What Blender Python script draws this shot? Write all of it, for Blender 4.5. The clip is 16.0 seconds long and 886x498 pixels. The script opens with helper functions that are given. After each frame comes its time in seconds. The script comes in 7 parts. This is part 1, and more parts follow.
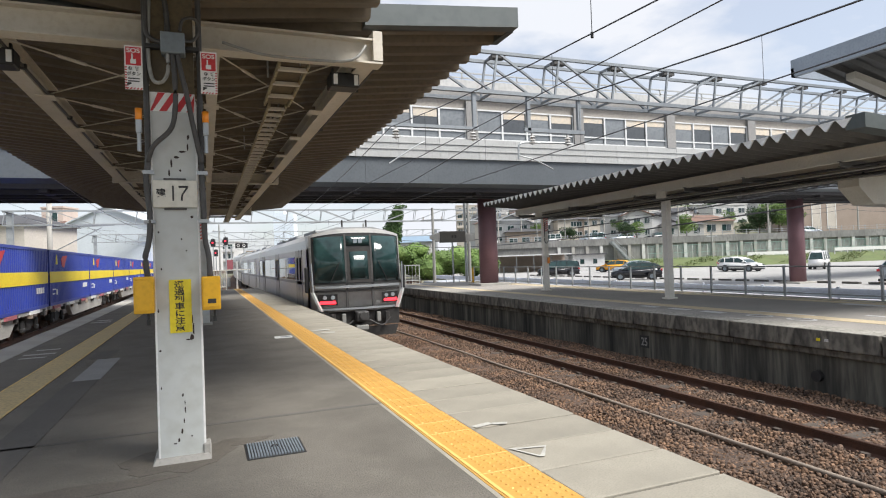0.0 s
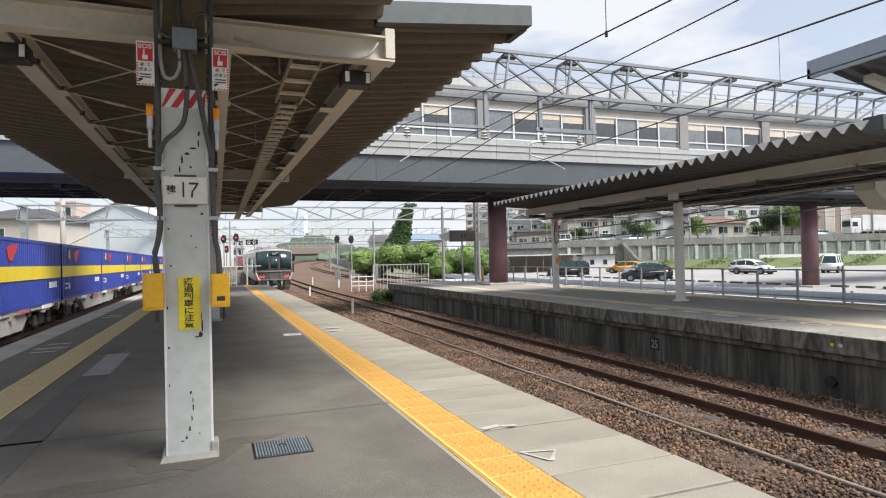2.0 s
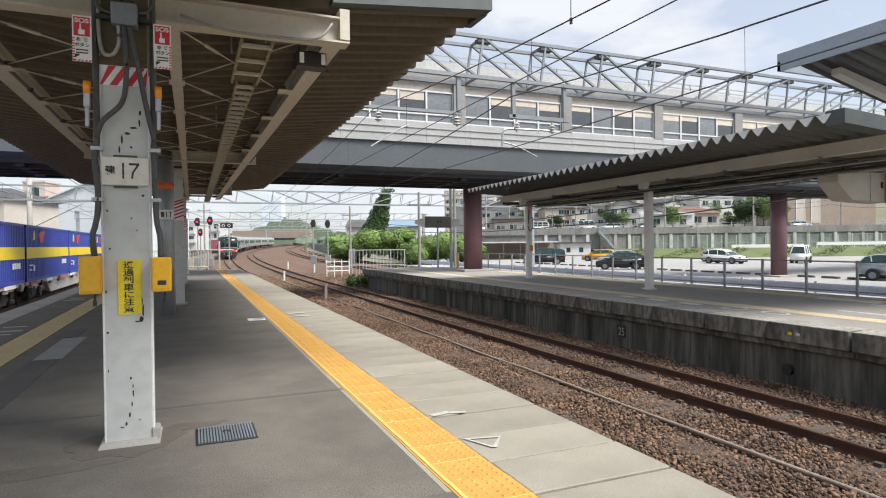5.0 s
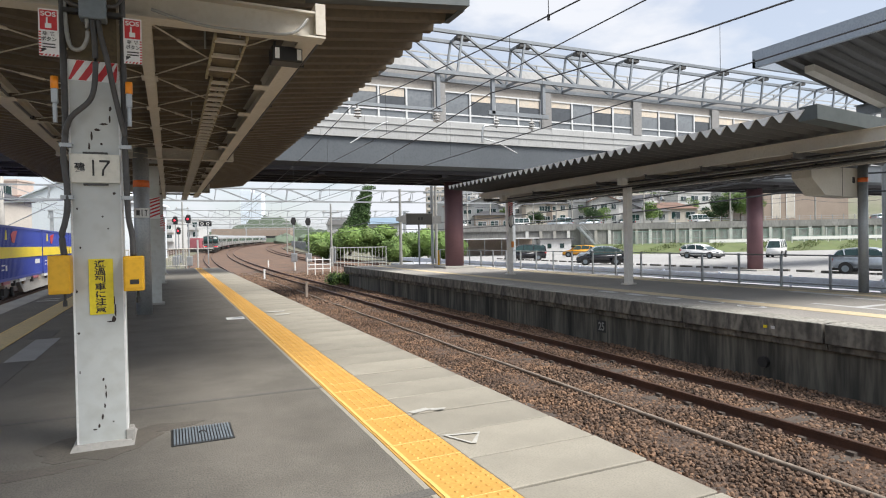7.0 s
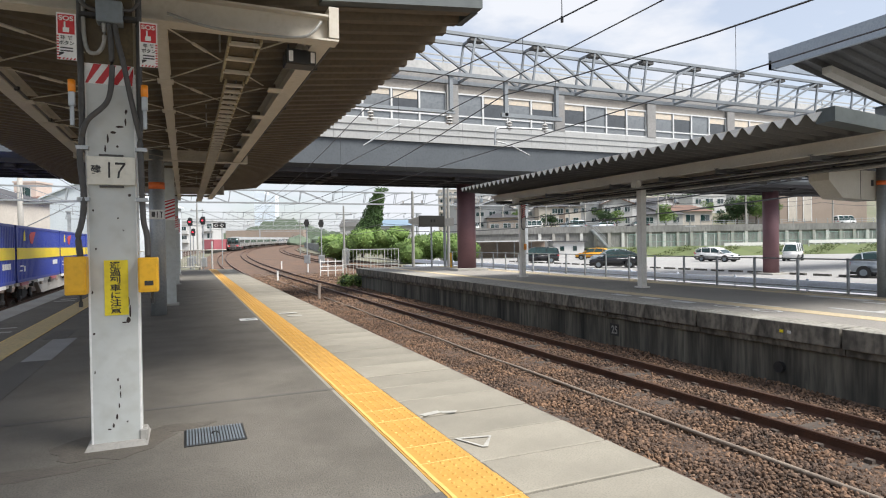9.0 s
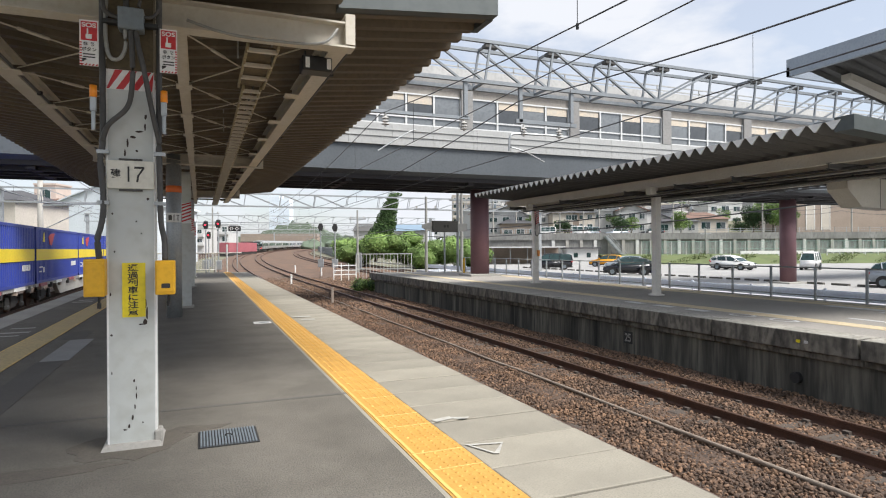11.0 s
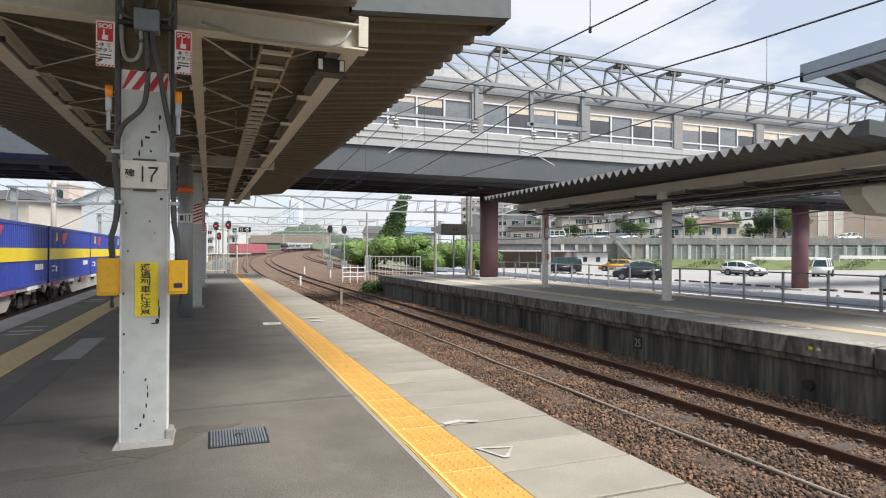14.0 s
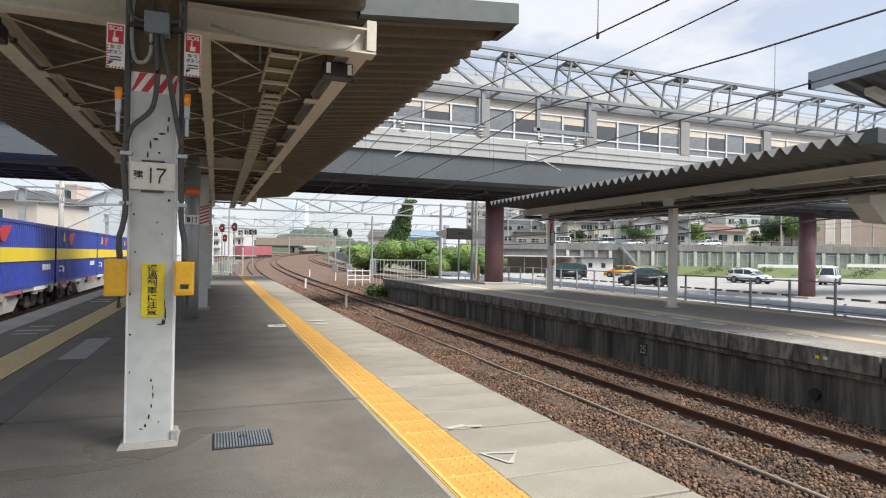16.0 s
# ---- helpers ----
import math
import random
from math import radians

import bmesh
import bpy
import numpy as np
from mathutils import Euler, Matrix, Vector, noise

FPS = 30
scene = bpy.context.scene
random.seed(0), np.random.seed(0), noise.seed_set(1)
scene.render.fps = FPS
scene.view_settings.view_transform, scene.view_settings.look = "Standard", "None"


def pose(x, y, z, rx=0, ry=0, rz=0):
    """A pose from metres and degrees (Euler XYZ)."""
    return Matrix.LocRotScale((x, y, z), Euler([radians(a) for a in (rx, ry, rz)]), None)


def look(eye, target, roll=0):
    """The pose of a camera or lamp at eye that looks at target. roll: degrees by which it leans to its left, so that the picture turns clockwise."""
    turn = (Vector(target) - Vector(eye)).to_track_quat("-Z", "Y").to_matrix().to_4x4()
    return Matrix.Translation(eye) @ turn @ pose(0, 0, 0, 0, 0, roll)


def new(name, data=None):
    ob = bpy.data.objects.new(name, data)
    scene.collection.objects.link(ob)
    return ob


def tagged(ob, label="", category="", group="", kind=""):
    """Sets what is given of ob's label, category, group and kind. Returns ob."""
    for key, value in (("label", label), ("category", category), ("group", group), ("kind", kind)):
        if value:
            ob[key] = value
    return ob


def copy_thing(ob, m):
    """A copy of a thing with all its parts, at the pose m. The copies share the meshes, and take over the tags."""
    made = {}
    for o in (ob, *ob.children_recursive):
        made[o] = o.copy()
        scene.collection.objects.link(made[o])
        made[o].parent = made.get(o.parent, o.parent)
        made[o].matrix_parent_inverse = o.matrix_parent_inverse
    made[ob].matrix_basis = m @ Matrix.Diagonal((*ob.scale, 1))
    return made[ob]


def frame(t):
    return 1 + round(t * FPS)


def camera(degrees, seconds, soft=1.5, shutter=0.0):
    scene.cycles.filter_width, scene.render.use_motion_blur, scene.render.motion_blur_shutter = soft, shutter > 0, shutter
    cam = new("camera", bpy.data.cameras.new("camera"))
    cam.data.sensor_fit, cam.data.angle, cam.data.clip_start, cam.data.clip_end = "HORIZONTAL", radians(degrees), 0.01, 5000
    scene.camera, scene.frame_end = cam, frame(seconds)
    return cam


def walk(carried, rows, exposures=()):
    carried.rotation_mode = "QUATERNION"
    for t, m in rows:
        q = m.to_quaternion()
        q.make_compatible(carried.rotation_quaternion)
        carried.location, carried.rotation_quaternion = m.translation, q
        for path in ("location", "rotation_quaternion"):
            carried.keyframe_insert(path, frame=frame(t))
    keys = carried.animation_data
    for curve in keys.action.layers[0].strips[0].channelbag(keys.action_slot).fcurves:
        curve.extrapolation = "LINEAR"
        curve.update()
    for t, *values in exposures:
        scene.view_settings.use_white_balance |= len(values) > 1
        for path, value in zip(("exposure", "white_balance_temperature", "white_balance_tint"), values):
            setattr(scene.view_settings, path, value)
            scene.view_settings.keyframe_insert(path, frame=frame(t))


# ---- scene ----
cam = camera(73.0, 16.0, soft=1.1)

PATH = [
    (0, (-7.761, 0.62, 1.3), (-7.023, 2.479, 1.333), -2.1),
    (0.5, (-7.743, 0.609, 1.298), (-7.016, 2.473, 1.328), -2.2),
    (1, (-7.727, 0.609, 1.3), (-7.007, 2.474, 1.33), -2.1),
    (1.5, (-7.726, 0.635, 1.304), (-7.011, 2.503, 1.338), -1.8),
    (2, (-7.753, 0.663, 1.309), (-7.044, 2.534, 1.339), -1.4),
    (2.5, (-7.748, 0.667, 1.312), (-7.048, 2.54, 1.333), -0.8),
    (3, (-7.69, 0.662, 1.315), (-6.989, 2.535, 1.326), -0.5),
    (3.5, (-7.64, 0.652, 1.303), (-6.93, 2.521, 1.306), -0.6),
    (4, (-7.601, 0.628, 1.308), (-6.873, 2.49, 1.301), -0.7),
    (6.5, (-7.514, 0.614, 1.305), (-6.689, 2.436, 1.278), -0.9),
    (7, (-7.515, 0.618, 1.303), (-6.686, 2.438, 1.274), -1.1),
    (7.5, (-7.514, 0.619, 1.303), (-6.69, 2.44, 1.274), -1.2),
    (8, (-7.511, 0.619, 1.306), (-6.697, 2.446, 1.278), -1.1),
    (8.5, (-7.515, 0.626, 1.303), (-6.712, 2.457, 1.278), -1.1),
    (9, (-7.51, 0.623, 1.306), (-6.719, 2.459, 1.285), -0.9),
    (11.5, (-7.523, 0.612, 1.311), (-6.776, 2.467, 1.312), -0.3),
    (12, (-7.529, 0.621, 1.305), (-6.784, 2.477, 1.309), -0.3),
    (12.5, (-7.529, 0.625, 1.304), (-6.788, 2.483, 1.309), -0.3),
    (13, (-7.524, 0.62, 1.308), (-6.789, 2.48, 1.312), -0.1),
    (13.5, (-7.526, 0.623, 1.311), (-6.796, 2.486, 1.315), 0.1),
    (14, (-7.53, 0.626, 1.307), (-6.806, 2.49, 1.314), 0.2),
    (14.5, (-7.529, 0.631, 1.308), (-6.81, 2.497, 1.317), 0.4),
    (15, (-7.53, 0.635, 1.303), (-6.816, 2.503, 1.316), 0.5),
    (15.5, (-7.531, 0.623, 1.312), (-6.821, 2.492, 1.328), 0.7),
    (16, (-7.535, 0.627, 1.306), (-6.827, 2.497, 1.327), 0.8),
]
walk(cam, [(t, look(eye, target, roll)) for t, eye, target, roll in PATH])

# ---------------------------------------------------------------- world and light
world = bpy.data.worlds.new("world")
scene.world = world
world.use_nodes = True
wn, wl = world.node_tree.nodes, world.node_tree.links
wn.clear()
sky = wn.new("ShaderNodeTexSky")
sky.sky_type = 'NISHITA'
sky.sun_disc = False
sky.sun_elevation = radians(54)
sky.sun_rotation = radians(143)
sky.air_density, sky.dust_density, sky.ozone_density = 1.0, 1.8, 1.0
wtc = wn.new("ShaderNodeTexCoord")
wmap = wn.new("ShaderNodeMapping")
wmap.inputs["Scale"].default_value = (1.0, 1.0, 2.6)
wno = wn.new("ShaderNodeTexNoise")
wno.inputs["Scale"].default_value, wno.inputs["Detail"].default_value = 3.4, 7.0
wno.inputs["Roughness"].default_value = 0.55
wr = wn.new("ShaderNodeValToRGB")
wr.color_ramp.elements[0].position, wr.color_ramp.elements[1].position = 0.44, 0.60
wr.color_ramp.elements[0].color = (0.5, 0.5, 0.5, 1)
wmix = wn.new("ShaderNodeMix")
wmix.data_type = 'RGBA'
wmix.inputs[7].default_value = (4.9, 5.05, 5.4, 1)
wbg = wn.new("ShaderNodeBackground")
wbg.inputs["Strength"].default_value = 0.092
wout = wn.new("ShaderNodeOutputWorld")
wl.new(wtc.outputs["Generated"], wmap.inputs["Vector"])
wl.new(wmap.outputs["Vector"], wno.inputs["Vector"])
wl.new(wno.outputs["Fac"], wr.inputs["Fac"])
wl.new(wr.outputs["Color"], wmix.inputs[0])
wl.new(sky.outputs["Color"], wmix.inputs[6])
wl.new(wmix.outputs[2], wbg.inputs["Color"])
wl.new(wbg.outputs["Background"], wout.inputs["Surface"])

sun_data = bpy.data.lights.new("sun", 'SUN')
sun_data.energy, sun_data.angle, sun_data.color = 3.3, radians(28), (1.0, 0.965, 0.92)
sun = new("sun", sun_data)
sun.matrix_world = look((26, -22, 60), (0, 12, 0))
scene.view_settings.exposure = 1.0


# ---------------------------------------------------------------- materials
def mat(name, c1, c2=None, rough=0.7, metal=0.0, scale=3.0, fine=60.0, bump=0.15, c3=None, spec=0.5, per_piece=0.0, stretch=(1, 1, 1), dist=0.01):
    """Two colours mixed by a broad noise, a third by a finer one, with grain relief."""
    m = bpy.data.materials.new(name)
    m.use_nodes = True
    n, l = m.node_tree.nodes, m.node_tree.links
    b = n["Principled BSDF"]
    c2 = c2 or tuple(v * 0.8 for v in c1)
    tc = n.new("ShaderNodeTexCoord")
    mp = n.new("ShaderNodeMapping")
    mp.inputs["Scale"].default_value = stretch
    l.new(tc.outputs["Object"], mp.inputs["Vector"])
    n1 = n.new("ShaderNodeTexNoise")
    n1.inputs["Scale"].default_value, n1.inputs["Detail"].default_value = scale, 6
    n1.inputs["Roughness"].default_value = 0.62
    n2 = n.new("ShaderNodeTexNoise")
    n2.inputs["Scale"].default_value, n2.inputs["Detail"].default_value = fine, 4
    for k in (n1, n2):
        l.new(mp.outputs["Vector"], k.inputs["Vector"])
    r1 = n.new("ShaderNodeValToRGB")
    r1.color_ramp.elements[0].position, r1.color_ramp.elements[1].position = 0.35, 0.66
    l.new(n1.outputs["Fac"], r1.inputs["Fac"])
    mx = n.new("ShaderNodeMix")
    mx.data_type = 'RGBA'
    mx.inputs[6].default_value, mx.inputs[7].default_value = (*c1, 1), (*c2, 1)
    l.new(r1.outputs["Color"], mx.inputs[0])
    out = mx.outputs[2]
    r2 = n.new("ShaderNodeValToRGB")
    r2.color_ramp.elements[0].position, r2.color_ramp.elements[1].position = 0.45, 0.75
    l.new(n2.outputs["Fac"], r2.inputs["Fac"])
    m2 = n.new("ShaderNodeMix")
    m2.data_type = 'RGBA'
    m2.inputs[7].default_value = (*(c3 or tuple(v * 0.9 for v in c2)), 1)
    l.new(r2.outputs["Color"], m2.inputs[0])
    l.new(out, m2.inputs[6])
    out = m2.outputs[2]
    if per_piece:
        oi = n.new("ShaderNodeObjectInfo")
        geo = n.new("ShaderNodeNewGeometry")
        add = n.new("ShaderNodeMath")
        add.operation = 'ADD'
        l.new(oi.outputs["Random"], add.inputs[0])
        l.new(geo.outputs["Random Per Island"], add.inputs[1])
        fr = n.new("ShaderNodeMath")
        fr.operation = 'FRACT'
        l.new(add.outputs[0], fr.inputs[0])
        mr = n.new("ShaderNodeMapRange")
        mr.inputs[3].default_value, mr.inputs[4].default_value = 1 - per_piece, 1 + per_piece
        l.new(fr.outputs[0], mr.inputs[0])
        hs = n.new("ShaderNodeHueSaturation")
        l.new(mr.outputs[0], hs.inputs["Value"])
        l.new(out, hs.inputs["Color"])
        out = hs.outputs["Color"]
    l.new(out, b.inputs["Base Color"])
    b.inputs["Roughness"].default_value, b.inputs["Metallic"].default_value = rough, metal
    b.inputs["Specular IOR Level"].default_value = spec
    if bump:
        bp = n.new("ShaderNodeBump")
        bp.inputs["Strength"].default_value, bp.inputs["Distance"].default_value = bump, dist
        l.new(n2.outputs["Fac"], bp.inputs["Height"])
        l.new(bp.outputs["Normal"], b.inputs["Normal"])
    return m


def glow(name, c, power):
    m = bpy.data.materials.new(name)
    m.use_nodes = True
    b = m.node_tree.nodes["Principled BSDF"]
    b.inputs["Base Color"].default_value = (*c, 1)
    b.inputs["Emission Color"].default_value = (*c, 1)
    b.inputs["Emission Strength"].default_value = power
    return m


def pane(name, c, rough=0.05):
    """Dark window glass that mirrors its surroundings."""
    m = mat(name, c, tuple(v * 0.7 for v in c), rough, 0.0, 0.6, 8, 0.0, spec=0.9)
    return m


M = {}
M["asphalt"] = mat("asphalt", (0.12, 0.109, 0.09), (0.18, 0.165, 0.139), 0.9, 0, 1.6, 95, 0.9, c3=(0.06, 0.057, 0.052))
M["asphalt_wet"] = mat("asphalt_dirt_stain", (0.098, 0.086, 0.069), (0.145, 0.128, 0.104), 0.9, 0, 3.0, 110, 0.6, c3=(0.06, 0.055, 0.048))
M["joint"] = mat("dirty_joint", (0.06, 0.055, 0.048), (0.04, 0.037, 0.033), 0.95, 0, 3, 60, 0.2)
M["ladder"] = mat("ladder_faded_yellow", (0.40, 0.35, 0.22), (0.30, 0.26, 0.16), 0.7, 0, 3, 30, 0.1, c3=(0.16, 0.12, 0.07))
M["far_wood"] = mat("far_wooded_hill", (0.11, 0.15, 0.10), (0.15, 0.19, 0.14), 0.95, 0, 0.06, 0.6, 0.0)
# pale blue is air haze mixed into the hall's wall colour
M["house_haze"] = mat("house_hazed", (0.60, 0.65, 0.68), (0.54, 0.59, 0.62), 0.8, 0, 0.4, 6, 0.05)
M["house_pink"] = mat("house_pinkish_beige", (0.60, 0.50, 0.44), (0.52, 0.43, 0.38), 0.8, 0, 0.4, 6, 0.05)
M["cable_dirty"] = mat("dusty_cable", (0.3, 0.25, 0.2), (0.22, 0.18, 0.145), 0.95, 0, 1.5, 40, 0.3)
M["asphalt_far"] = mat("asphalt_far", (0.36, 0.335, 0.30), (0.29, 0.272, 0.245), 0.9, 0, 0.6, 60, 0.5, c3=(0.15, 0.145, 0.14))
M["asphalt_dark"] = mat("asphalt_dark", (0.10, 0.094, 0.084), (0.135, 0.127, 0.113), 0.9, 0, 0.8, 110, 0.5, c3=(0.06, 0.057, 0.052))
M["asphalt_light"] = mat("asphalt_light", (0.30, 0.30, 0.295), (0.25, 0.25, 0.245), 0.9, 0, 3, 110, 0.4)
M["slab"] = mat("coping_concrete", (0.31, 0.286, 0.232), (0.235, 0.218, 0.178), 0.85, 0, 1.6, 90, 0.25, per_piece=0.09)
M["coping_old"] = mat("coping_old", (0.42, 0.40, 0.35), (0.24, 0.23, 0.2), 0.9, 0, 1.4, 14, 0.4, c3=(0.13, 0.125, 0.11))
M["tactile"] = mat("tactile_yellow", (0.74, 0.475, 0.15), (0.66, 0.415, 0.125), 0.6, 0, 2.0, 40, 0.12, per_piece=0.04, c3=(0.72, 0.43, 0.11))
# domes coloured darker than the tile
M["tactile_dot"] = mat("tactile_dot_darker", (0.56, 0.31, 0.07), (0.46, 0.25, 0.05), 0.7, 0, 2.0, 40, 0.1)
M["line_yellow"] = mat("line_yellow_worn", (0.78, 0.56, 0.2), (0.66, 0.48, 0.2), 0.8, 0, 2.5, 25, 0.2, c3=(0.42, 0.33, 0.18))
M["line_pale"] = mat("line_pale_yellow", (0.64, 0.52, 0.32), (0.54, 0.45, 0.3), 0.8, 0, 1.5, 20, 0.2, c3=(0.40, 0.34, 0.24))
M["mark_worn"] = mat("worn_floor_paint", (0.46, 0.45, 0.41), (0.36, 0.35, 0.32), 0.85, 0, 6, 60, 0.2)
M["signal_red"] = glow("signal_red", (0.9, 0.03, 0.06), 0.8)
M["grass"] = mat("bank_grass", (0.12, 0.165, 0.05), (0.085, 0.115, 0.04), 0.85, 0, 0.4, 3, 0.2, per_piece=0.3, c3=(0.14, 0.14, 0.06))
M["old_yellow"] = mat("worn_yellow", (0.56, 0.43, 0.21), (0.48, 0.38, 0.2), 0.8, 0, 2.0, 25, 0.2, c3=(0.30, 0.25, 0.15))
M["concrete"] = mat("concrete", (0.40, 0.385, 0.35), (0.31, 0.30, 0.275), 0.88, 0, 0.9, 40, 0.3)
M["kerb_white"] = mat("kerb_white", (0.62, 0.62, 0.6), (0.5, 0.5, 0.48), 0.8, 0, 2, 30, 0.2)
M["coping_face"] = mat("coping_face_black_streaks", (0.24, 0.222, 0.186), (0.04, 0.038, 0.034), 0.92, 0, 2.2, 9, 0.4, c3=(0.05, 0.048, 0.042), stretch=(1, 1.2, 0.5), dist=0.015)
M["wall_stained"] = mat("stained_wall", (0.19, 0.178, 0.145), (0.022, 0.022, 0.02), 0.92, 0, 1.5, 7, 0.4, c3=(0.045, 0.045, 0.04), stretch=(1, 1.7, 0.16), dist=0.02)
M["ballast_bed"] = mat("ballast_bed", (0.13, 0.085, 0.06), (0.075, 0.052, 0.04), 0.95, 0, 3, 28, 1.0, c3=(0.035, 0.027, 0.022), dist=0.05)
M["ballast_far"] = mat("ballast_far", (0.19, 0.11, 0.068), (0.095, 0.068, 0.052), 0.95, 0, 0.5, 5, 0.9, c3=(0.06, 0.04, 0.03), dist=0.05)
M["stone"] = mat("ballast_stone", (0.19, 0.112, 0.066), (0.10, 0.066, 0.047), 0.93, 0, 1.4, 30, 0.3, per_piece=0.65, c3=(0.065, 0.044, 0.034))
M["rail"] = mat("rail_rust", (0.115, 0.055, 0.034), (0.07, 0.036, 0.025), 0.7, 0.2, 3, 40, 0.3)
M["rail_head"] = mat("rail_head", (0.16, 0.105, 0.08), (0.12, 0.08, 0.065), 0.45, 0.6, 3, 40, 0.1)
M["sleeper"] = mat("sleeper", (0.095, 0.075, 0.06), (0.06, 0.048, 0.04), 0.92, 0, 4, 30, 0.4)
M["ground"] = mat("ground_earth", (0.20, 0.18, 0.14), (0.13, 0.14, 0.08), 0.95, 0, 0.05, 2, 0.3, c3=(0.10, 0.10, 0.07))
M["lot"] = mat("lot_asphalt", (0.36, 0.355, 0.345), (0.29, 0.287, 0.28), 0.9, 0, 0.15, 12, 0.3, c3=(0.21, 0.207, 0.2))
M["road"] = mat("road_asphalt", (0.42, 0.435, 0.46), (0.38, 0.395, 0.42), 0.7, 0, 0.3, 20, 0.3)
M["paint_white"] = mat("road_paint", (0.62, 0.62, 0.61), (0.5, 0.5, 0.49), 0.8, 0, 3, 40, 0.2)
M["cream_steel"] = mat("cream_painted_steel", (0.60, 0.565, 0.49), (0.50, 0.465, 0.395), 0.55, 0, 1.3, 25, 0.05, c3=(0.50, 0.46, 0.38))
M["white_steel"] = mat("pale_grey_painted_steel", (0.52, 0.54, 0.52), (0.47, 0.49, 0.47), 0.5, 0, 1.2, 9, 0.05, c3=(0.43, 0.44, 0.41))
M["brown_steel"] = mat("stained_steel", (0.15, 0.115, 0.06), (0.085, 0.065, 0.04), 0.7, 0, 3, 30, 0.2)
M["white_post"] = mat("white_post", (0.78, 0.75, 0.69), (0.70, 0.67, 0.61), 0.5, 0, 2, 25, 0.1)
M["roof_under"] = mat("roof_sheet_brown", (0.15, 0.12, 0.082), (0.115, 0.093, 0.066), 0.65, 0.1, 1.0, 18, 0.1)
M["roof_grey"] = mat("roof_sheet_grey", (0.115, 0.112, 0.105), (0.09, 0.088, 0.083), 0.6, 0.2, 1.0, 18, 0.1)
M["roof_top"] = mat("roof_sheet_pale", (0.66, 0.67, 0.66), (0.55, 0.56, 0.55), 0.6, 0.1, 1.0, 18, 0.1)
M["fascia"] = mat("fascia_grey", (0.09, 0.103, 0.103), (0.073, 0.086, 0.086), 0.5, 0.2, 1.2, 8, 0.03)
M["fascia_blue"] = mat("fascia_blue_grey", (0.33, 0.37, 0.42), (0.28, 0.32, 0.37), 0.45, 0.3, 1.2, 18, 0.05)
M["galv"] = mat("galvanised_steel", (0.42, 0.44, 0.45), (0.33, 0.35, 0.36), 0.45, 0.5, 2.5, 30, 0.1)
M["truss"] = mat("truss_grey_paint", (0.26, 0.285, 0.305), (0.205, 0.225, 0.245), 0.5, 0.2, 1.5, 25, 0.1)
M["dark_metal"] = mat("dark_metal", (0.045, 0.045, 0.045), (0.03, 0.03, 0.03), 0.6, 0.3, 4, 30, 0.1)
M["black"] = mat("black_plastic", (0.018, 0.018, 0.018), (0.012, 0.012, 0.012), 0.5, 0, 4, 30, 0.0)
M["rubber"] = mat("rubber", (0.02, 0.02, 0.02), (0.03, 0.03, 0.03), 0.85, 0, 4, 30, 0.2)
M["conduit"] = mat("conduit_grey", (0.075, 0.072, 0.07), (0.055, 0.053, 0.05), 0.55, 0.1, 4, 30, 0.05)
M["conduit_pale"] = mat("conduit_pale", (0.33, 0.33, 0.31), (0.27, 0.27, 0.25), 0.55, 0.1, 4, 30, 0.05)
M["box_grey"] = mat("box_blue_grey", (0.20, 0.235, 0.26), (0.17, 0.20, 0.225), 0.5, 0.1, 4, 30, 0.05)
M["box_yellow"] = mat("box_yellow", (0.78, 0.43, 0.015), (0.70, 0.38, 0.012), 0.45, 0, 3, 30, 0.03)
M["sign_yellow"] = mat("sign_yellow", (0.80, 0.66, 0.02), (0.72, 0.58, 0.02), 0.5, 0, 3, 30, 0.02)
M["plate_cream"] = mat("plate_cream", (0.66, 0.64, 0.56), (0.60, 0.58, 0.50), 0.5, 0, 4, 30, 0.02)
M["red"] = mat("sign_red", (0.55, 0.03, 0.035), (0.48, 0.025, 0.03), 0.5, 0, 4, 30, 0.0)
M["white"] = mat("sign_white", (0.78, 0.78, 0.76), (0.70, 0.70, 0.68), 0.5, 0, 4, 30, 0.0)
M["ink"] = mat("ink_black", (0.02, 0.02, 0.02), (0.03, 0.03, 0.03), 0.6, 0, 8, 60, 0.0)
M["orange"] = mat("orange_lens", (0.90, 0.30, 0.02), (0.80, 0.26, 0.02), 0.3, 0, 4, 30, 0.0)
M["orange_band"] = mat("orange_band", (0.75, 0.16, 0.03), (0.65, 0.14, 0.03), 0.5, 0, 4, 30, 0.0)
M["chip"] = mat("chipped_paint", (0.05, 0.035, 0.028), (0.03, 0.02, 0.018), 0.8, 0, 12, 60, 0.2)
M["purple"] = mat("maroon_column", (0.17, 0.085, 0.095), (0.13, 0.065, 0.075), 0.6, 0, 0.8, 18, 0.1)
M["panel_white"] = mat("pale_wall_panel", (0.40, 0.405, 0.40), (0.345, 0.35, 0.345), 0.6, 0, 0.5, 10, 0.05, stretch=(1, 1, 0.4))
M["panel_grey"] = mat("grey_wall_panel", (0.105, 0.118, 0.13), (0.085, 0.096, 0.107), 0.5, 0.2, 0.3, 10, 0.05)
M["pilaster"] = mat("pilaster_grey", (0.26, 0.255, 0.245), (0.21, 0.205, 0.20), 0.6, 0, 0.6, 10, 0.05)
M["louvre"] = mat("louvre_taupe", (0.36, 0.33, 0.29), (0.30, 0.275, 0.245), 0.6, 0, 0.6, 10, 0.05)
M["win_frame"] = mat("window_frame_white", (0.62, 0.63, 0.63), (0.55, 0.56, 0.56), 0.5, 0, 2, 20, 0.03)
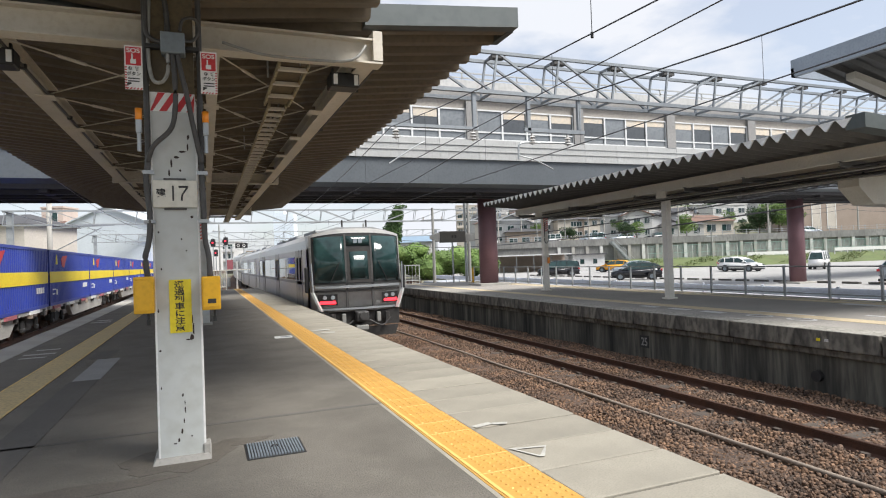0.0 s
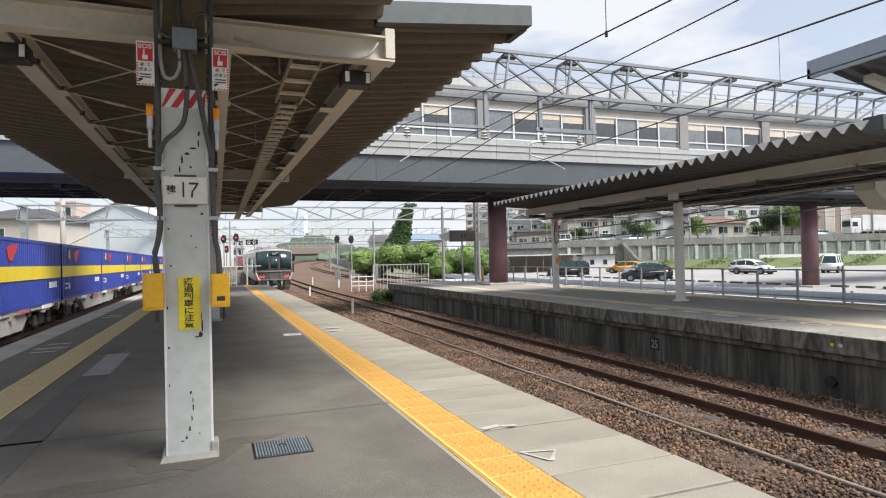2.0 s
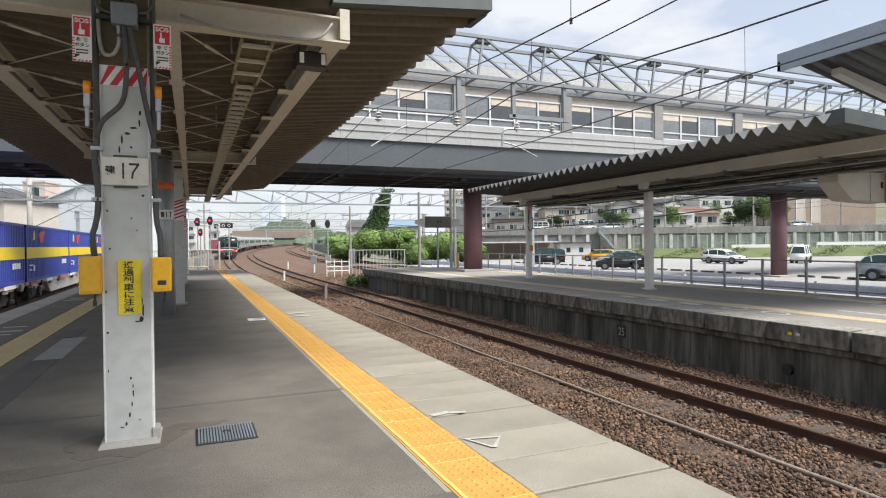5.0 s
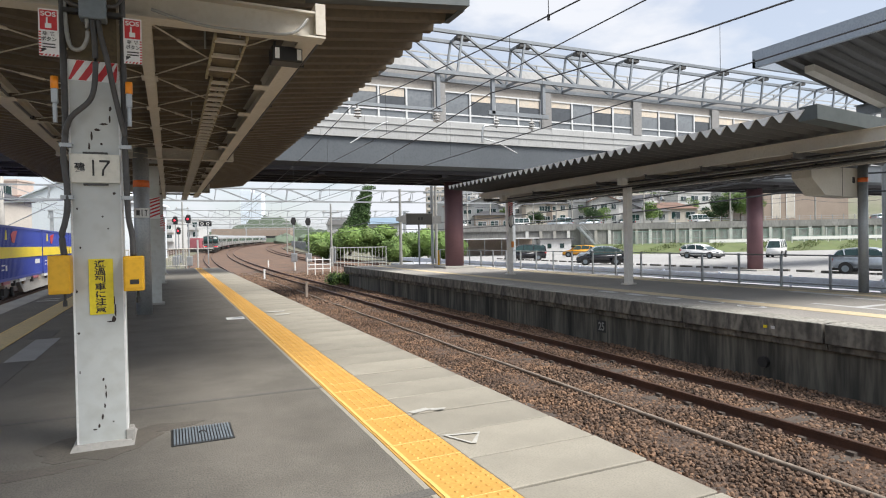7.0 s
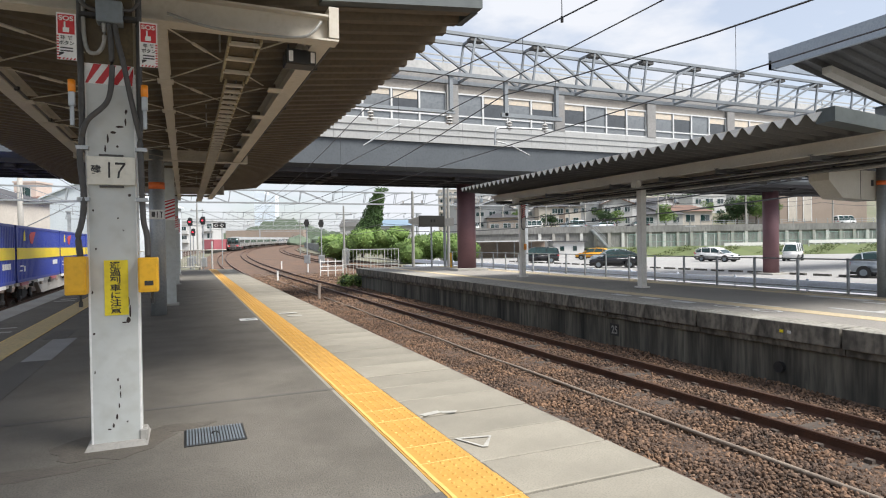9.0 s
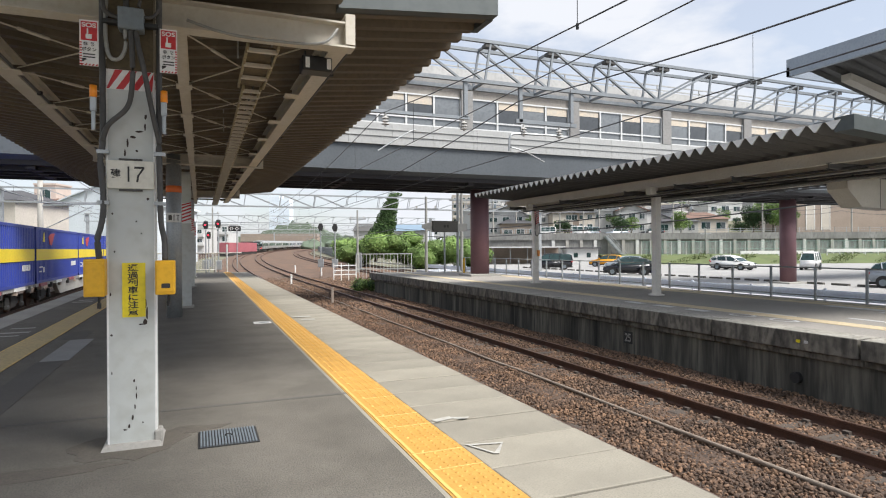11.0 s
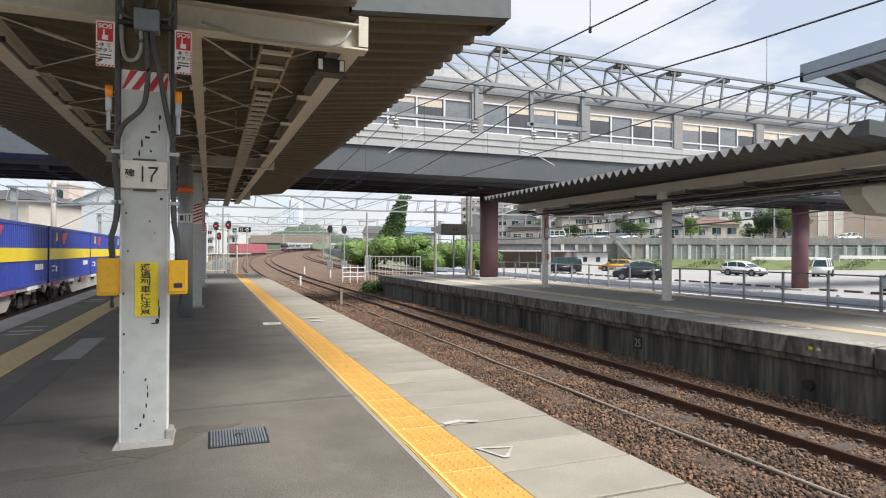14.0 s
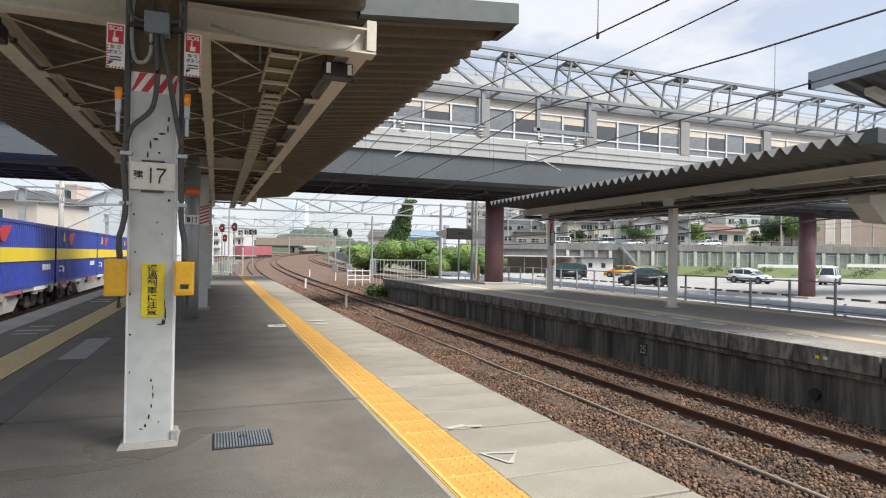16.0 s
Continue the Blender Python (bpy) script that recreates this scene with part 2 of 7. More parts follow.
# near black: the shade under the bridge deck is put into this colour
M["soffit"] = mat("shaded_soffit", (0.035, 0.03, 0.032), (0.022, 0.02, 0.022), 0.7, 0, 0.5, 6, 0.1)
M["glass"] = pane("glass", (0.10, 0.12, 0.13))
M["glass_dark"] = mat("glass_dark", (0.028, 0.06, 0.058), (0.02, 0.045, 0.045), 0.04, 0, 0.2, 2, 0.0, spec=0.5, c3=(0.01, 0.02, 0.02))
M["glass_hall"] = pane("glass_hall", (0.20, 0.215, 0.225))
M["glass_hall_dark"] = pane("glass_hall_dark", (0.07, 0.075, 0.08))
M["blind"] = mat("window_blind", (0.62, 0.52, 0.40), (0.50, 0.46, 0.40), 0.8, 0, 2, 10, 0.0)
M["wire"] = mat("wire", (0.10, 0.105, 0.11), (0.07, 0.07, 0.075), 0.5, 0.5, 4, 30, 0.0)
M["porcelain"] = mat("porcelain", (0.55, 0.54, 0.52), (0.45, 0.44, 0.42), 0.25, 0, 4, 30, 0.0)
M["steel_train"] = mat("brushed_stainless", (0.50, 0.50, 0.49), (0.42, 0.42, 0.415), 0.32, 0.35, 0.8, 22, 0.03, stretch=(1, 0.1, 1))
M["train_front"] = mat("train_front_grey", (0.38, 0.375, 0.36), (0.33, 0.325, 0.315), 0.35, 0.2, 1.5, 5, 0.0)
M["train_roof"] = mat("train_roof", (0.36, 0.37, 0.37), (0.28, 0.29, 0.29), 0.6, 0.2, 1.0, 15, 0.1)
M["train_dark"] = mat("train_underframe", (0.05, 0.048, 0.045), (0.035, 0.032, 0.03), 0.8, 0.1, 3, 15, 0.2)
M["tail"] = glow("tail_light", (1.0, 0.02, 0.03), 2.5)
M["cont_blue"] = mat("container_blue", (0.028, 0.055, 0.36), (0.022, 0.045, 0.30), 0.5, 0.05, 0.7, 12, 0.06, c3=(0.05, 0.07, 0.26), stretch=(1, 1, 0.3))
M["cont_yellow"] = mat("container_yellow", (0.88, 0.68, 0.02), (0.8, 0.6, 0.02), 0.5, 0, 0.7, 12, 0.02)
M["wagon"] = mat("wagon_grey", (0.46, 0.45, 0.42), (0.36, 0.345, 0.32), 0.65, 0.1, 1.0, 14, 0.1)
M["cont_red"] = mat("container_red", (0.40, 0.13, 0.15), (0.34, 0.10, 0.12), 0.6, 0, 1, 8, 0.05)
M["fence_metal"] = mat("fence_grey", (0.40, 0.42, 0.43), (0.32, 0.34, 0.35), 0.5, 0.4, 2, 20, 0.05)
M["guard"] = mat("guard_rail_white", (0.72, 0.76, 0.84), (0.64, 0.68, 0.76), 0.5, 0.0, 1, 12, 0.05)
M["leaf"] = mat("leaf_green", (0.165, 0.245, 0.06), (0.095, 0.16, 0.038), 0.75, 0, 0.6, 3, 0.0, per_piece=0.4, c3=(0.10, 0.185, 0.04))
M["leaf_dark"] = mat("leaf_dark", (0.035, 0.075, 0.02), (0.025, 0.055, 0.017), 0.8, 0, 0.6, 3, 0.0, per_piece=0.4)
M["leaf_mid"] = mat("leaf_ivy", (0.07, 0.125, 0.035), (0.045, 0.09, 0.025), 0.8, 0, 0.6, 3, 0.0, per_piece=0.4)
M["bark"] = mat("bark", (0.13, 0.10, 0.07), (0.08, 0.06, 0.045), 0.9, 0, 4, 20, 0.5)
M["ret_wall"] = mat("retaining_wall", (0.27, 0.268, 0.255), (0.16, 0.16, 0.152), 0.9, 0, 0.35, 4, 0.3, stretch=(1, 1, 0.35))
M["house_white"] = mat("house_white", (0.62, 0.62, 0.61), (0.53, 0.53, 0.52), 0.8, 0, 0.4, 6, 0.05)
M["house_cream"] = mat("house_cream", (0.56, 0.515, 0.45), (0.48, 0.44, 0.385), 0.8, 0, 0.4, 6, 0.05)
M["house_brown"] = mat("house_brown", (0.34, 0.275, 0.225), (0.28, 0.225, 0.185), 0.8, 0, 0.4, 6, 0.05)
M["house_grey"] = mat("house_grey", (0.48, 0.48, 0.47), (0.40, 0.40, 0.39), 0.8, 0, 0.4, 6, 0.05)
M["house_blue"] = mat("house_blue", (0.20, 0.28, 0.36), (0.17, 0.24, 0.31), 0.8, 0, 0.4, 6, 0.05)
M["roof_tile"] = mat("roof_tile_dark", (0.085, 0.085, 0.09), (0.055, 0.055, 0.06), 0.7, 0, 0.6, 6, 0.2)
M["roof_brown"] = mat("roof_tile_brown", (0.20, 0.12, 0.085), (0.14, 0.085, 0.065), 0.7, 0, 0.6, 6, 0.2)
M["net_green"] = mat("net_green", (0.30, 0.42, 0.37), (0.24, 0.36, 0.32), 0.8, 0, 0.6, 6, 0.1)
M["car_white"] = mat("car_white", (0.75, 0.75, 0.75), (0.70, 0.70, 0.70), 0.25, 0, 1, 8, 0.0, spec=0.7)
M["car_black"] = mat("car_black", (0.015, 0.017, 0.022), (0.012, 0.013, 0.018), 0.2, 0.1, 1, 8, 0.0, spec=0.7)
M["car_yellow"] = mat("car_yellow", (0.72, 0.33, 0.02), (0.66, 0.30, 0.02), 0.25, 0, 1, 8, 0.0, spec=0.7)
M["car_silver"] = mat("car_silver", (0.42, 0.47, 0.52), (0.38, 0.42, 0.47), 0.28, 0.4, 1, 8, 0.0, spec=0.7)
# distance haze is painted into these pale tower colours
M["tower"] = mat("hazy_tower", (0.74, 0.79, 0.86), (0.70, 0.76, 0.83), 0.9, 0, 0.05, 1, 0.0)
M["tower_band"] = mat("hazy_tower_band", (0.715, 0.768, 0.84), (0.68, 0.735, 0.81), 0.9, 0, 0.05, 1, 0.0)
M["hill"] = mat("hazy_hill", (0.40, 0.45, 0.44), (0.35, 0.40, 0.385), 0.95, 0, 0.02, 0.3, 0.0)


# ---------------------------------------------------------------- building helpers
def box(bm, x0, x1, y0, y1, z0, z1, m=None):
    v = [bm.verts.new(p) for p in ((x0, y0, z0), (x1, y0, z0), (x1, y1, z0), (x0, y1, z0), (x0, y0, z1), (x1, y0, z1), (x1, y1, z1), (x0, y1, z1))]
    if m is not None:
        for k in v:
            k.co = m @ k.co
    for f in ((3, 2, 1, 0), (4, 5, 6, 7), (0, 1, 5, 4), (1, 2, 6, 5), (2, 3, 7, 6), (3, 0, 4, 7)):
        bm.faces.new([v[i] for i in f])
    return v


def rbox(bm, x0, x1, y0, y1, z0, z1, r=0.01, seg=2):
    """A box with rounded edges."""
    v = box(bm, x0, x1, y0, y1, z0, z1)
    es = list({e for k in v for e in k.link_edges})
    bmesh.ops.bevel(bm, geom=es, offset=r, segments=seg, affect='EDGES', profile=0.5)


def rod(bm, a, b, r, seg=8, r2=None):
    """A round bar from a to b."""
    a, b = Vector(a), Vector(b)
    d = b - a
    q = d.to_track_quat('Z', 'Y').to_matrix()
    r2 = r if r2 is None else r2
    lo, hi = [], []
    for i in range(seg):
        c = Vector((math.cos(2 * math.pi * i / seg), math.sin(2 * math.pi * i / seg), 0))
        lo.append(bm.verts.new(a + q @ (c * r)))
        hi.append(bm.verts.new(b + q @ (c * r2)))
    for i in range(seg):
        j = (i + 1) % seg
        bm.faces.new((lo[i], lo[j], hi[j], hi[i]))
    bm.faces.new(lo[::-1])
    bm.faces.new(hi)


def bar(bm, a, b, w, h):
    """A square bar from a to b."""
    a, b = Vector(a), Vector(b)
    q = (b - a).to_track_quat('Y', 'Z').to_matrix().to_4x4()
    box(bm, -w / 2, w / 2, 0, (b - a).length, -h / 2, h / 2, Matrix.Translation(a) @ q)


def prism(bm, pts, axis, a, b):
    """A profile of 2D points swept along an axis from a to b (pts anticlockwise)."""
    def at(p, t):
        return {'x': (t, p[0], p[1]), 'y': (p[0], t, p[1]), 'z': (p[0], p[1], t)}[axis]
    lo = [bm.verts.new(at(p, a)) for p in pts]
    hi = [bm.verts.new(at(p, b)) for p in pts]
    k = len(pts)
    for i in range(k):
        j = (i + 1) % k
        bm.faces.new((lo[i], lo[j], hi[j], hi[i]))
    bm.faces.new(lo[::-1])
    bm.faces.new(hi)


def ibeam(w, h, t):
    """The profile of an I-beam, its middle at 0, 0."""
    a, b, c = w / 2, h / 2, t / 2
    return [(-a, -b), (a, -b), (a, -b + t), (c, -b + t), (c, b - t), (a, b - t), (a, b), (-a, b), (-a, b - t), (-c, b - t), (-c, -b + t), (-a, -b + t)]


def tube(bm, pts, r, seg=8):
    """A bent pipe through points."""
    pts = [Vector(p) for p in pts]
    rings = []
    for i, p in enumerate(pts):
        d = (pts[min(i + 1, len(pts) - 1)] - pts[max(i - 1, 0)]).normalized()
        q = d.to_track_quat('Z', 'Y').to_matrix()
        rings.append([bm.verts.new(p + q @ Vector((math.cos(2 * math.pi * k / seg) * r, math.sin(2 * math.pi * k / seg) * r, 0))) for k in range(seg)])
    for s, e in zip(rings, rings[1:]):
        for k in range(seg):
            bm.faces.new((s[k], s[(k + 1) % seg], e[(k + 1) % seg], e[k]))
    bm.faces.new(rings[0][::-1])
    bm.faces.new(rings[-1])


def smooth_path(pts, n=6):
    """Points along a curve through the given ones."""
    pts = [Vector(p) for p in pts]
    out = []
    for i in range(len(pts) - 1):
        p0, p1, p2, p3 = pts[max(i - 1, 0)], pts[i], pts[i + 1], pts[min(i + 2, len(pts) - 1)]
        for k in range(n):
            t = k / n
            out.append(0.5 * ((2 * p1) + (p2 - p0) * t + (2 * p0 - 5 * p1 + 4 * p2 - p3) * t * t + (3 * p1 - p0 - 3 * p2 + p3) * t ** 3))
    out.append(pts[-1])
    return out


def mesh_of(bm, name, material, shade=False):
    bmesh.ops.recalc_face_normals(bm, faces=bm.faces)
    me = bpy.data.meshes.new(name)
    bm.to_mesh(me)
    bm.free()
    me.materials.append(material)
    if shade:
        for p in me.polygons:
            p.use_smooth = True
    return me


def part(name, bm, material, parent=None, label="", shade=False):
    ob = new(name, mesh_of(bm, name, material, shade))
    ob.parent = parent
    if label:
        ob["label"] = label
    return ob


def thing(name, at=(0, 0, 0), label="", category="", group="", kind="", rz=0):
    ob = new(name)
    ob.empty_display_size = 0.1
    ob.matrix_basis = pose(*at, 0, 0, rz)
    return tagged(ob, label, category, group, kind)


def setting(name, bm, material, label="", category="", shade=False):
    return tagged(part(name, bm, material, None, "", shade), label, category, "", "structure")


def B():
    return bmesh.new()


def one_box(*a, r=0):
    bm = B()
    if r:
        rbox(bm, *a, r)
    else:
        box(bm, *a)
    return bm


def lettering(name, text, size, at, material, parent, vertical=False, wide=1.0, rz=0, line=0.88):
    """Text as flat raised mesh, standing up and facing -y; at is its middle."""
    cu = bpy.data.curves.new(name, 'FONT')
    cu.body = "\n".join(text) if vertical else text
    cu.size, cu.extrude, cu.align_x, cu.align_y = size, 0.0008, 'CENTER', 'CENTER'
    cu.space_line = line
    cu.offset = size * 0.022
    tmp = bpy.data.objects.new(name, cu)
    scene.collection.objects.link(tmp)
    me = bpy.data.meshes.new_from_object(tmp.evaluated_get(bpy.context.evaluated_depsgraph_get()))
    bpy.data.objects.remove(tmp)
    co = np.empty(len(me.vertices) * 3)
    me.vertices.foreach_get("co", co)
    co = co.reshape(-1, 3)
    if len(co):
        co[:, :2] -= (co[:, :2].max(0) + co[:, :2].min(0)) / 2
    me.vertices.foreach_set("co", co.ravel())
    me.transform(pose(*at, 90, 0, rz) @ Matrix.Diagonal((wide, 1, 1, 1)))
    me.materials.clear()
    me.materials.append(material)
    ob = new(name, me)
    ob.parent = parent
    return ob


# the line's gentle climb and its curve to the right
def rise(y):
    return 0.0105 * max(0.0, y - 50)


def bend(y):
    return max(0.0, y - 62) ** 2 / 1500.0


def heading(y):
    return -math.degrees(math.atan(2 * max(0.0, y - 62) / 1500.0))


# ---------------------------------------------------------------- ground and tracks
def build_ground():
    ys = [-80, -20, 0, 20, 50, 80, 120, 180, 260, 400, 700, 1500, 3000]
    xs = [-1500, -400, -120, -40, -16, 12, 20, 60, 120, 400, 1500]
    bm = B()
    rows = [[bm.verts.new((x, y, -1.62 + (rise(min(y, 420))))) for x in xs] for y in ys]
    for a, b in zip(rows, rows[1:]):
        for i in range(len(xs) - 1):
            bm.faces.new((a[i], a[i + 1], b[i + 1], b[i]))
    setting("ground", bm, M["ground"], "brown earth and weeds along the line", "ground")

    def strip(name, x0, x1, y0, y1, z, material, label, cat, step=6):
        b2 = B()
        n = max(2, int((y1 - y0) / step))
        prev = None
        for i in range(n + 1):
            y = y0 + (y1 - y0) * i / n
            cur = [b2.verts.new((x + bend(y), y, zz + rise(y))) for x, zz in ((x0, z - 0.3), (x0 + 0.15, z), (x1 - 0.15, z), (x1, z - 0.3))]
            if prev:
                for k in range(3):
                    b2.faces.new((prev[k], prev[k + 1], cur[k + 1], cur[k]))
            prev = cur
        return setting(name, b2, material, label, cat)

    strip("ballast_bed", -5.4, 2.9, -20, 40, -1.38, M["ballast_bed"], "brown stone ballast bed between two platforms", "ballast")
    strip("ballast_beyond", -6.2, 13.5, 40, 490, -1.38, M["ballast_far"], "rusty orange-brown ballast of the curving line", "ballast", 5)
    strip("ballast_freight", -19.5, -11.0, -20, 420, -1.42, M["ballast_bed"], "brown ballast under the freight track", "ballast")
    # car park and road
    b2 = B()
    box(b2, 14.2, 20.5, -30, 62, -1.5, -1.03)
    setting("road", b2, M["road"], "grey asphalt road beside the station fence", "road")
    b2 = B()
    box(b2, 20.9, 130, -40, 110, -1.5, -1.205)
    setting("car_park", b2, M["lot"], "pale grey asphalt car park", "pavement")


def track(x, y0, y1, near):
    """Two rails, fastened on sleepers."""
    th = thing("railway_track", (0, 0, 0), "rusty brown steel rails on worn sleepers in ballast", "track", "railway tracks", "structure")
    for side in (-1, 1):
        b1, b2 = B(), B()
        prof = [(-0.065, 0), (0.065, 0), (0.065, 0.018), (0.012, 0.04), (0.012, 0.125), (0.033, 0.135), (0.033, 0.16), (-0.033, 0.16), (-0.033, 0.135), (-0.012, 0.125), (-0.012, 0.04), (-0.065, 0.018)]
        ys = [y0]
        while ys[-1] < y1:
            ys.append(min(y1, ys[-1] + (6 if ys[-1] < 60 else 5)))
        rings, heads = [], []
        for y in ys:
            cx = x + side * 0.566 + bend(y)
            rings.append([b1.verts.new((cx + px, y, -1.38 + pz + rise(y))) for px, pz in prof])
            heads.append([b2.verts.new((cx + px, y, -1.2175 + rise(y))) for px in (-0.022, 0.022)])
        for r, s in zip(rings, rings[1:]):
            for k in range(12):
                b1.faces.new((r[k], r[(k + 1) % 12], s[(k + 1) % 12], s[k]))
        for r, s in zip(heads, heads[1:]):
            b2.faces.new((r[0], r[1], s[1], s[0]))
        b1.faces.new(rings[0])
        b1.faces.new(rings[-1])
        rl = part("rail", b1, M["rail"], th)
        part("rail_head", b2, M["rail_head"], rl, "worn running surface")
    me = None
    y = y0 + 0.3
    k = 0
    while y < min(y1, near):
        if me is None:
            bm = B()
            rbox(bm, -1.0, 1.0, -0.11, 0.11, -0.16, 0.0, 0.02, 1)
            for s in (-1, 1):
                for o in (-0.12, 0.12):
                    box(bm, s * 0.566 + o - 0.035, s * 0.566 + o + 0.035, -0.05, 0.05, 0, 0.045)
            me = mesh_of(bm, "sleeper", M["sleeper"])
        s = new("sleeper", me)
        s.parent = th
        s.matrix_basis = pose(x + bend(y), y, -1.365 + rise(y))
        y += 0.62
        k += 1
    return th


def stones(name, x0, x1, y0, y1, step, size, keep_out, seed, label):
    """Loose ballast: small angular stones, far too many to count."""
    rng = np.random.default_rng(seed)
    t = (1 + 5 ** 0.5) / 2
    iv = np.array([(-1, t, 0), (1, t, 0), (-1, -t, 0), (1, -t, 0), (0, -1, t), (0, 1, t), (0, -1, -t), (0, 1, -t), (t, 0, -1), (t, 0, 1), (-t, 0, -1), (-t, 0, 1)]) / 1.9
    fc = np.array([(0, 11, 5), (0, 5, 1), (0, 1, 7), (0, 7, 10), (0, 10, 11), (1, 5, 9), (5, 11, 4), (11, 10, 2), (10, 7, 6), (7, 1, 8), (3, 9, 4), (3, 4, 2), (3, 2, 6), (3, 6, 8), (3, 8, 9), (4, 9, 5), (2, 4, 11), (6, 2, 10), (8, 6, 7), (9, 8, 1)])
    gx, gy = np.meshgrid(np.arange(x0, x1, step), np.arange(y0, y1, step))
    p = np.stack([gx.ravel(), gy.ravel()], 1) + rng.uniform(-step * 0.5, step * 0.5, (gx.size, 2))
    for a, b in keep_out:
        p = p[(p[:, 0] < a) | (p[:, 0] > b)]
    n = len(p)
    s = size * rng.uniform(0.6, 1.45, (n, 1, 1)) * rng.uniform(0.55, 1.25, (n, 1, 3))
    v = iv[None] * s * rng.uniform(0.72, 1.2, (n, 12, 1))
    a = rng.uniform(0, 6.28, n)
    tilt = rng.uniform(-0.8, 0.8, n)
    c, d = np.cos(tilt)[:, None], np.sin(tilt)[:, None]
    y2, z2 = v[:, :, 1] * c - v[:, :, 2] * d, v[:, :, 1] * d + v[:, :, 2] * c
    c, d = np.cos(a)[:, None], np.sin(a)[:, None]
    x3, y3 = v[:, :, 0] * c - y2 * d, v[:, :, 0] * d + y2 * c
    z = -1.375 + rng.uniform(0, 0.02, n) + 0.03 * np.sin(p[:, 0] * 3.1) * np.sin(p[:, 1] * 1.7)
    co = np.stack([x3 + p[:, :1], y3 + p[:, 1:], z2 + z[:, None]], 2).reshape(-1, 3)
    tri = (fc[None] + (np.arange(n) * 12)[:, None, None]).reshape(-1, 3)
    me = bpy.data.meshes.new(name)
    me.from_pydata(co.tolist(), [], tri.tolist())
    me.materials.append(M["stone"])
    ob = new(name, me)
    return tagged(ob, label, "ballast", "", "stuff")


# ---------------------------------------------------------------- our platform
PY0, PY1 = -14.0, 37.3


def platform_near():
    bm = B()
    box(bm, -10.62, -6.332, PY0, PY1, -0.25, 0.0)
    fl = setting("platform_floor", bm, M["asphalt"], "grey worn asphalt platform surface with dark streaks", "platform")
    bm = B()
    box(bm, -10.9, -5.2, PY0, PY1 - 0.05, -1.7, -0.26)
    setting("platform_body", bm, M["wall_stained"], "dark stained concrete platform base", "platform")
    # bedding line at the inner side of the tactile paving
    bm = B()
    box(bm, -6.332, -6.302, PY0, PY1, -0.25, 0.002)
    setting("trim", bm, M["slab"], "thin mortar line beside the tactile paving", "trim")
    # old yellow line on the other side
    bm = B()
    box(bm, -9.92, -9.52, PY0, PY1, -0.05, 0.004)
    setting("yellow_line", bm, M["old_yellow"], "faded worn yellow safety line on asphalt", "line marking")
    for x in (-9.92, -9.54):
        bm = B()
        box(bm, x, x + 0.02, PY0, PY1, -0.05, 0.007)
        setting("line_edge", bm, M["line_yellow"], "thin pale yellow edge of the worn safety line", "line marking")
    for y0, y1, x0, x1, k in ((8.9, 10.75, -9.28, -8.98, "asphalt_light"), (10.8, 11.7, -9.42, -9.12, "asphalt_dark")):
        bm = B()
        box(bm, x0, x1, y0, y1, -0.05, 0.004)
        tagged(part("floor_patch", bm, M[k]), "rectangular asphalt repair patch in the platform", "floor patch", "", "structure")
    # seams and wet streaks in the asphalt
    for x0, x1, y0, y1 in ((-9.5, -6.3, 5.95, 6.0), (-9.3, -9.0, 5.0, 8.9), (-9.45, -6.3, 3.42, 3.5), (-9.5, -6.3, 20.0, 20.04)):
        bm = B()
        box(bm, x0, x1, y0, y1, -0.05, 0.003)
        tagged(part("floor_seam", bm, M["asphalt_dark"]), "dark seam in the asphalt platform", "floor seam", "", "structure")
    # dirt round the footing and streaks across the asphalt
    rng = random.Random(21)
    for cx, cy, a, b in ((-7.98, 5.1, 0.42, 0.3), (-8.5, 4.75, 0.55, 0.12), (-9.0, 4.72, 0.5, 0.1), (-7.55, 5.35, 0.22, 0.1)):
        bm = B()
        ps = []
        for k in range(18):
            w = 2 * math.pi * k / 18
            f = rng.uniform(0.7, 1.15)
            ps.append((cx + a * f * math.cos(w), cy + b * f * math.sin(w)))
        prism(bm, ps, 'z', -0.03, 0.0025 + 0.0004 * rng.random())
        tagged(part("floor_stain", bm, M["asphalt_wet"]), "dark brown dirt stain on the asphalt platform", "floor stain", "", "structure")
    # drain cover
    g = thing("drain_cover", (-7.343, 5.045, 0), "dark ribbed steel drain cover set in the asphalt", "drain cover")
    bm = B()
    box(bm, -0.195, 0.195, -0.19, 0.19, -0.02, 0.006)
    part("frame", bm, M["dark_metal"], g)
    for i in range(19):
        bm = B()
        x = -0.175 + i * 0.0194
        box(bm, x - 0.0055, x + 0.0055, -0.175, 0.175, 0.0, 0.014)
        part("rib", bm, M["box_grey"], g)
    bm = B()
    tube(bm, smooth_path([(-0.02, 0, 0.012), (-0.015, 0, 0.026), (0.015, 0, 0.026), (0.02, 0, 0.012)]), 0.004, 6)
    part("handle", bm, M["black"], g)
    # pale marker tile
    t = thing("marker_tile", (-6.5, 11.73, 0), "pale blue-white glazed marker tile in the platform", "marker tile")
    bm = B()
    rbox(bm, -0.15, 0.15, -0.15, 0.15, -0.02, 0.006, 0.004, 1)
    part("tile", bm, M["white"], t)
    bm = B()
    box(bm, -0.05, 0.12, -0.06, 0.06, 0.0, 0.008)
    part("symbol", bm, M["box_grey"], t)


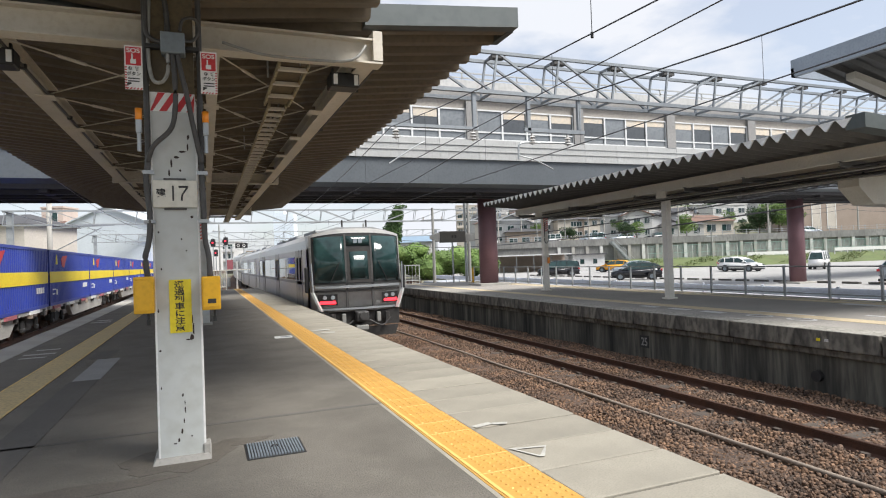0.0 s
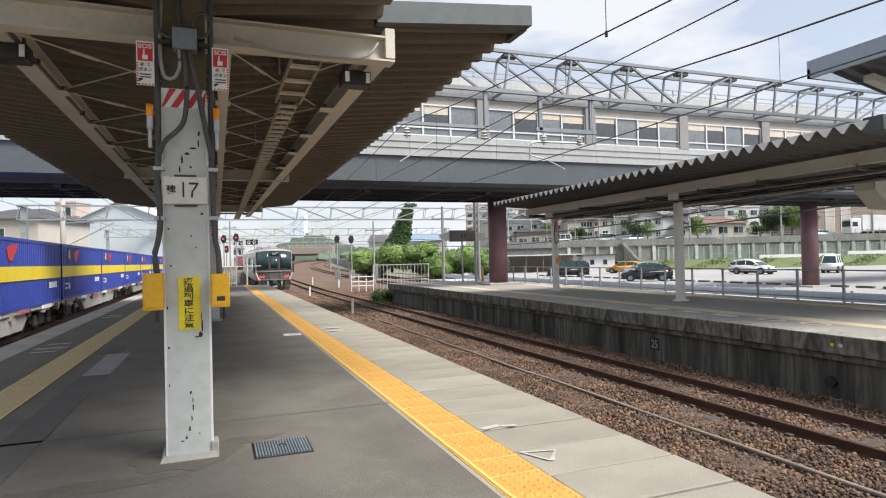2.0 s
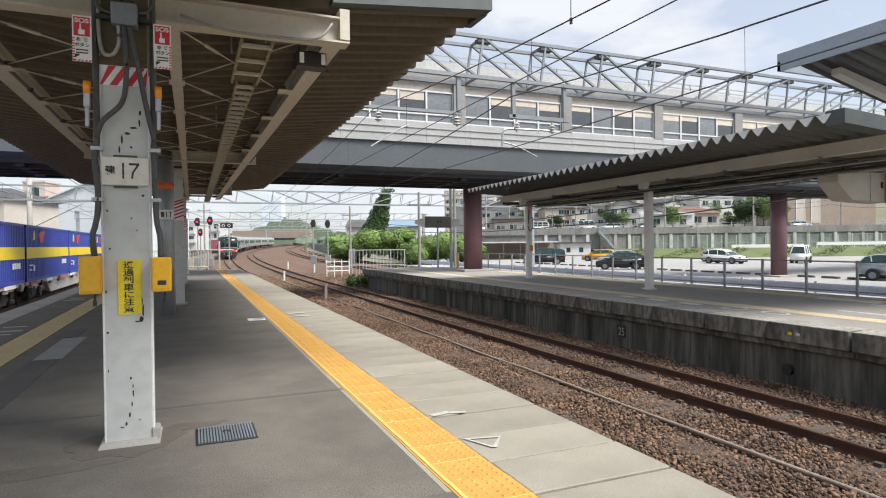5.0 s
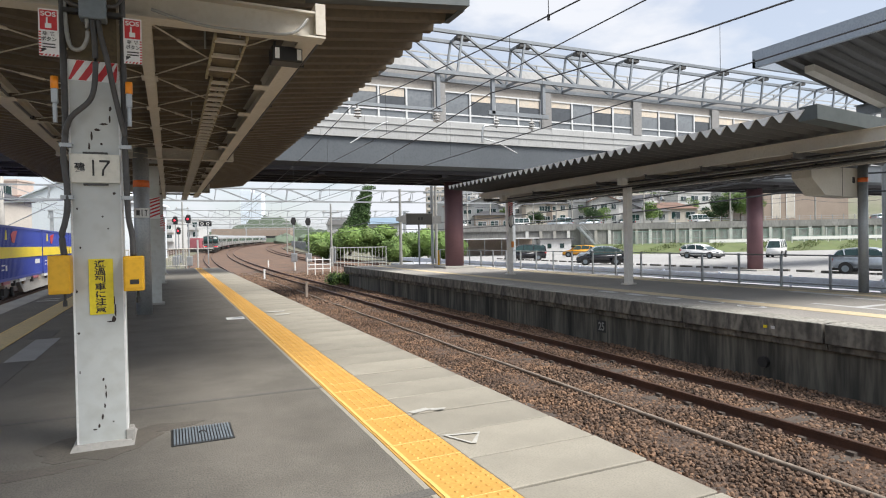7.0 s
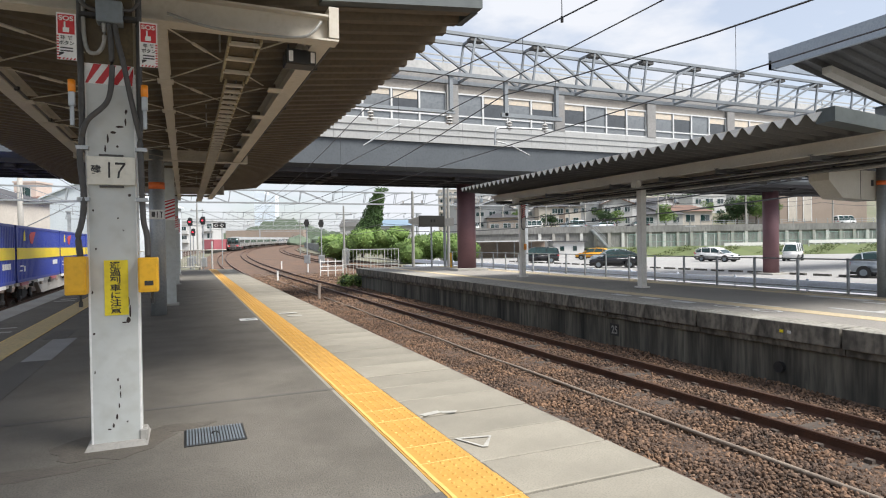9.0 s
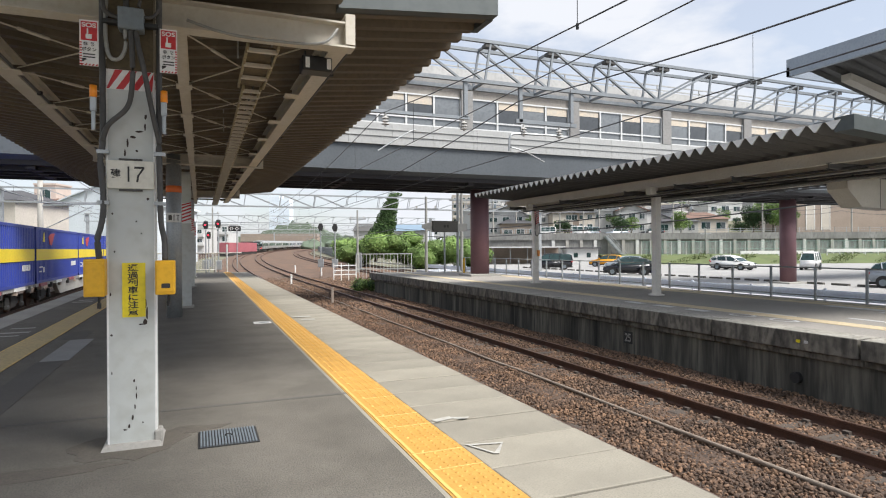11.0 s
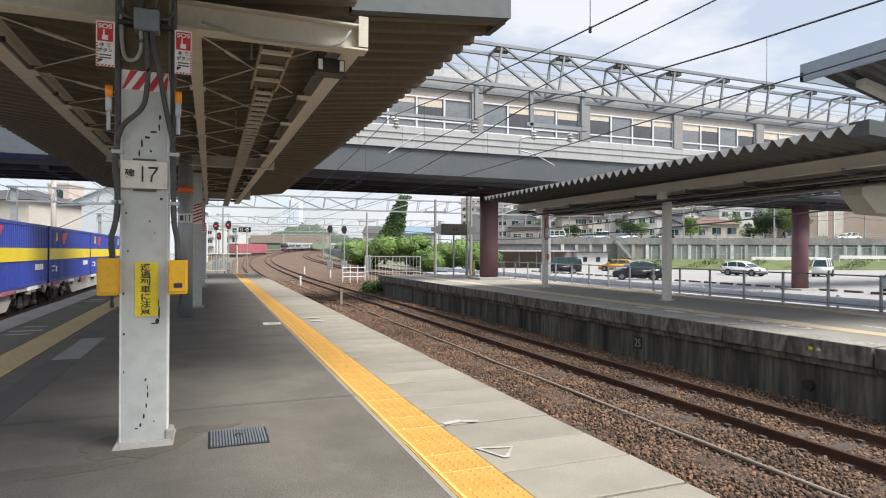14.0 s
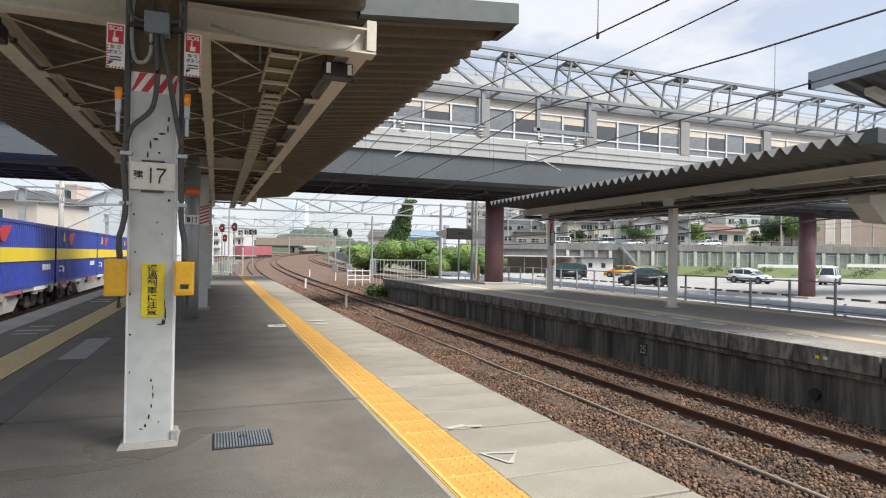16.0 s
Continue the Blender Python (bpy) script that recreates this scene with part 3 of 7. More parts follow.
def platform_pieces():
    fl = bpy.data.objects["platform_floor"]
    # tactile tiles, 30 cm, with blunt domes and one guiding bar
    bm = B()
    rbox(bm, -0.186, 0.186, -0.1485, 0.1485, -0.03, 0.0, 0.002, 1)
    k0 = len(bm.faces)
    for i in range(5):
        for j in range(5):
            x, y = -0.09 + i * 0.061, -0.12 + j * 0.06
            rod(bm, (x, y, 0), (x, y, 0.006), 0.0135, 6, 0.009)
    bm.faces.ensure_lookup_table()
    for f in bm.faces[k0:]:
        f.material_index = 1
    box(bm, -0.172, -0.15, -0.1485, 0.1485, 0, 0.005)
    me = mesh_of(bm, "tactile_tile", M["tactile"])
    me.materials.append(M["tactile_dot"])
    n = int((PY1 - 0.0) / 0.3)
    for i in range(-14, n):
        o = new("tactile_tile", me)
        o.parent = fl
        o.matrix_basis = pose(-6.113, 0.15 + i * 0.3, 0.004 + 0.0015 * ((i * 7) % 3))
    # dirt in the joints under the coping slabs
    bm = B()
    box(bm, -5.915, -5.005, PY0, PY1 - 0.1, -0.05, -0.014)
    setting("coping_joint", bm, M["joint"], "dark dirt in the joints of the coping", "joint")
    # coping slabs
    bm = B()
    rbox(bm, -0.46, 0.46, -0.2395, 0.2395, -0.2, 0.0, 0.006, 1)
    me = mesh_of(bm, "coping_slab", M["slab"])
    for i in range(-8, 74):
        o = new("coping_slab", me)
        o.parent = fl
        o.matrix_basis = pose(-5.46, 0.05 + i * 0.5 + 0.0, 0.002 * ((i * 5) % 3) - 0.002, 0, 0, 0.15 * (((i * 11) % 5) - 2) / 2)
    bm = B()
    rbox(bm, -0.25, 0.25, -0.745, 0.745, -0.2, 0.0, 0.008, 1)
    me = mesh_of(bm, "edge_slab", M["concrete"])
    for i in range(-9, 24):
        o = new("edge_slab", me)
        o.parent = fl
        o.matrix_basis = pose(-10.88, 0.9 + i * 1.5, 0.002 * ((i * 5) % 3))
    # worn white paint marks
    def marks(name, pts, label):
        b2 = B()
        for q in pts:
            b2.faces.new([b2.verts.new((*p, 0.0075)) for p in q])
        ob = part(name, b2, M["mark_worn"])
        tagged(ob, label, "floor marking", "", "structure")
        bmesh_thick = ob.modifiers.new("thick", 'SOLIDIFY')
        bmesh_thick.thickness = 0.001
    marks("triangle_mark", [[(-5.90, 4.245), (-5.64, 4.19), (-5.665, 4.17), (-5.87, 4.215)], [(-5.64, 4.19), (-5.765, 4.0), (-5.80, 4.01), (-5.665, 4.17)], [(-5.87, 4.215), (-5.785, 4.03), (-5.80, 4.01), (-5.90, 4.245)]], "worn white painted triangle boarding mark on coping")
    marks("worn_mark", [[(-5.9, 4.86), (-5.74, 4.9), (-5.72, 4.84), (-5.88, 4.8)], [(-5.72, 4.87), (-5.6, 4.83), (-5.63, 4.79), (-5.73, 4.82)]], "worn pale paint patch on the coping slabs")
    marks("far_mark", [[(-5.9, 12.4), (-5.55, 12.4), (-5.55, 12.25), (-5.9, 12.25)], [(-5.8, 11.9), (-5.55, 11.9), (-5.55, 11.75), (-5.8, 11.75)]], "faint white boarding mark on the coping slabs")
    marks("number_mark", [[(-10.5, 11.9), (-10.05, 11.9), (-10.05, 12.05), (-10.5, 12.05)], [(-10.45, 12.5), (-10.1, 12.5), (-10.1, 12.62), (-10.45, 12.62)], [(-10.45, 11.5), (-10.1, 11.5), (-10.1, 11.6), (-10.45, 11.6)]], "worn white boarding position mark on asphalt")
    marks("number_mark", [[(-10.5, 17.9), (-10.05, 17.9), (-10.05, 18.1), (-10.5, 18.1)], [(-10.45, 18.5), (-10.1, 18.5), (-10.1, 18.7), (-10.45, 18.7)]], "worn white boarding position mark on asphalt")


# ---------------------------------------------------------------- canopy over our platform
CY0, CY1 = 5.75, 24.4


def wing(bm, x_in, z_in, x_out, z_out, y0, y1, pitch, depth, thick=0.012):
    """Corrugated sheet whose ribs run from the middle to the eave."""
    n = int((y1 - y0) / pitch)
    pat = ((0.0, 0), (0.32, 0), (0.5, depth), (0.82, depth))
    pts = []
    for i in range(n):
        for f, h in pat:
            pts.append((y0 + (i + f) * pitch, h))
    pts.append((y0 + n * pitch, 0))
    a = [bm.verts.new((x_in, y, z_in + h)) for y, h in pts]
    b = [bm.verts.new((x_out, y, z_out + h)) for y, h in pts]
    c = [bm.verts.new((x_in, y, z_in + h + thick)) for y, h in pts]
    d = [bm.verts.new((x_out, y, z_out + h + thick)) for y, h in pts]
    for i in range(len(pts) - 1):
        bm.faces.new((a[i], a[i + 1], b[i + 1], b[i]))
        bm.faces.new((c[i + 1], c[i], d[i], d[i + 1]))
        bm.faces.new((b[i], b[i + 1], d[i + 1], d[i]))
    return pts


def canopy_near():
    th = thing("platform_canopy", (0, 0, 0), "brown corrugated steel butterfly canopy on cream steel beams", "canopy")
    # left inner sheet's unseen near end is added to shade the cross beam
    for x_in, z_in, x_out, z_out, ya in ((-7.93, 3.16, -6.42, 3.343, CY0 - 5.1), (-6.42, 3.343, -4.97, 3.49, CY0), (-7.93, 3.16, -9.4, 3.33, CY0 - 2.4), (-9.4, 3.33, -11.05, 3.52, CY0)):
        bm = B()
        wing(bm, x_in, z_in, x_out, z_out, ya, CY1, 0.3, 0.125)
        part("roof_sheet", bm, M["roof_under"], th, "brown corrugated roof sheet")
    # folded flashing round the near end
    for x_in, z_in, x_out, z_out in ((-6.42, 3.35, -4.91, 3.50), (-11.1, 3.53, -7.95, 3.17)):
        bm = B()
        prism(bm, [(x_in, z_in), (x_out, z_out - 0.005), (x_out, z_out + 0.185), (x_in, z_in + 0.19)], 'y', CY0 - 0.12, CY0 + 0.005)
        part("end_flashing", bm, M["fascia"], th, "grey folded metal end flashing")
    bm = B()
    prism(bm, [(-4.97, 3.485), (-4.90, 3.49), (-4.90, 3.68), (-4.97, 3.675)], 'y', CY0 + 0.005, CY0 + 0.36)
    part("end_flashing", bm, M["fascia"], th, "grey folded metal end flashing")
    # long beams
    def lean(x, y):
        return (0.2 - 0.014 * (y - 5.5)) if x > -7 else 0.0
    for x in (-6.62, -9.2):
        bm = B()
        prism(bm, [(x + p, 3.085 + q) for p, q in ibeam(0.15, 0.20, 0.014)], 'y', CY0 - 0.1, 23.6)
        for v in bm.verts:
            v.co.x += lean(x, v.co.y)
        part("purlin_beam", bm, M["cream_steel"], th)
        bm = B()
        rod(bm, (x + 0.095 + lean(x, 5.6), 5.6, 3.0), (x + 0.095 + lean(x, 23.6), 23.6, 3.0), 0.014, 6)
        part("cable_pipe", bm, M["conduit"], th)
        for y in (6.4, 8.2, 9.9, 11.6, 13.6, 15.5, 17.4, 19.4):
            bm = B()
            box(bm, x + lean(x, y) + 0.075, x + lean(x, y) + 0.12, y - 0.02, y + 0.02, 2.98, 3.02)
            part("pipe_clip", bm, M["dark_metal"], th)
    # cross beams with end brackets
    for y in (5.55, 13.35, 21.2):
        bm = B()
        prism(bm, [(y + p, 3.07 + q) for p, q in ibeam(0.16, 0.21, 0.016)], 'x', -9.35, -6.32)
        part("cross_beam", bm, M["cream_steel"], th)
        for x in (-6.36, -9.3):
            bm = B()
            box(bm, x - 0.04, x + 0.04, y - 0.085, y + 0.085, 2.99, 3.24)
            part("bracket", bm, M["cream_steel"], th)
    # dark purlin angles under the sheet, with gusset plates on the beams
    ys = (7.3, 8.75, 10.1, 11.6, 14.7, 16.1, 17.5, 18.9, 22.5)
    for y in ys:
        bm = B()
        bar(bm, (-6.58, y, 3.02), (-9.24, y, 3.02), 0.035, 0.05)
        part("tie_angle", bm, M["roof_under"], th, "brown steel tie angle")
        for x in (-6.69, -7.66, -9.13):
            bm = B()
            xx = x + (lean(x, y) - 0.07 if x > -7 else 0)
            rbox(bm, xx - 0.075, xx + 0.075, y - 0.09, y + 0.09, 2.975, 2.99, 0.004, 1)
            part("gusset_plate", bm, M["cream_steel"], th)
    # crossed tie rods with turnbuckles
    bays = list(zip((5.7, 7.3, 8.75, 10.1, 11.6, 14.7, 16.1, 17.5), (7.3, 8.75, 10.1, 11.6, 13.3, 16.1, 17.5, 18.9)))
    for y0, y1 in bays:
        for xa, xb in ((-6.70, -7.62), (-9.1, -7.72)):
            for a, b in (((xa, y0), (xb, y1)), ((xb, y0), (xa, y1))):
                bm = B()
                rod(bm, (a[0], a[1], 3.0), (b[0], b[1], 3.02), 0.0065, 6)
                k = 0.22
                p = Vector((a[0], a[1], 3.0)).lerp(Vector((b[0], b[1], 3.02)), k)
                q = Vector((a[0], a[1], 3.0)).lerp(Vector((b[0], b[1], 3.02)), k + 0.12)
                rod(bm, p, q, 0.014, 6)
                part("tie_rod", bm, M["cream_steel"], th)
    # beam over the columns
    bm = B()
    prism(bm, [(-7.66 + p, 3.06 + q) for p, q in ibeam(0.10, 0.16, 0.012)], 'y', CY0 - 0.1, CY1 - 0.1)
    part("ridge_beam", bm, M["cream_steel"], th)
    # cable ladder, wide at its near end
    rack = thing("cable_ladder", (0, 0, 0), "faded yellow-brown steel cable ladder under the canopy", "cable ladder")
    for xa, xb, y0, y1, step in ((-7.15, -6.91, 5.65, 7.0, 0.42), (-7.1, -6.93, 7.0, 24.2, 0.26)):
        for x in (xa, xb):
            bm = B()
            box(bm, x - 0.01, x + 0.01, y0, y1, 2.945, 2.985)
            part("rail", bm, M["ladder"], rack)
        y = y0 + 0.12
        while y < y1:
            bm = B()
            box(bm, xa, xb, y - 0.02, y + 0.02, 2.935, 2.965)
            part("rung", bm, M["cream_steel"], rack)
            y += step
    bm = B()
    box(bm, -7.13, -6.93, 5.75, 6.98, 2.975, 2.98)
    part("tray_sheet", bm, M["brown_steel"], rack)
    for y in (6.0, 9.4, 13.35, 17.3, 21.2):
        for x in (-7.21, -6.93):
            bm = B()
            rod(bm, (x, y, 2.94), (x, y, 3.24), 0.008, 6)
            part("hanger", bm, M["conduit_pale"], rack)
    bm = B()
    rod(bm, (-7.0, 5.8, 2.985), (-7.0, 24.2, 2.995), 0.009, 6)
    part("cable", bm, M["black"], rack)
    # dark loudspeaker boxes fixed on the beams
    for x, y in ((-6.56, 5.95), (-9.18, 6.0)):
        lb = thing("camera_box", (x, y, 2.93), "small black camera box fixed to a canopy beam", "camera box", "camera boxes")
        bm = B()
        rbox(bm, -0.13, 0.13, -0.09, 0.09, -0.065, 0.065, 0.01, 1)
        part("housing", bm, M["black"], lb)
        for o in (-0.085, 0.1):
            bm = B()
            box(bm, o - 0.018, o + 0.018, -0.096, -0.088, -0.045, 0.045)
            part("label_plate", bm, M["white"], lb)
        bm = B()
        box(bm, -0.1, -0.085, -0.02, 0.02, 0.06, 0.12)
        box(bm, 0.085, 0.1, -0.02, 0.02, 0.06, 0.12)
        part("bracket", bm, M["dark_metal"], lb)
    # lamp cable from the column to the beam
    bm = B()
    tube(bm, smooth_path([(-7.6, 5.4, 3.0), (-7.3, 5.42, 2.94), (-6.9, 5.42, 2.93), (-6.6, 5.42, 2.96), (-6.47, 5.45, 3.1)]), 0.012)
    tagged(part("cable", bm, M["conduit_pale"]), "pale grey cable clipped along the cross beam", "cable")


# ---------------------------------------------------------------- columns on our platform
def column_seventeen():
    th = thing("platform_column", (-7.94, 5.2, 0), "pale grey painted steel column with rust chips on a concrete footing", "column")
    bm = B()
    rbox(bm, -0.14, 0.14, -0.125, -0.111, 0.02, 2.45, 0.004, 1)
    rbox(bm, -0.14, 0.14, 0.111, 0.125, 0.02, 2.45, 0.004, 1)
    box(bm, -0.135, -0.122, -0.112, 0.112, 0.02, 2.45)
    box(bm, 0.122, 0.135, -0.112, 0.112, 0.02, 2.45)
    part("shaft", bm, M["white_steel"], th)
    bm = B()
    rod(bm, (-0.14, -0.118, 0.02), (-0.14, -0.118, 2.45), 0.009, 6)
    rod(bm, (0.14, -0.118, 0.02), (0.14, -0.118, 2.45), 0.009, 6)
    part("edge_bead", bm, M["white"], th)
    bm = B()
    box(bm, -0.138, 0.138, -0.123, 0.123, 2.45, 3.2)
    part("upper_shaft", bm, M["brown_steel"], th, "rust-stained brown upper shaft")
    bm = B()
    prism(bm, [(-0.19, -0.19), (0.19, -0.19), (0.19, 0.2), (-0.19, 0.2)], 'z', -0.01, 0.035)
    v = [k for k in bm.verts if k.co.z > 0]
    for k in v:
        k.co.x *= 0.86
        k.co.y *= 0.86
    part("footing", bm, M["concrete"], th)
    bm = B()
    rbox(bm, 0.13, 0.18, -0.14, -0.02, 0.02, 0.10, 0.008, 1)
    part("footing_block", bm, M["concrete"], th)
    # red and white warning band
    bm = B()
    box(bm, -0.142, 0.142, -0.129, -0.1255, 2.37, 2.5)
    band = part("warning_band", bm, M["white"], th, "red and white diagonal warning band")
    for i in range(4):
        bm = B()
        x = -0.17 + i * 0.085
        pts = [(max(-0.14, min(0.14, x)), 2.372), (max(-0.14, min(0.14, x + 0.045)), 2.372), (max(-0.14, min(0.14, x + 0.125)), 2.498), (max(-0.14, min(0.14, x + 0.08)), 2.498)]
        prism(bm, pts, 'y', -0.1305, -0.1285)
        part("red_stripe", bm, M["red"], band)
    # number plate of the column
    bm = B()
    rbox(bm, -0.14, 0.14, -0.150, -0.140, 1.715, 1.9, 0.003, 1)
    pl = part("number_plate", bm, M["plate_cream"], th, "cream plate lettered with the column number")
    lettering("lettering", "建", 0.062, (-0.088, -0.152, 1.813), M["ink"], pl)
    bm = B()
    box(bm, -0.018, -0.007, -0.1525, -0.150, 1.76, 1.862)
    box(bm, 0.022, 0.082, -0.1525, -0.150, 1.848, 1.862)
    prism(bm, [(0.068, 1.85), (0.083, 1.85), (0.05, 1.80), (0.045, 1.76), (0.033, 1.76), (0.038, 1.80)], 'y', -0.1525, -0.150)
    part("numerals", bm, M["ink"], pl)
    for z in (1.705, 1.908):
        bm = B()
        box(bm, -0.07, 0.07, -0.145, -0.126, z - 0.006, z + 0.006)
        part("clamp", bm, M["conduit"], th)
    # yellow warning sign
    bm = B()
    box(bm, -0.056, 0.082, -0.131, -0.1265, 0.865, 1.225)
    sg = part("warning_sign", bm, M["sign_yellow"], th, "yellow sign with black vertical lettering, peeling at one edge")
    lettering("lettering", "通過列車に注意", 0.05, (0.008, -0.132, 1.045), M["ink"], sg, vertical=True, wide=1.3, line=0.98)
    # chipped paint
    rng = random.Random(4)
    def chip(x, z, w, h, lean=0.0):
        b2 = B()
        k = 7
        ps = [(x + w * math.cos(2 * math.pi * i / k) * rng.uniform(0.6, 1.2) + lean * math.sin(2 * math.pi * i / k), z + h * math.sin(2 * math.pi * i / k) * rng.uniform(0.7, 1.2)) for i in range(k)]
        prism(b2, ps, 'y', -0.127, -0.1255)
        part("paint_chip", b2, M["chip"], th)
    for x, z, w, h in ((0.082, 0.95, 0.008, 0.04), (0.09, 0.885, 0.006, 0.05), (0.08, 0.83, 0.014, 0.02), (0.055, 0.815, 0.022, 0.006), (0.074, 1.03, 0.006, 0.03), (0.07, 1.12, 0.005, 0.025),
                       (0.01, 0.44, 0.007, 0.014), (0.022, 0.39, 0.004, 0.02), (0.024, 0.34, 0.005, 0.025), (0.014, 0.27, 0.005, 0.02), (0.0, 0.2, 0.006, 0.02), (-0.02, 0.14, 0.006, 0.015), (-0.045, 0.12, 0.012, 0.006),
                       (0.09, 2.2, 0.008, 0.02), (0.085, 2.13, 0.006, 0.03), (0.05, 2.1, 0.025, 0.008), (0.01, 2.06, 0.02, 0.009), (-0.02, 2.02, 0.007, 0.03), (-0.035, 1.95, 0.006, 0.025), (0.035, 1.97, 0.008, 0.01),
                       (-0.11, 1.55, 0.006, 0.01), (0.03, 1.5, 0.006, 0.006), (0.06, 1.42, 0.005, 0.006), (-0.12, 0.75, 0.01, 0.007), (-0.12, 0.5, 0.005, 0.01), (0.06, 0.16, 0.006, 0.006), (0.1, 1.65, 0.01, 0.01), (-0.1, 1.3, 0.006, 0.008), (-0.125, 1.02, 0.005, 0.012)):
        chip(x, z, w, h)
    # junction box
    jb = thing("junction_box", (-7.925, 5.0, 2.81), "blue-grey steel junction box on the column", "junction box")
    bm = B()
    rbox(bm, -0.075, 0.075, -0.05, 0.06, -0.07, 0.07, 0.006, 1)
    part("housing", bm, M["box_grey"], jb)
    bm = B()
    box(bm, -0.17, 0.16, 0.0, 0.05, -0.03, -0.005)
    part("bracket", bm, M["dark_metal"], jb)
    for o in (-0.04, 0.03):
        bm = B()
        rod(bm, (o, 0, -0.1), (o, 0, -0.07), 0.014, 8)
        part("gland", bm, M["conduit"], jb)
    # conduits
    def pipe(pts, r, key="conduit"):
        b2 = B()
        tube(b2, smooth_path(pts), r)
        tagged(part("conduit", b2, M[key], None, "", True), "grey flexible conduit strapped to the column", "conduit", "conduits on the column")
    pipe([(-8.1, 5.06, 3.3), (-8.1, 5.05, 2.6), (-8.1, 5.05, 2.05), (-8.115, 5.05, 1.9), (-8.1, 5.05, 1.7), (-8.1, 5.04, 1.55), (-8.115, 5.03, 1.45), (-8.13, 5.02, 1.38), (-8.12, 5.02, 1.25)], 0.019)
    pipe([(-7.765, 5.06, 3.3), (-7.765, 5.05, 2.6), (-7.77, 5.05, 2.05), (-7.765, 5.05, 1.75), (-7.76, 5.05, 1.5), (-7.74, 5.04, 1.38), (-7.735, 5.02, 1.24)], 0.019)
    pipe([(-7.93, 4.99, 2.74), (-7.92, 4.98, 2.6), (-7.92, 4.98, 2.4), (-7.95, 4.99, 2.24), (-8.06, 5.0, 2.12), (-8.1, 5.03, 2.02)], 0.017)
    pipe([(-7.9, 4.99, 2.74), (-7.88, 4.98, 2.62), (-7.85, 4.98, 2.48), (-7.82, 5.0, 2.3), (-7.79, 5.02, 2.14), (-7.765, 5.04, 2.02)], 0.017)
    pipe([(-7.96, 4.99, 2.74), (-7.96, 4.99, 2.62), (-8.0, 5.0, 2.55), (-8.06, 5.02, 2.58), (-8.08, 5.04, 2.8), (-8.06, 5.06, 3.3)], 0.013, "conduit_pale")
    pipe([(-7.88, 4.99, 2.9), (-7.86, 4.99, 2.98), (-7.79, 5.0, 3.0), (-7.76, 5.02, 2.93), (-7.8, 5.03, 2.86), (-7.86, 5.0, 2.84)], 0.011)
    pipe([(-8.0, 5.0, 2.82), (-8.06, 5.0, 2.84), (-8.09, 5.0, 2.92), (-8.08, 5.02, 3.3)], 0.015)
    pipe([(-7.96, 5.05, 2.9), (-7.97, 5.05, 3.1), (-8.02, 5.08, 3.35)], 0.018)
    for x in (-8.1, -7.765):
        for z in (1.95, 1.62):
            b2 = B()
            box(b2, x - 0.035, x + 0.035, 5.03, 5.09, z - 0.012, z + 0.012)
            tagged(part("clamp", b2, M["galv"]), "small steel conduit clamp on the column", "clamp")
    # emergency button signs, lamps and boxes on both sides
    for x, face in ((-8.165, -1), (-7.705, 1)):
        sg = thing("emergency_sign", (x, 4.99, 2.635), "red and white emergency button sign with striped border", "sign", "emergency button signs")
        bm = B()
        box(bm, -0.053, 0.053, -0.003, 0.003, -0.15, 0.14)
        part("plate", bm, M["white"], sg)
        bm = B()
        box(bm, -0.045, 0.045, -0.006, -0.0035, 0.01, 0.13)
        rp = part("red_field", bm, M["red"], sg)
        lettering("lettering", "SOS", 0.04, (0, -0.0075, 0.107), M["white"], rp, wide=1.15)
        bm = B()
        rbox(bm, -0.018, 0.016, -0.0085, -0.006, 0.02, 0.05, 0.001, 1)
        box(bm, -0.012, -0.003, -0.0085, -0.006, 0.045, 0.085)
        part("finger_symbol", bm, M["white"], rp)
        lettering("lettering", "非  常", 0.026, (0, -0.0045, -0.012), M["ink"], sg)
        lettering("lettering", "ボタン", 0.028, (0, -0.0045, -0.045), M["ink"], sg)
        bm = B()
        for z in (-0.077, -0.095):
            box(bm, -0.034, 0.034, -0.005, -0.0035, z - 0.004, z + 0.004)
        part("small_print", bm, M["conduit"], sg)
        bm = B()
        prism(bm, [(-0.034, -0.125), (-0.012, -0.11), (-0.018, -0.103), (-0.04, -0.105), (-0.04, -0.128)], 'y', -0.005, -0.0035)
        part("arrow_symbol", bm, M["ink"], sg)
        for i in range(9):
            bm = B()
            z = -0.145 + i * 0.017
            box(bm, face * 0.046 - 0.006, face * 0.046 + 0.006, -0.005, -0.0035, z, z + 0.008)
            part("red_stripe", bm, M["red"], sg)
        for i in range(5):
            bm = B()
            xx = -0.045 + i * 0.02
            prism(bm, [(xx, -0.149), (xx + 0.009, -0.149), (xx + 0.016, -0.138), (xx + 0.007, -0.138)], 'y', -0.005, -0.0035)
            part("red_stripe", bm, M["red"], sg)
        lx = -8.145 if face < 0 else -7.735
        lp = thing("warning_lamp", (lx, 5.0, 2.2), "orange lens warning lamp on a grey holder", "warning lamp", "warning lamps")
        bm = B()
        rod(bm, (0, 0, 0.09), (0, 0, 0.165), 0.022, 10)
        part("lens", bm, M["orange"], lp, "", True)
        bm = B()
        rod(bm, (0, 0, -0.12), (0, 0, 0.03), 0.013, 8)
        rbox(bm, -0.018, 0.018, -0.018, 0.018, 0.0, 0.09, 0.004, 1)
        part("holder", bm, M["galv"], lp)
        bx = thing("emergency_box", (-8.14 if face < 0 else -7.732, 5.0, 1.135), "yellow steel emergency button box with hanging cord", "emergency box", "emergency button boxes")
        bm = B()
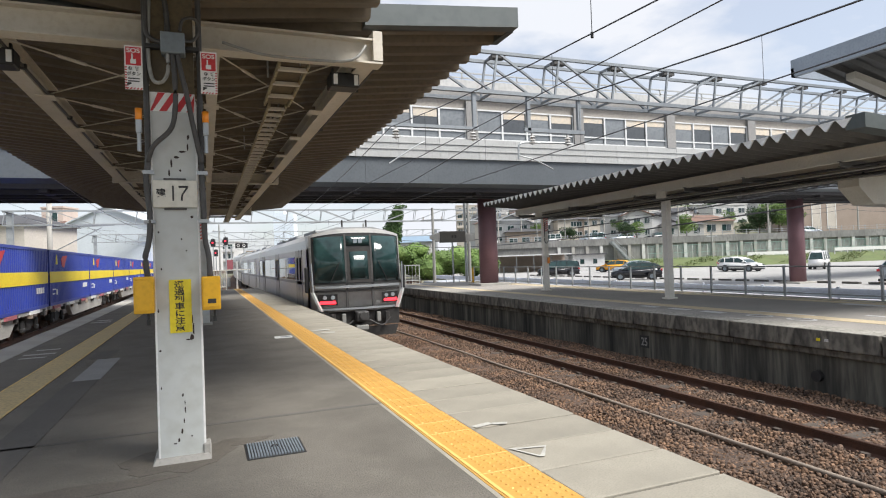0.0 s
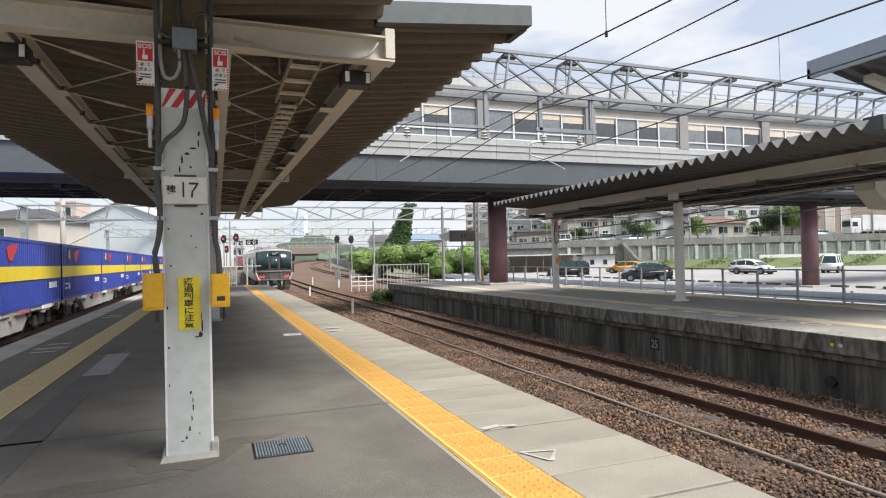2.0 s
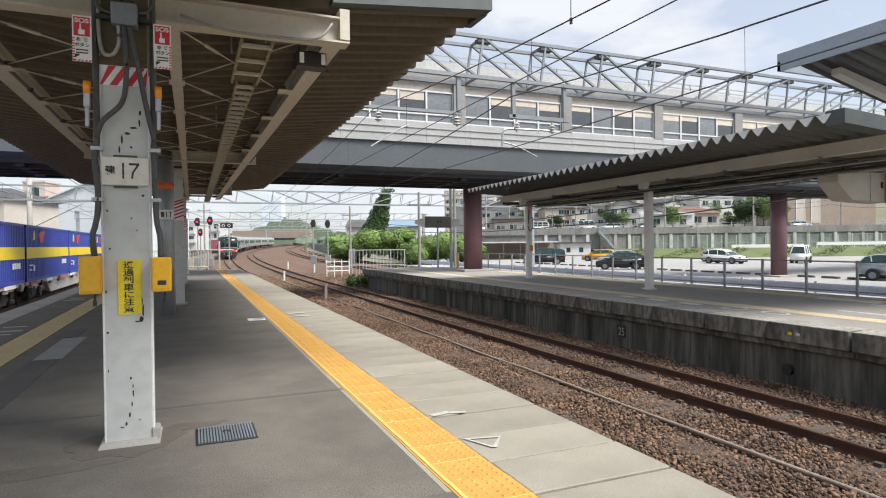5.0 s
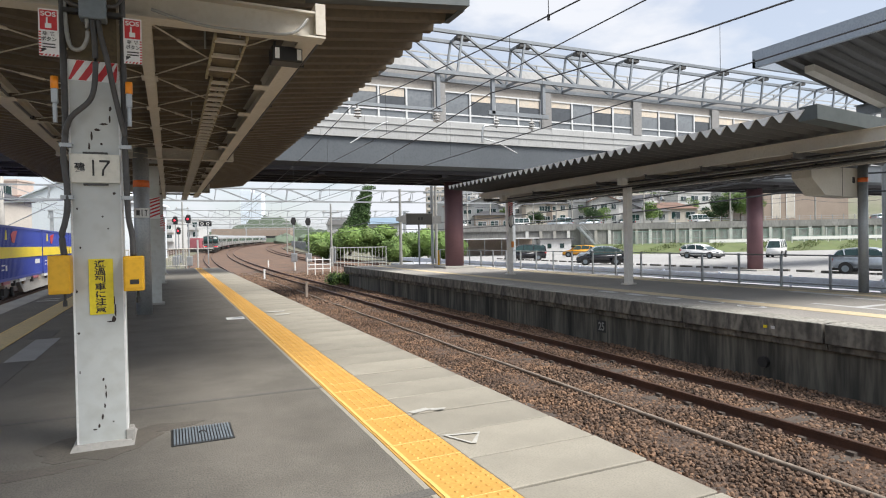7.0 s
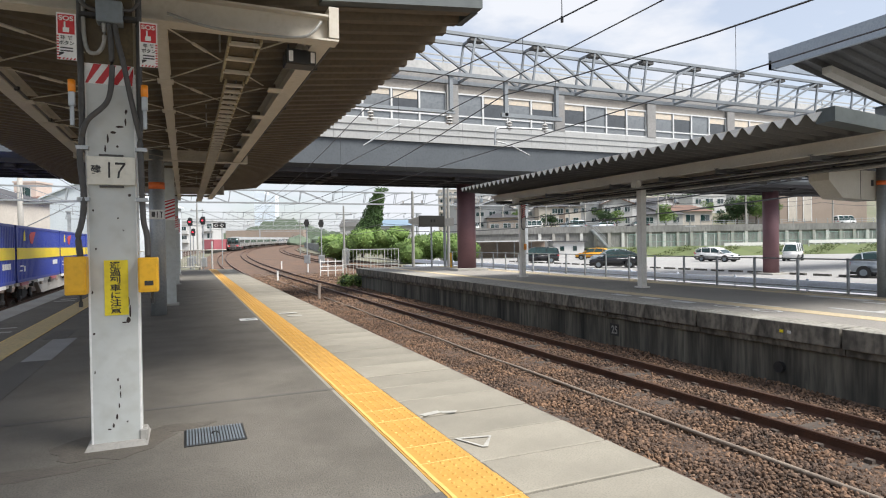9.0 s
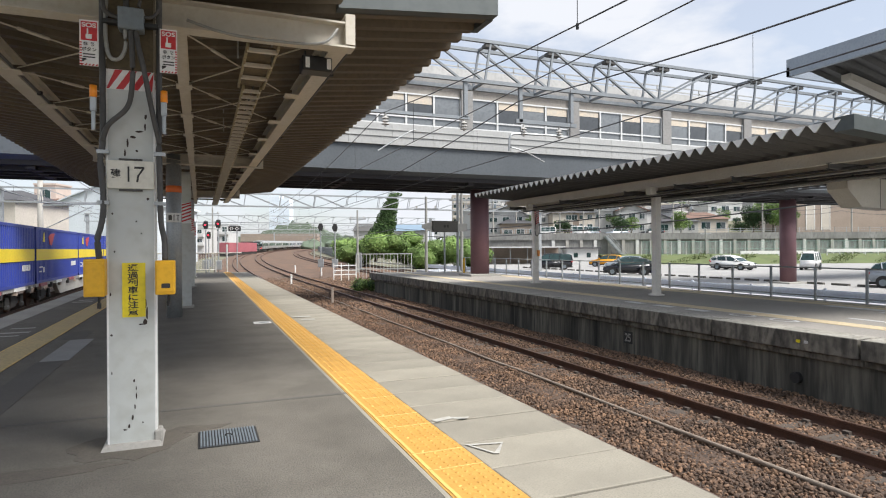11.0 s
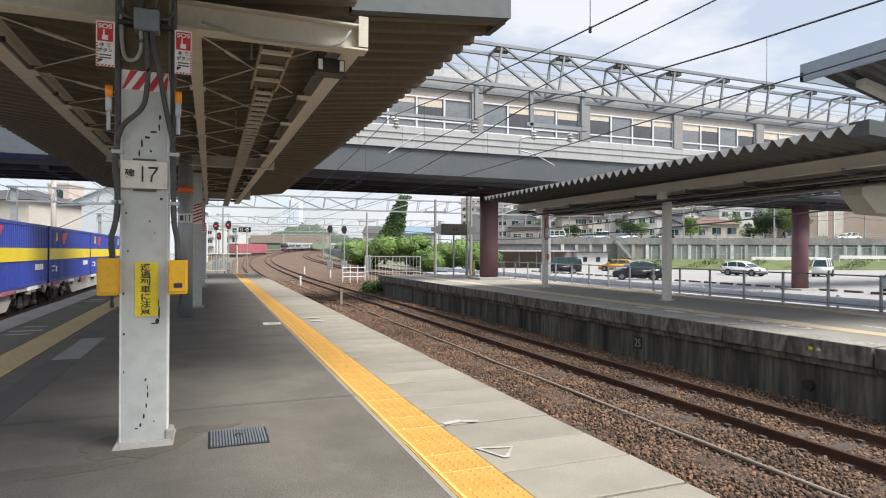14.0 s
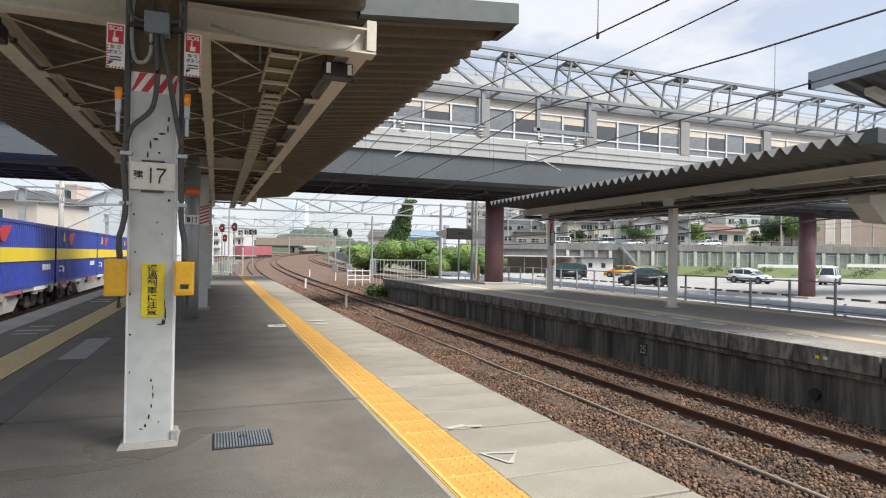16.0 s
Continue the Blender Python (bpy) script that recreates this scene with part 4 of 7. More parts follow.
        rbox(bm, -0.06, 0.06, -0.06, 0.06, -0.12, 0.12 if face < 0 else 0.105, 0.008, 2)
        part("housing", bm, M["box_yellow"], bx)
        bm = B()
        rbox(bm, -0.05, 0.05, -0.066, -0.06, -0.1, 0.1 if face < 0 else 0.085, 0.002, 1)
        dr = part("door", bm, M["box_yellow"], bx)
        if face > 0:
            bm = B()
            box(bm, -0.022, 0.03, -0.0685, -0.066, -0.075, -0.045)
            part("label_plate", bm, M["ink"], dr)
        bm = B()
        rod(bm, (0.02, 0, -0.2), (0.02, 0, -0.12), 0.008, 8)
        rod(bm, (0.02, 0, -0.2), (0.02, 0, -0.165), 0.012, 8)
        part("cord", bm, M["black"], bx)


def other_columns():
    # round galvanised column
    c = thing("steel_pipe_column", (-7.99, 13.4, 0), "round galvanised steel column with orange band and plate", "column")
    bm = B()
    rod(bm, (0, 0, 0), (0, 0, 3.2), 0.14, 20)
    part("shaft", bm, M["galv"], c, "", True)
    bm = B()
    rod(bm, (0, 0, 2.42), (0, 0, 2.55), 0.143, 20)
    part("band", bm, M["orange_band"], c, "orange reflective band", True)
    bm = B()
    box(bm, -0.13, 0.13, -0.155, -0.143, 1.84, 2.02)
    p = part("plate", bm, M["white"], c)
    bm = B()
    box(bm, 0.0, 0.015, -0.157, -0.155, 1.87, 1.99)
    box(bm, 0.05, 0.1, -0.157, -0.155, 1.97, 1.985)
    box(bm, 0.07, 0.085, -0.157, -0.155, 1.87, 1.98)
    part("lettering_bar", bm, M["ink"], p)
    bm = B()
    box(bm, -0.09, -0.03, -0.157, -0.155, 1.88, 1.98)
    part("lettering_bar", bm, M["conduit"], p)
    for y in (15.35, 23.2, 31.0):
        c = thing("platform_column", (-7.83, y, 0), "pale grey painted steel H column on the platform", "column", "row of platform columns")
        bm = B()
        prism(bm, ibeam(0.25, 0.25, 0.014), 'z', 0, 3.2 if y < 28 else 2.6)
        part("shaft", bm, M["white_steel"], c)
        bm = B()
        rbox(bm, -0.18, 0.18, -0.18, 0.18, 0, 0.05, 0.01, 1)
        part("footing", bm, M["concrete"], c)
        bm = B()
        box(bm, -0.129, 0.129, -0.132, -0.126, 1.9, 2.35)
        wb = part("warning_band", bm, M["white"], c)
        for i in range(6):
            bm = B()
            z = 1.9 + i * 0.075
            prism(bm, [(-0.129, z), (0.129, z + 0.1), (0.129, min(2.35, z + 0.135)), (-0.129, z + 0.035)], 'y', -0.135, -0.1325)
            part("red_stripe", bm, M["red"], wb)
    # fence that closes the platform's end
    f = thing("end_fence", (0, 0, 0), "white steel railing closing the platform end", "fence")
    xs = [-10.8, -9.8, -8.8, -7.8, -6.7]
    for x in xs:
        bm = B()
        rod(bm, (x, 37.2, 0), (x, 37.2, 1.1), 0.03, 8)
        part("post", bm, M["white_post"], f)
    bm = B()
    rod(bm, (-6.1, 37.2, -0.2), (-6.1, 37.2, 1.6), 0.05, 8)
    part("post", bm, M["white"], f)
    for z in (0.15, 1.1):
        bm = B()
        rod(bm, (-10.8, 37.2, z), (-5.3 if z > 1 else -6.7, 37.2, z), 0.03, 8)
        part("rail", bm, M["white_post"], f)
    x = -10.7
    while x < -6.75:
        bm = B()
        rod(bm, (x, 37.2, 0.15), (x, 37.2, 1.1), 0.011, 6)
        part("bar", bm, M["white_post"], f)
        x += 0.14


# ---------------------------------------------------------------- platform across the tracks
Z2 = -0.2
RX = 2.25


def platform_far():
    bm = B()
    box(bm, RX + 0.55, 8.5, -14, 36.5, -0.5, Z2)
    setting("far_platform_floor", bm, M["asphalt_far"], "dark grey asphalt island platform surface", "platform")
    bm = B()
    box(bm, RX + 0.18, 8.5, -14, 36.4, -1.7, -0.55)
    setting("far_platform_wall", bm, M["wall_stained"], "black-streaked concrete platform wall", "platform wall")
    cop = setting("far_platform_coping", one_box(RX + 0.3, RX + 0.56, -14, 36.5, -0.54, Z2 - 0.004), M["coping_old"], "weathered concrete platform coping", "coping")
    # long coping beams with joints
    bm = B()
    rbox(bm, 0, 0.56, -1.48, 1.48, -0.33, 0.004, 0.02, 2)
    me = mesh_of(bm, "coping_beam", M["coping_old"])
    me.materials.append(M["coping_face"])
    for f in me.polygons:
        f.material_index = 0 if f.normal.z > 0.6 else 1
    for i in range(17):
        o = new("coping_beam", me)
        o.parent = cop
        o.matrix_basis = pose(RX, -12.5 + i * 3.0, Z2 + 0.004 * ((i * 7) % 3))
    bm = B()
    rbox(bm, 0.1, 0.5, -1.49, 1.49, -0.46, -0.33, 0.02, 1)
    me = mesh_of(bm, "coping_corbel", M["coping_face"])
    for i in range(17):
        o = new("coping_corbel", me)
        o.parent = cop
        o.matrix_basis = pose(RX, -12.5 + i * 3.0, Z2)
    for x0, x1, k in ((3.74, 4.2, "tactile"), (7.3, 7.72, "tactile"), (7.9, 8.05, "old_yellow")):
        bm = B()
        box(bm, x0, x1, -14, 36, -0.4, Z2 + 0.006)
        setting("yellow_line", bm, M["line_pale"], "worn yellow tactile line on the island platform", "line marking")
    # white painted squares and rings
    for x0, x1, y0, y1 in ((4.9, 5.05, 5.6, 9.0), (6.6, 6.75, 5.6, 9.4), (5.05, 6.6, 8.0, 8.15), (5.05, 6.6, 6.9, 7.05), (7.0, 7.3, 9.5, 11.0), (4.15, 4.3, 9.6, 11.0)):
        bm = B()
        box(bm, x0, x1, y0, y1, -0.4, Z2 + 0.005)
        tagged(part("floor_line", bm, M["paint_white"]), "worn white painted queue line on the platform", "floor marking", "", "structure")
    for y in (9.25, 10.25):
        bm = B()
        rings = [[bm.verts.new((3.42 + r * math.cos(a * math.pi / 12), y + r * 1.5 * math.sin(a * math.pi / 12), Z2 + 0.012)) for a in range(24)] for r in (0.15, 0.21)]
        for a in range(24):
            bm.faces.new((rings[0][a], rings[1][a], rings[1][(a + 1) % 24], rings[0][(a + 1) % 24]))
        ob = part("ring_mark", bm, M["paint_white"])
        tagged(ob, "white painted ring marking on the coping", "floor marking", "", "structure")
    for y0 in (11.2, 12.3, 13.4):
        bm = B()
        box(bm, 3.3, 3.5, y0, y0 + 0.6, Z2 + 0.002, Z2 + 0.012)
        tagged(part("floor_line", bm, M["paint_white"]), "worn white boarding mark on the coping", "floor marking", "", "structure")
    # distance mark on the wall
    pl = thing("wall_number", (RX + 0.17, 12.8, -0.96), "dark plate with pale numerals on the platform wall", "number plate")
    bm = B()
    box(bm, 0, 0.012, -0.16, 0.16, -0.15, 0.15)
    part("plate", bm, M["dark_metal"], pl)
    lettering("lettering", "25", 0.28, (-0.004, 0, 0), M["conduit_pale"], pl, wide=0.85, rz=-90)
    # refuge openings in the wall and small marks
    for y in (8.2,):
        bm = B()
        rod(bm, (RX + 0.1, y, -1.05), (RX + 0.22, y, -1.05), 0.1, 14)
        tagged(part("drain_pipe", bm, M["dark_metal"]), "dark round drain pipe end in the wall", "drain pipe")
    for y in (7.9, 8.05):
        bm = B()
        box(bm, RX - 0.012, RX + 0.02, y - 0.035, y + 0.035, -0.39, -0.34)
        tagged(part("marker_plate", bm, M["sign_yellow" if y > 8 else "paint_white"]), "small marker plate on the coping face", "marker plate")
    # posts
    for y, r in ((15.37, 0), (22.6, 1)):
        c = thing("canopy_post", (5.62, y, Z2), "white square steel canopy post on the island platform", "post", "canopy posts")
        bm = B()
        rbox(bm, -0.105, 0.105, -0.1, 0.1, 0, 3.35, 0.012, 2)
        part("shaft", bm, M["white_post"], c)
        bm = B()
        rbox(bm, -0.18, 0.18, -0.16, 0.16, 0, 0.05, 0.01, 1)
        part("base_plate", bm, M["white_post"], c)
        if r:
            bm = B()
            box(bm, -0.11, 0.11, -0.107, -0.101, 2.45, 3.1)
            wb = part("warning_band", bm, M["white"], c)
            for i in range(7):
                bm = B()
                z = 2.45 + i * 0.09
                prism(bm, [(-0.11, z), (0.11, z + 0.12), (0.11, min(3.1, z + 0.165)), (-0.11, z + 0.045)], 'y', -0.11, -0.1075)
                part("red_stripe", bm, M["red"], wb)
            bm = B()
            tube(bm, smooth_path([(-0.05, -0.15, 2.9), (-0.12, -0.16, 2.2), (-0.02, -0.16, 2.0), (0.1, -0.16, 2.2), (0.08, -0.15, 2.6)]), 0.018)
            part("cable_loop", bm, M["black"], c)
            bm = B()
            box(bm, 0.02, 0.12, -0.15, -0.1, 1.15, 1.4)
            part("switch_box", bm, M["orange"], c)
    c = thing("steel_pipe_column", (8.2, 9.85, Z2), "round galvanised steel pole with orange band", "column")
    bm = B()
    rod(bm, (0, 0, 0), (0, 0, 3.25), 0.11, 16)
    part("shaft", bm, M["galv"], c, "", True)
    bm = B()
    rod(bm, (0, 0, 2.75), (0, 0, 2.86), 0.113, 16)
    part("band", bm, M["orange_band"], c, "orange reflective band", True)
    # canopy
    th = thing("island_canopy", (0, 0, 0), "grey folded-plate steel canopy over the island platform", "canopy")
    bm = B()
    n, y0, pitch = 45, 7.9, 0.34
    pts = []
    for i in range(n):
        pts += [(y0 + i * pitch, 0.0), (y0 + (i + 0.12) * pitch, 0.0), (y0 + (i + 0.5) * pitch, 0.17), (y0 + (i + 0.62) * pitch, 0.17)]
    lo = [[bm.verts.new((x, y, z + h)) for y, h in pts] for x, z in ((3.0, 3.38), (9.2, 3.0))]
    for i in range(len(pts) - 1):
        bm.faces.new((lo[0][i], lo[0][i + 1], lo[1][i + 1], lo[1][i]))
    part("roof_sheet", bm, M["roof_grey"], th, "grey folded roof sheet")
    bm = B()
    prism(bm, [(-0.36 * pitch, 0.165), (0.0, 0.012), (0.12 * pitch, 0.012), (0.48 * pitch, 0.165)], 'x', 0.0, 0.2)
    me = mesh_of(bm, "eave_filler", M["white"])
    for i in range(n):
        o = new("eave_filler", me)
        o.parent = th
        o.matrix_basis = pose(2.985, y0 + i * pitch, 3.385)
    bm = B()
    prism(bm, [(3.0, 3.34), (9.2, 2.96), (9.2, 3.22), (3.0, 3.6)], 'y', y0 - 0.35, y0)
    part("end_flashing", bm, M["fascia"], th, "blue-grey end flashing")
    for x, z, w, h in ((4.5, 3.12, 0.14, 0.26), (5.62, 3.06, 0.2, 0.28), (7.0, 2.98, 0.14, 0.24)):
        bm = B()
        prism(bm, [(x + p, z + q) for p, q in ibeam(w, h, 0.016)], 'y', 4.0 if x < 5 else y0, 23.0)
        part("long_beam", bm, M["cream_steel"], th)
    for y in (9.0, 11.4, 13.3, 15.37, 18.9, 22.6):
        bm = B()
        prism(bm, [(y + p, 2.95 + q) for p, q in ibeam(0.1, 0.12, 0.012)], 'x', 4.4, 8.6)
        part("cross_beam", bm, M["roof_grey"], th)
    for x, z in ((4.75, 2.9), (5.0, 2.85), (5.2, 2.83), (5.9, 2.84), (6.2, 2.82), (6.6, 2.86)):
        bm = B()
        rod(bm, (x, 6.0, z), (x, 22.9, z), 0.025, 8)
        part("cable_pipe", bm, M["conduit_pale" if x in (5.0, 6.2) else "dark_metal"], th)
    for y in (14.2, 21.0):
        bm = B()
        box(bm, 4.3, 4.5, y - 0.1, y + 0.1, 2.8, 3.0)
        part("bracket", bm, M["cream_steel"], th)
    # angular cream cabinet hung under the canopy (display housing)
    d = thing("display_housing", (7.45, 10.2, 0.28), "cream steel departure display housing seen from its side", "display housing")
    bm = B()
    prism(bm, [(-1.05, 2.36), (-0.55, 1.95), (0.75, 1.9), (0.85, 2.0), (0.85, 2.62), (-1.05, 2.62)], 'y', -0.25, 0.25)
    part("housing", bm, M["cream_steel"], d)
    for x in (-0.5, 0.5):
        bm = B()
        rod(bm, (x, 0, 2.62), (x, 0, 3.0), 0.025, 8)
        part("hanger", bm, M["dark_metal"], d)
    bm = B()
    box(bm, 0.1, 0.11, -0.256, -0.25, 1.92, 2.62)
    box(bm, 0.5, 0.6, -0.256, -0.25, 2.25, 2.4)
    part("opening", bm, M["dark_metal"], d)
    # higher canopy beyond
    th = thing("high_canopy", (0, 0, 0), "blue-grey high butterfly canopy with folded sheet underside", "canopy")
    bm = B()
    box(bm, 9.6, 9.72, -8, 14, 6.62, 7.16)
    box(bm, 9.6, 14.5, 13.9, 14.0, 6.62, 6.9)
    part("fascia", bm, M["fascia_blue"], th, "blue-grey metal fascia")
    bm = B()
    wing(bm, 14.6, 5.75, 9.72, 6.75, -8, 13.85, 0.5, 0.12)
    part("roof_sheet", bm, M["roof_grey"], th)
    bm = B()
    wing(bm, 14.6, 5.75, 19.5, 6.75, -8, 13.85, 0.5, 0.12)
    part("roof_sheet", bm, M["roof_grey"], th)
    bm = B()
    prism(bm, [(14.6 + p, 5.55 + q) for p, q in ibeam(0.3, 0.4, 0.03)], 'y', -8, 13.8)
    part("ridge_beam", bm, M["truss"], th)
    for y in (12.8, 6.0, -1.0):
        bm = B()
        prism(bm, [(10.6, 6.3), (14.6, 5.45), (14.6, 5.75), (10.6, 6.5)], 'y', y - 0.15, y + 0.15)
        part("arm", bm, M["cream_steel"], th)
        bm = B()
        rod(bm, (14.6, y, -1.25), (14.6, y, 5.5), 0.18, 14)
        part("column", bm, M["galv"], th)
    # far end sign board
    s = thing("station_sign", (6.65, 35.0, Z2), "grey box sign board on two steel poles", "sign board")
    bm = B()
    rbox(bm, -0.95, 0.75, -0.12, 0.12, 2.5, 3.2, 0.03, 2)
    part("board", bm, M["roof_grey"], s)
    bm = B()
    prism(bm, [(-1.6, 2.75), (-0.95, 2.55), (-0.95, 3.15), (-1.6, 2.95)], 'y', -0.06, 0.06)
    part("side_panel", bm, M["house_grey"], s)
    bm = B()
    box(bm, 0.75, 1.4, -0.06, 0.06, 2.55, 3.05)
    part("side_panel", bm, M["house_grey"], s)
    for x in (-0.15, 0.05):
        bm = B()
        box(bm, x - 0.06, x + 0.06, -0.125, -0.12, 2.78, 2.95)
        part("lettering_bar", bm, M["ink"], s)
    for x, h in ((-0.1, 2.5), (0.8, 5.2)):
        bm = B()
        rod(bm, (x, 0.05, 0), (x, 0.05, h), 0.055 if x < 0 else 0.09, 10)
        part("pole", bm, M["galv"], s)
    bm = B()
    rod(bm, (1.3, 0, 0), (1.3, 0, 0.9), 0.06, 10)
    tagged(part("bollard", bm, M["box_yellow"]), "yellow and black bollard at the platform end", "bollard").location = (6.0, 33.8, Z2)
    # white steps and railings at the end
    for x0, x1, y in ((2.72, 4.6, 50.0),):
        f = thing("white_railing", (0, 0, 0), "white painted railing at the end of the island platform", "railing", "white railings")
        for k in range(4):
            bm = B()
            rod(bm, (x0 + (x1 - x0) * k / 3, y, -1.4), (x0 + (x1 - x0) * k / 3, y, 0.1), 0.04, 8)
            part("post", bm, M["white"], f)
        for z in (-0.85, -0.5, -0.1):
            bm = B()
            rod(bm, (x0, y, z), (x1, y, z), 0.035, 8)
            part("rail", bm, M["white"], f)


def fence_run(x, y0, y1, z0, h, n, label):
    f = thing("platform_fence", (0, 0, 0), label, "fence", "platform fences")
    for i in range(n + 1):
        y = y0 + (y1 - y0) * i / n
        bm = B()
        rbox(bm, x - 0.03, x + 0.03, y - 0.03, y + 0.03, z0, z0 + h, 0.006, 1)
        part("post", bm, M["fence_metal"], f)
    for z in (z0 + 0.12, z0 + h - 0.03):
        bm = B()
        rod(bm, (x, y0, z), (x, y1, z), 0.022, 6)
        part("rail", bm, M["fence_metal"], f)


# ---------------------------------------------------------------- station bridge
BY = 27.0


def station_bridge():
    th = thing("station_bridge", (0, 0, 0), "pale station concourse bridge with window band over grey girders", "bridge")
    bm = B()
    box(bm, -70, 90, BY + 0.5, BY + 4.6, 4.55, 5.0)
    part("soffit", bm, M["soffit"], th, "steel underside with its shade in the near-black colour")
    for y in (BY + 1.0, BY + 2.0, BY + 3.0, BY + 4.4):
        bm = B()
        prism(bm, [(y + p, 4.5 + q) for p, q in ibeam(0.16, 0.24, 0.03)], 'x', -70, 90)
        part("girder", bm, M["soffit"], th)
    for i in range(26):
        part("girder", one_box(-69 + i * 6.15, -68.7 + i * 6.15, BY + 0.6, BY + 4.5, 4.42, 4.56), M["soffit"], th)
    bm = B()
    prism(bm, [(BY + 0.75, 4.62), (BY + 0.12, 4.9), (BY + 0.12, 6.1), (BY + 0.75, 6.1)], 'x', -70, 90)
    part("girder_cladding", bm, M["panel_grey"], th, "blue-grey metal cladding")
    # parapet panels
    x = -69.0
    me = mesh_of(one_box(0.0, 2.04, 0.0, 0.5, 6.08, 7.05), "wall_panel", M["panel_white"])
    while x < 88:
        o = new("wall_panel", me)
        o.parent = th
        o.matrix_basis = pose(x, BY, 0)
        x += 2.05
    bm = B()
    box(bm, -70, 90, BY - 0.04, BY + 0.02, 6.45, 6.48)
    box(bm, -70, 90, BY - 0.04, BY + 0.02, 6.75, 6.78)
    part("wall_seam", bm, M["panel_white"], th)
    bm = B()
    box(bm, -70, 90, BY + 0.9, BY + 4.6, 5.0, 10.0)
    part("core", bm, M["louvre"], th, "taupe inner wall")
    bm = B()
    box(bm, -70, 90, BY - 0.1, BY + 4.9, 9.1, 9.42)
    part("eave_beam", bm, M["pilaster"], th)
    bm = B()
    box(bm, -70, 90, BY + 0.2, BY + 4.7, 9.42, 10.0)
    part("roof_band", bm, M["house_grey"], th)
    bm = B()
    for z in (10.15, 10.4):
        box(bm, -70, 90, BY + 0.4, BY + 0.46, z, z + 0.06)
    part("roof_rail", bm, M["panel_white"], th)
    x = -69.5
    while x < 88:
        bm = B()
        box(bm, x, x + 0.06, BY + 0.4, BY + 0.46, 10.0, 10.42)
        part("roof_rail_post", bm, M["panel_white"], th)
        x += 3.07
    pitch = 6.15
    k0 = -8
    panes = mesh_of(one_box(-0.5, 0.5, 0, 0.02, -0.5, 0.5), "pane", M["glass_hall"])
    dark = mesh_of(one_box(-0.5, 0.5, 0, 0.02, -0.5, 0.5), "pane", M["glass_hall_dark"])
    for k in range(k0, 12):
        x0 = 10.35 + (k - 1) * pitch
        bm = B()
        box(bm, x0 - 0.02, x0 + 0.58, BY - 0.02, BY + 0.6, 7.05, 9.1)
        part("pilaster", bm, M["pilaster"], th)
        wx0, wx1 = x0 + 0.58, x0 + pitch - 0.02
        w = thing("window", (0, 0, 0))
        w.parent = th
        bm = B()
        box(bm, wx0, wx1, BY + 0.15, BY + 0.35, 8.55, 9.1)
        part("louvre_band", bm, M["louvre"], w, "taupe louvre band")
        bm = B()
        for z in (7.05, 7.42, 8.5):
            box(bm, wx0, wx1, BY + 0.08, BY + 0.18, z, z + 0.07)
        n = 4
        for i in range(n + 1):
            xx = wx0 + (wx1 - wx0) * i / n
            box(bm, xx - 0.045, xx + 0.045, BY + 0.07, BY + 0.19, 7.05, 8.57)
        part("frame", bm, M["win_frame"], w)
        for i in range(n):
            xm = wx0 + (wx1 - wx0) * (i + 0.5) / n
            o = new("pane", dark if (i + k) % 2 else panes)
            o.parent = w
            o.matrix_basis = pose(xm, BY + 0.14, 8.0) @ Matrix.Diagonal(((wx1 - wx0) / n - 0.09, 1, 1.02, 1))
            o = new("pane", panes)
            o.parent = w
            o.matrix_basis = pose(xm, BY + 0.14, 7.27) @ Matrix.Diagonal(((wx1 - wx0) / n - 0.09, 1, 0.32, 1))
            if (i * 5 + k * 3) % 4:
                bm = B()
                box(bm, xm - (wx1 - wx0) / n / 2 + 0.1, xm + (wx1 - wx0) / n / 2 - 0.1, BY + 0.125, BY + 0.134, 8.1 + 0.06 * ((i + 2 * k) % 3), 8.5)
                part("blind", bm, M["blind"], w, "half-lowered beige blind")
    # columns
    for x, y, z in ((6.55, 30.0, Z2), (29.35, 29.4, -1.21), (48, 30.0, -1.21), (-19.5, 30.0, -1.6), (-40, 30.0, -1.6)):
        c = thing("bridge_column", (x, y, z), "round maroon concrete bridge column on a pad", "column", "bridge columns")
        bm = B()
        rod(bm, (0, 0, 0), (0, 0, 4.56 - z), 0.5, 28)
        part("shaft", bm, M["purple"], c, "", True)
        bm = B()
        rbox(bm, -0.9, 0.9, -0.8, 0.8, -0.05, 0.12, 0.02, 1)
        part("pad", bm, M["concrete"], c)


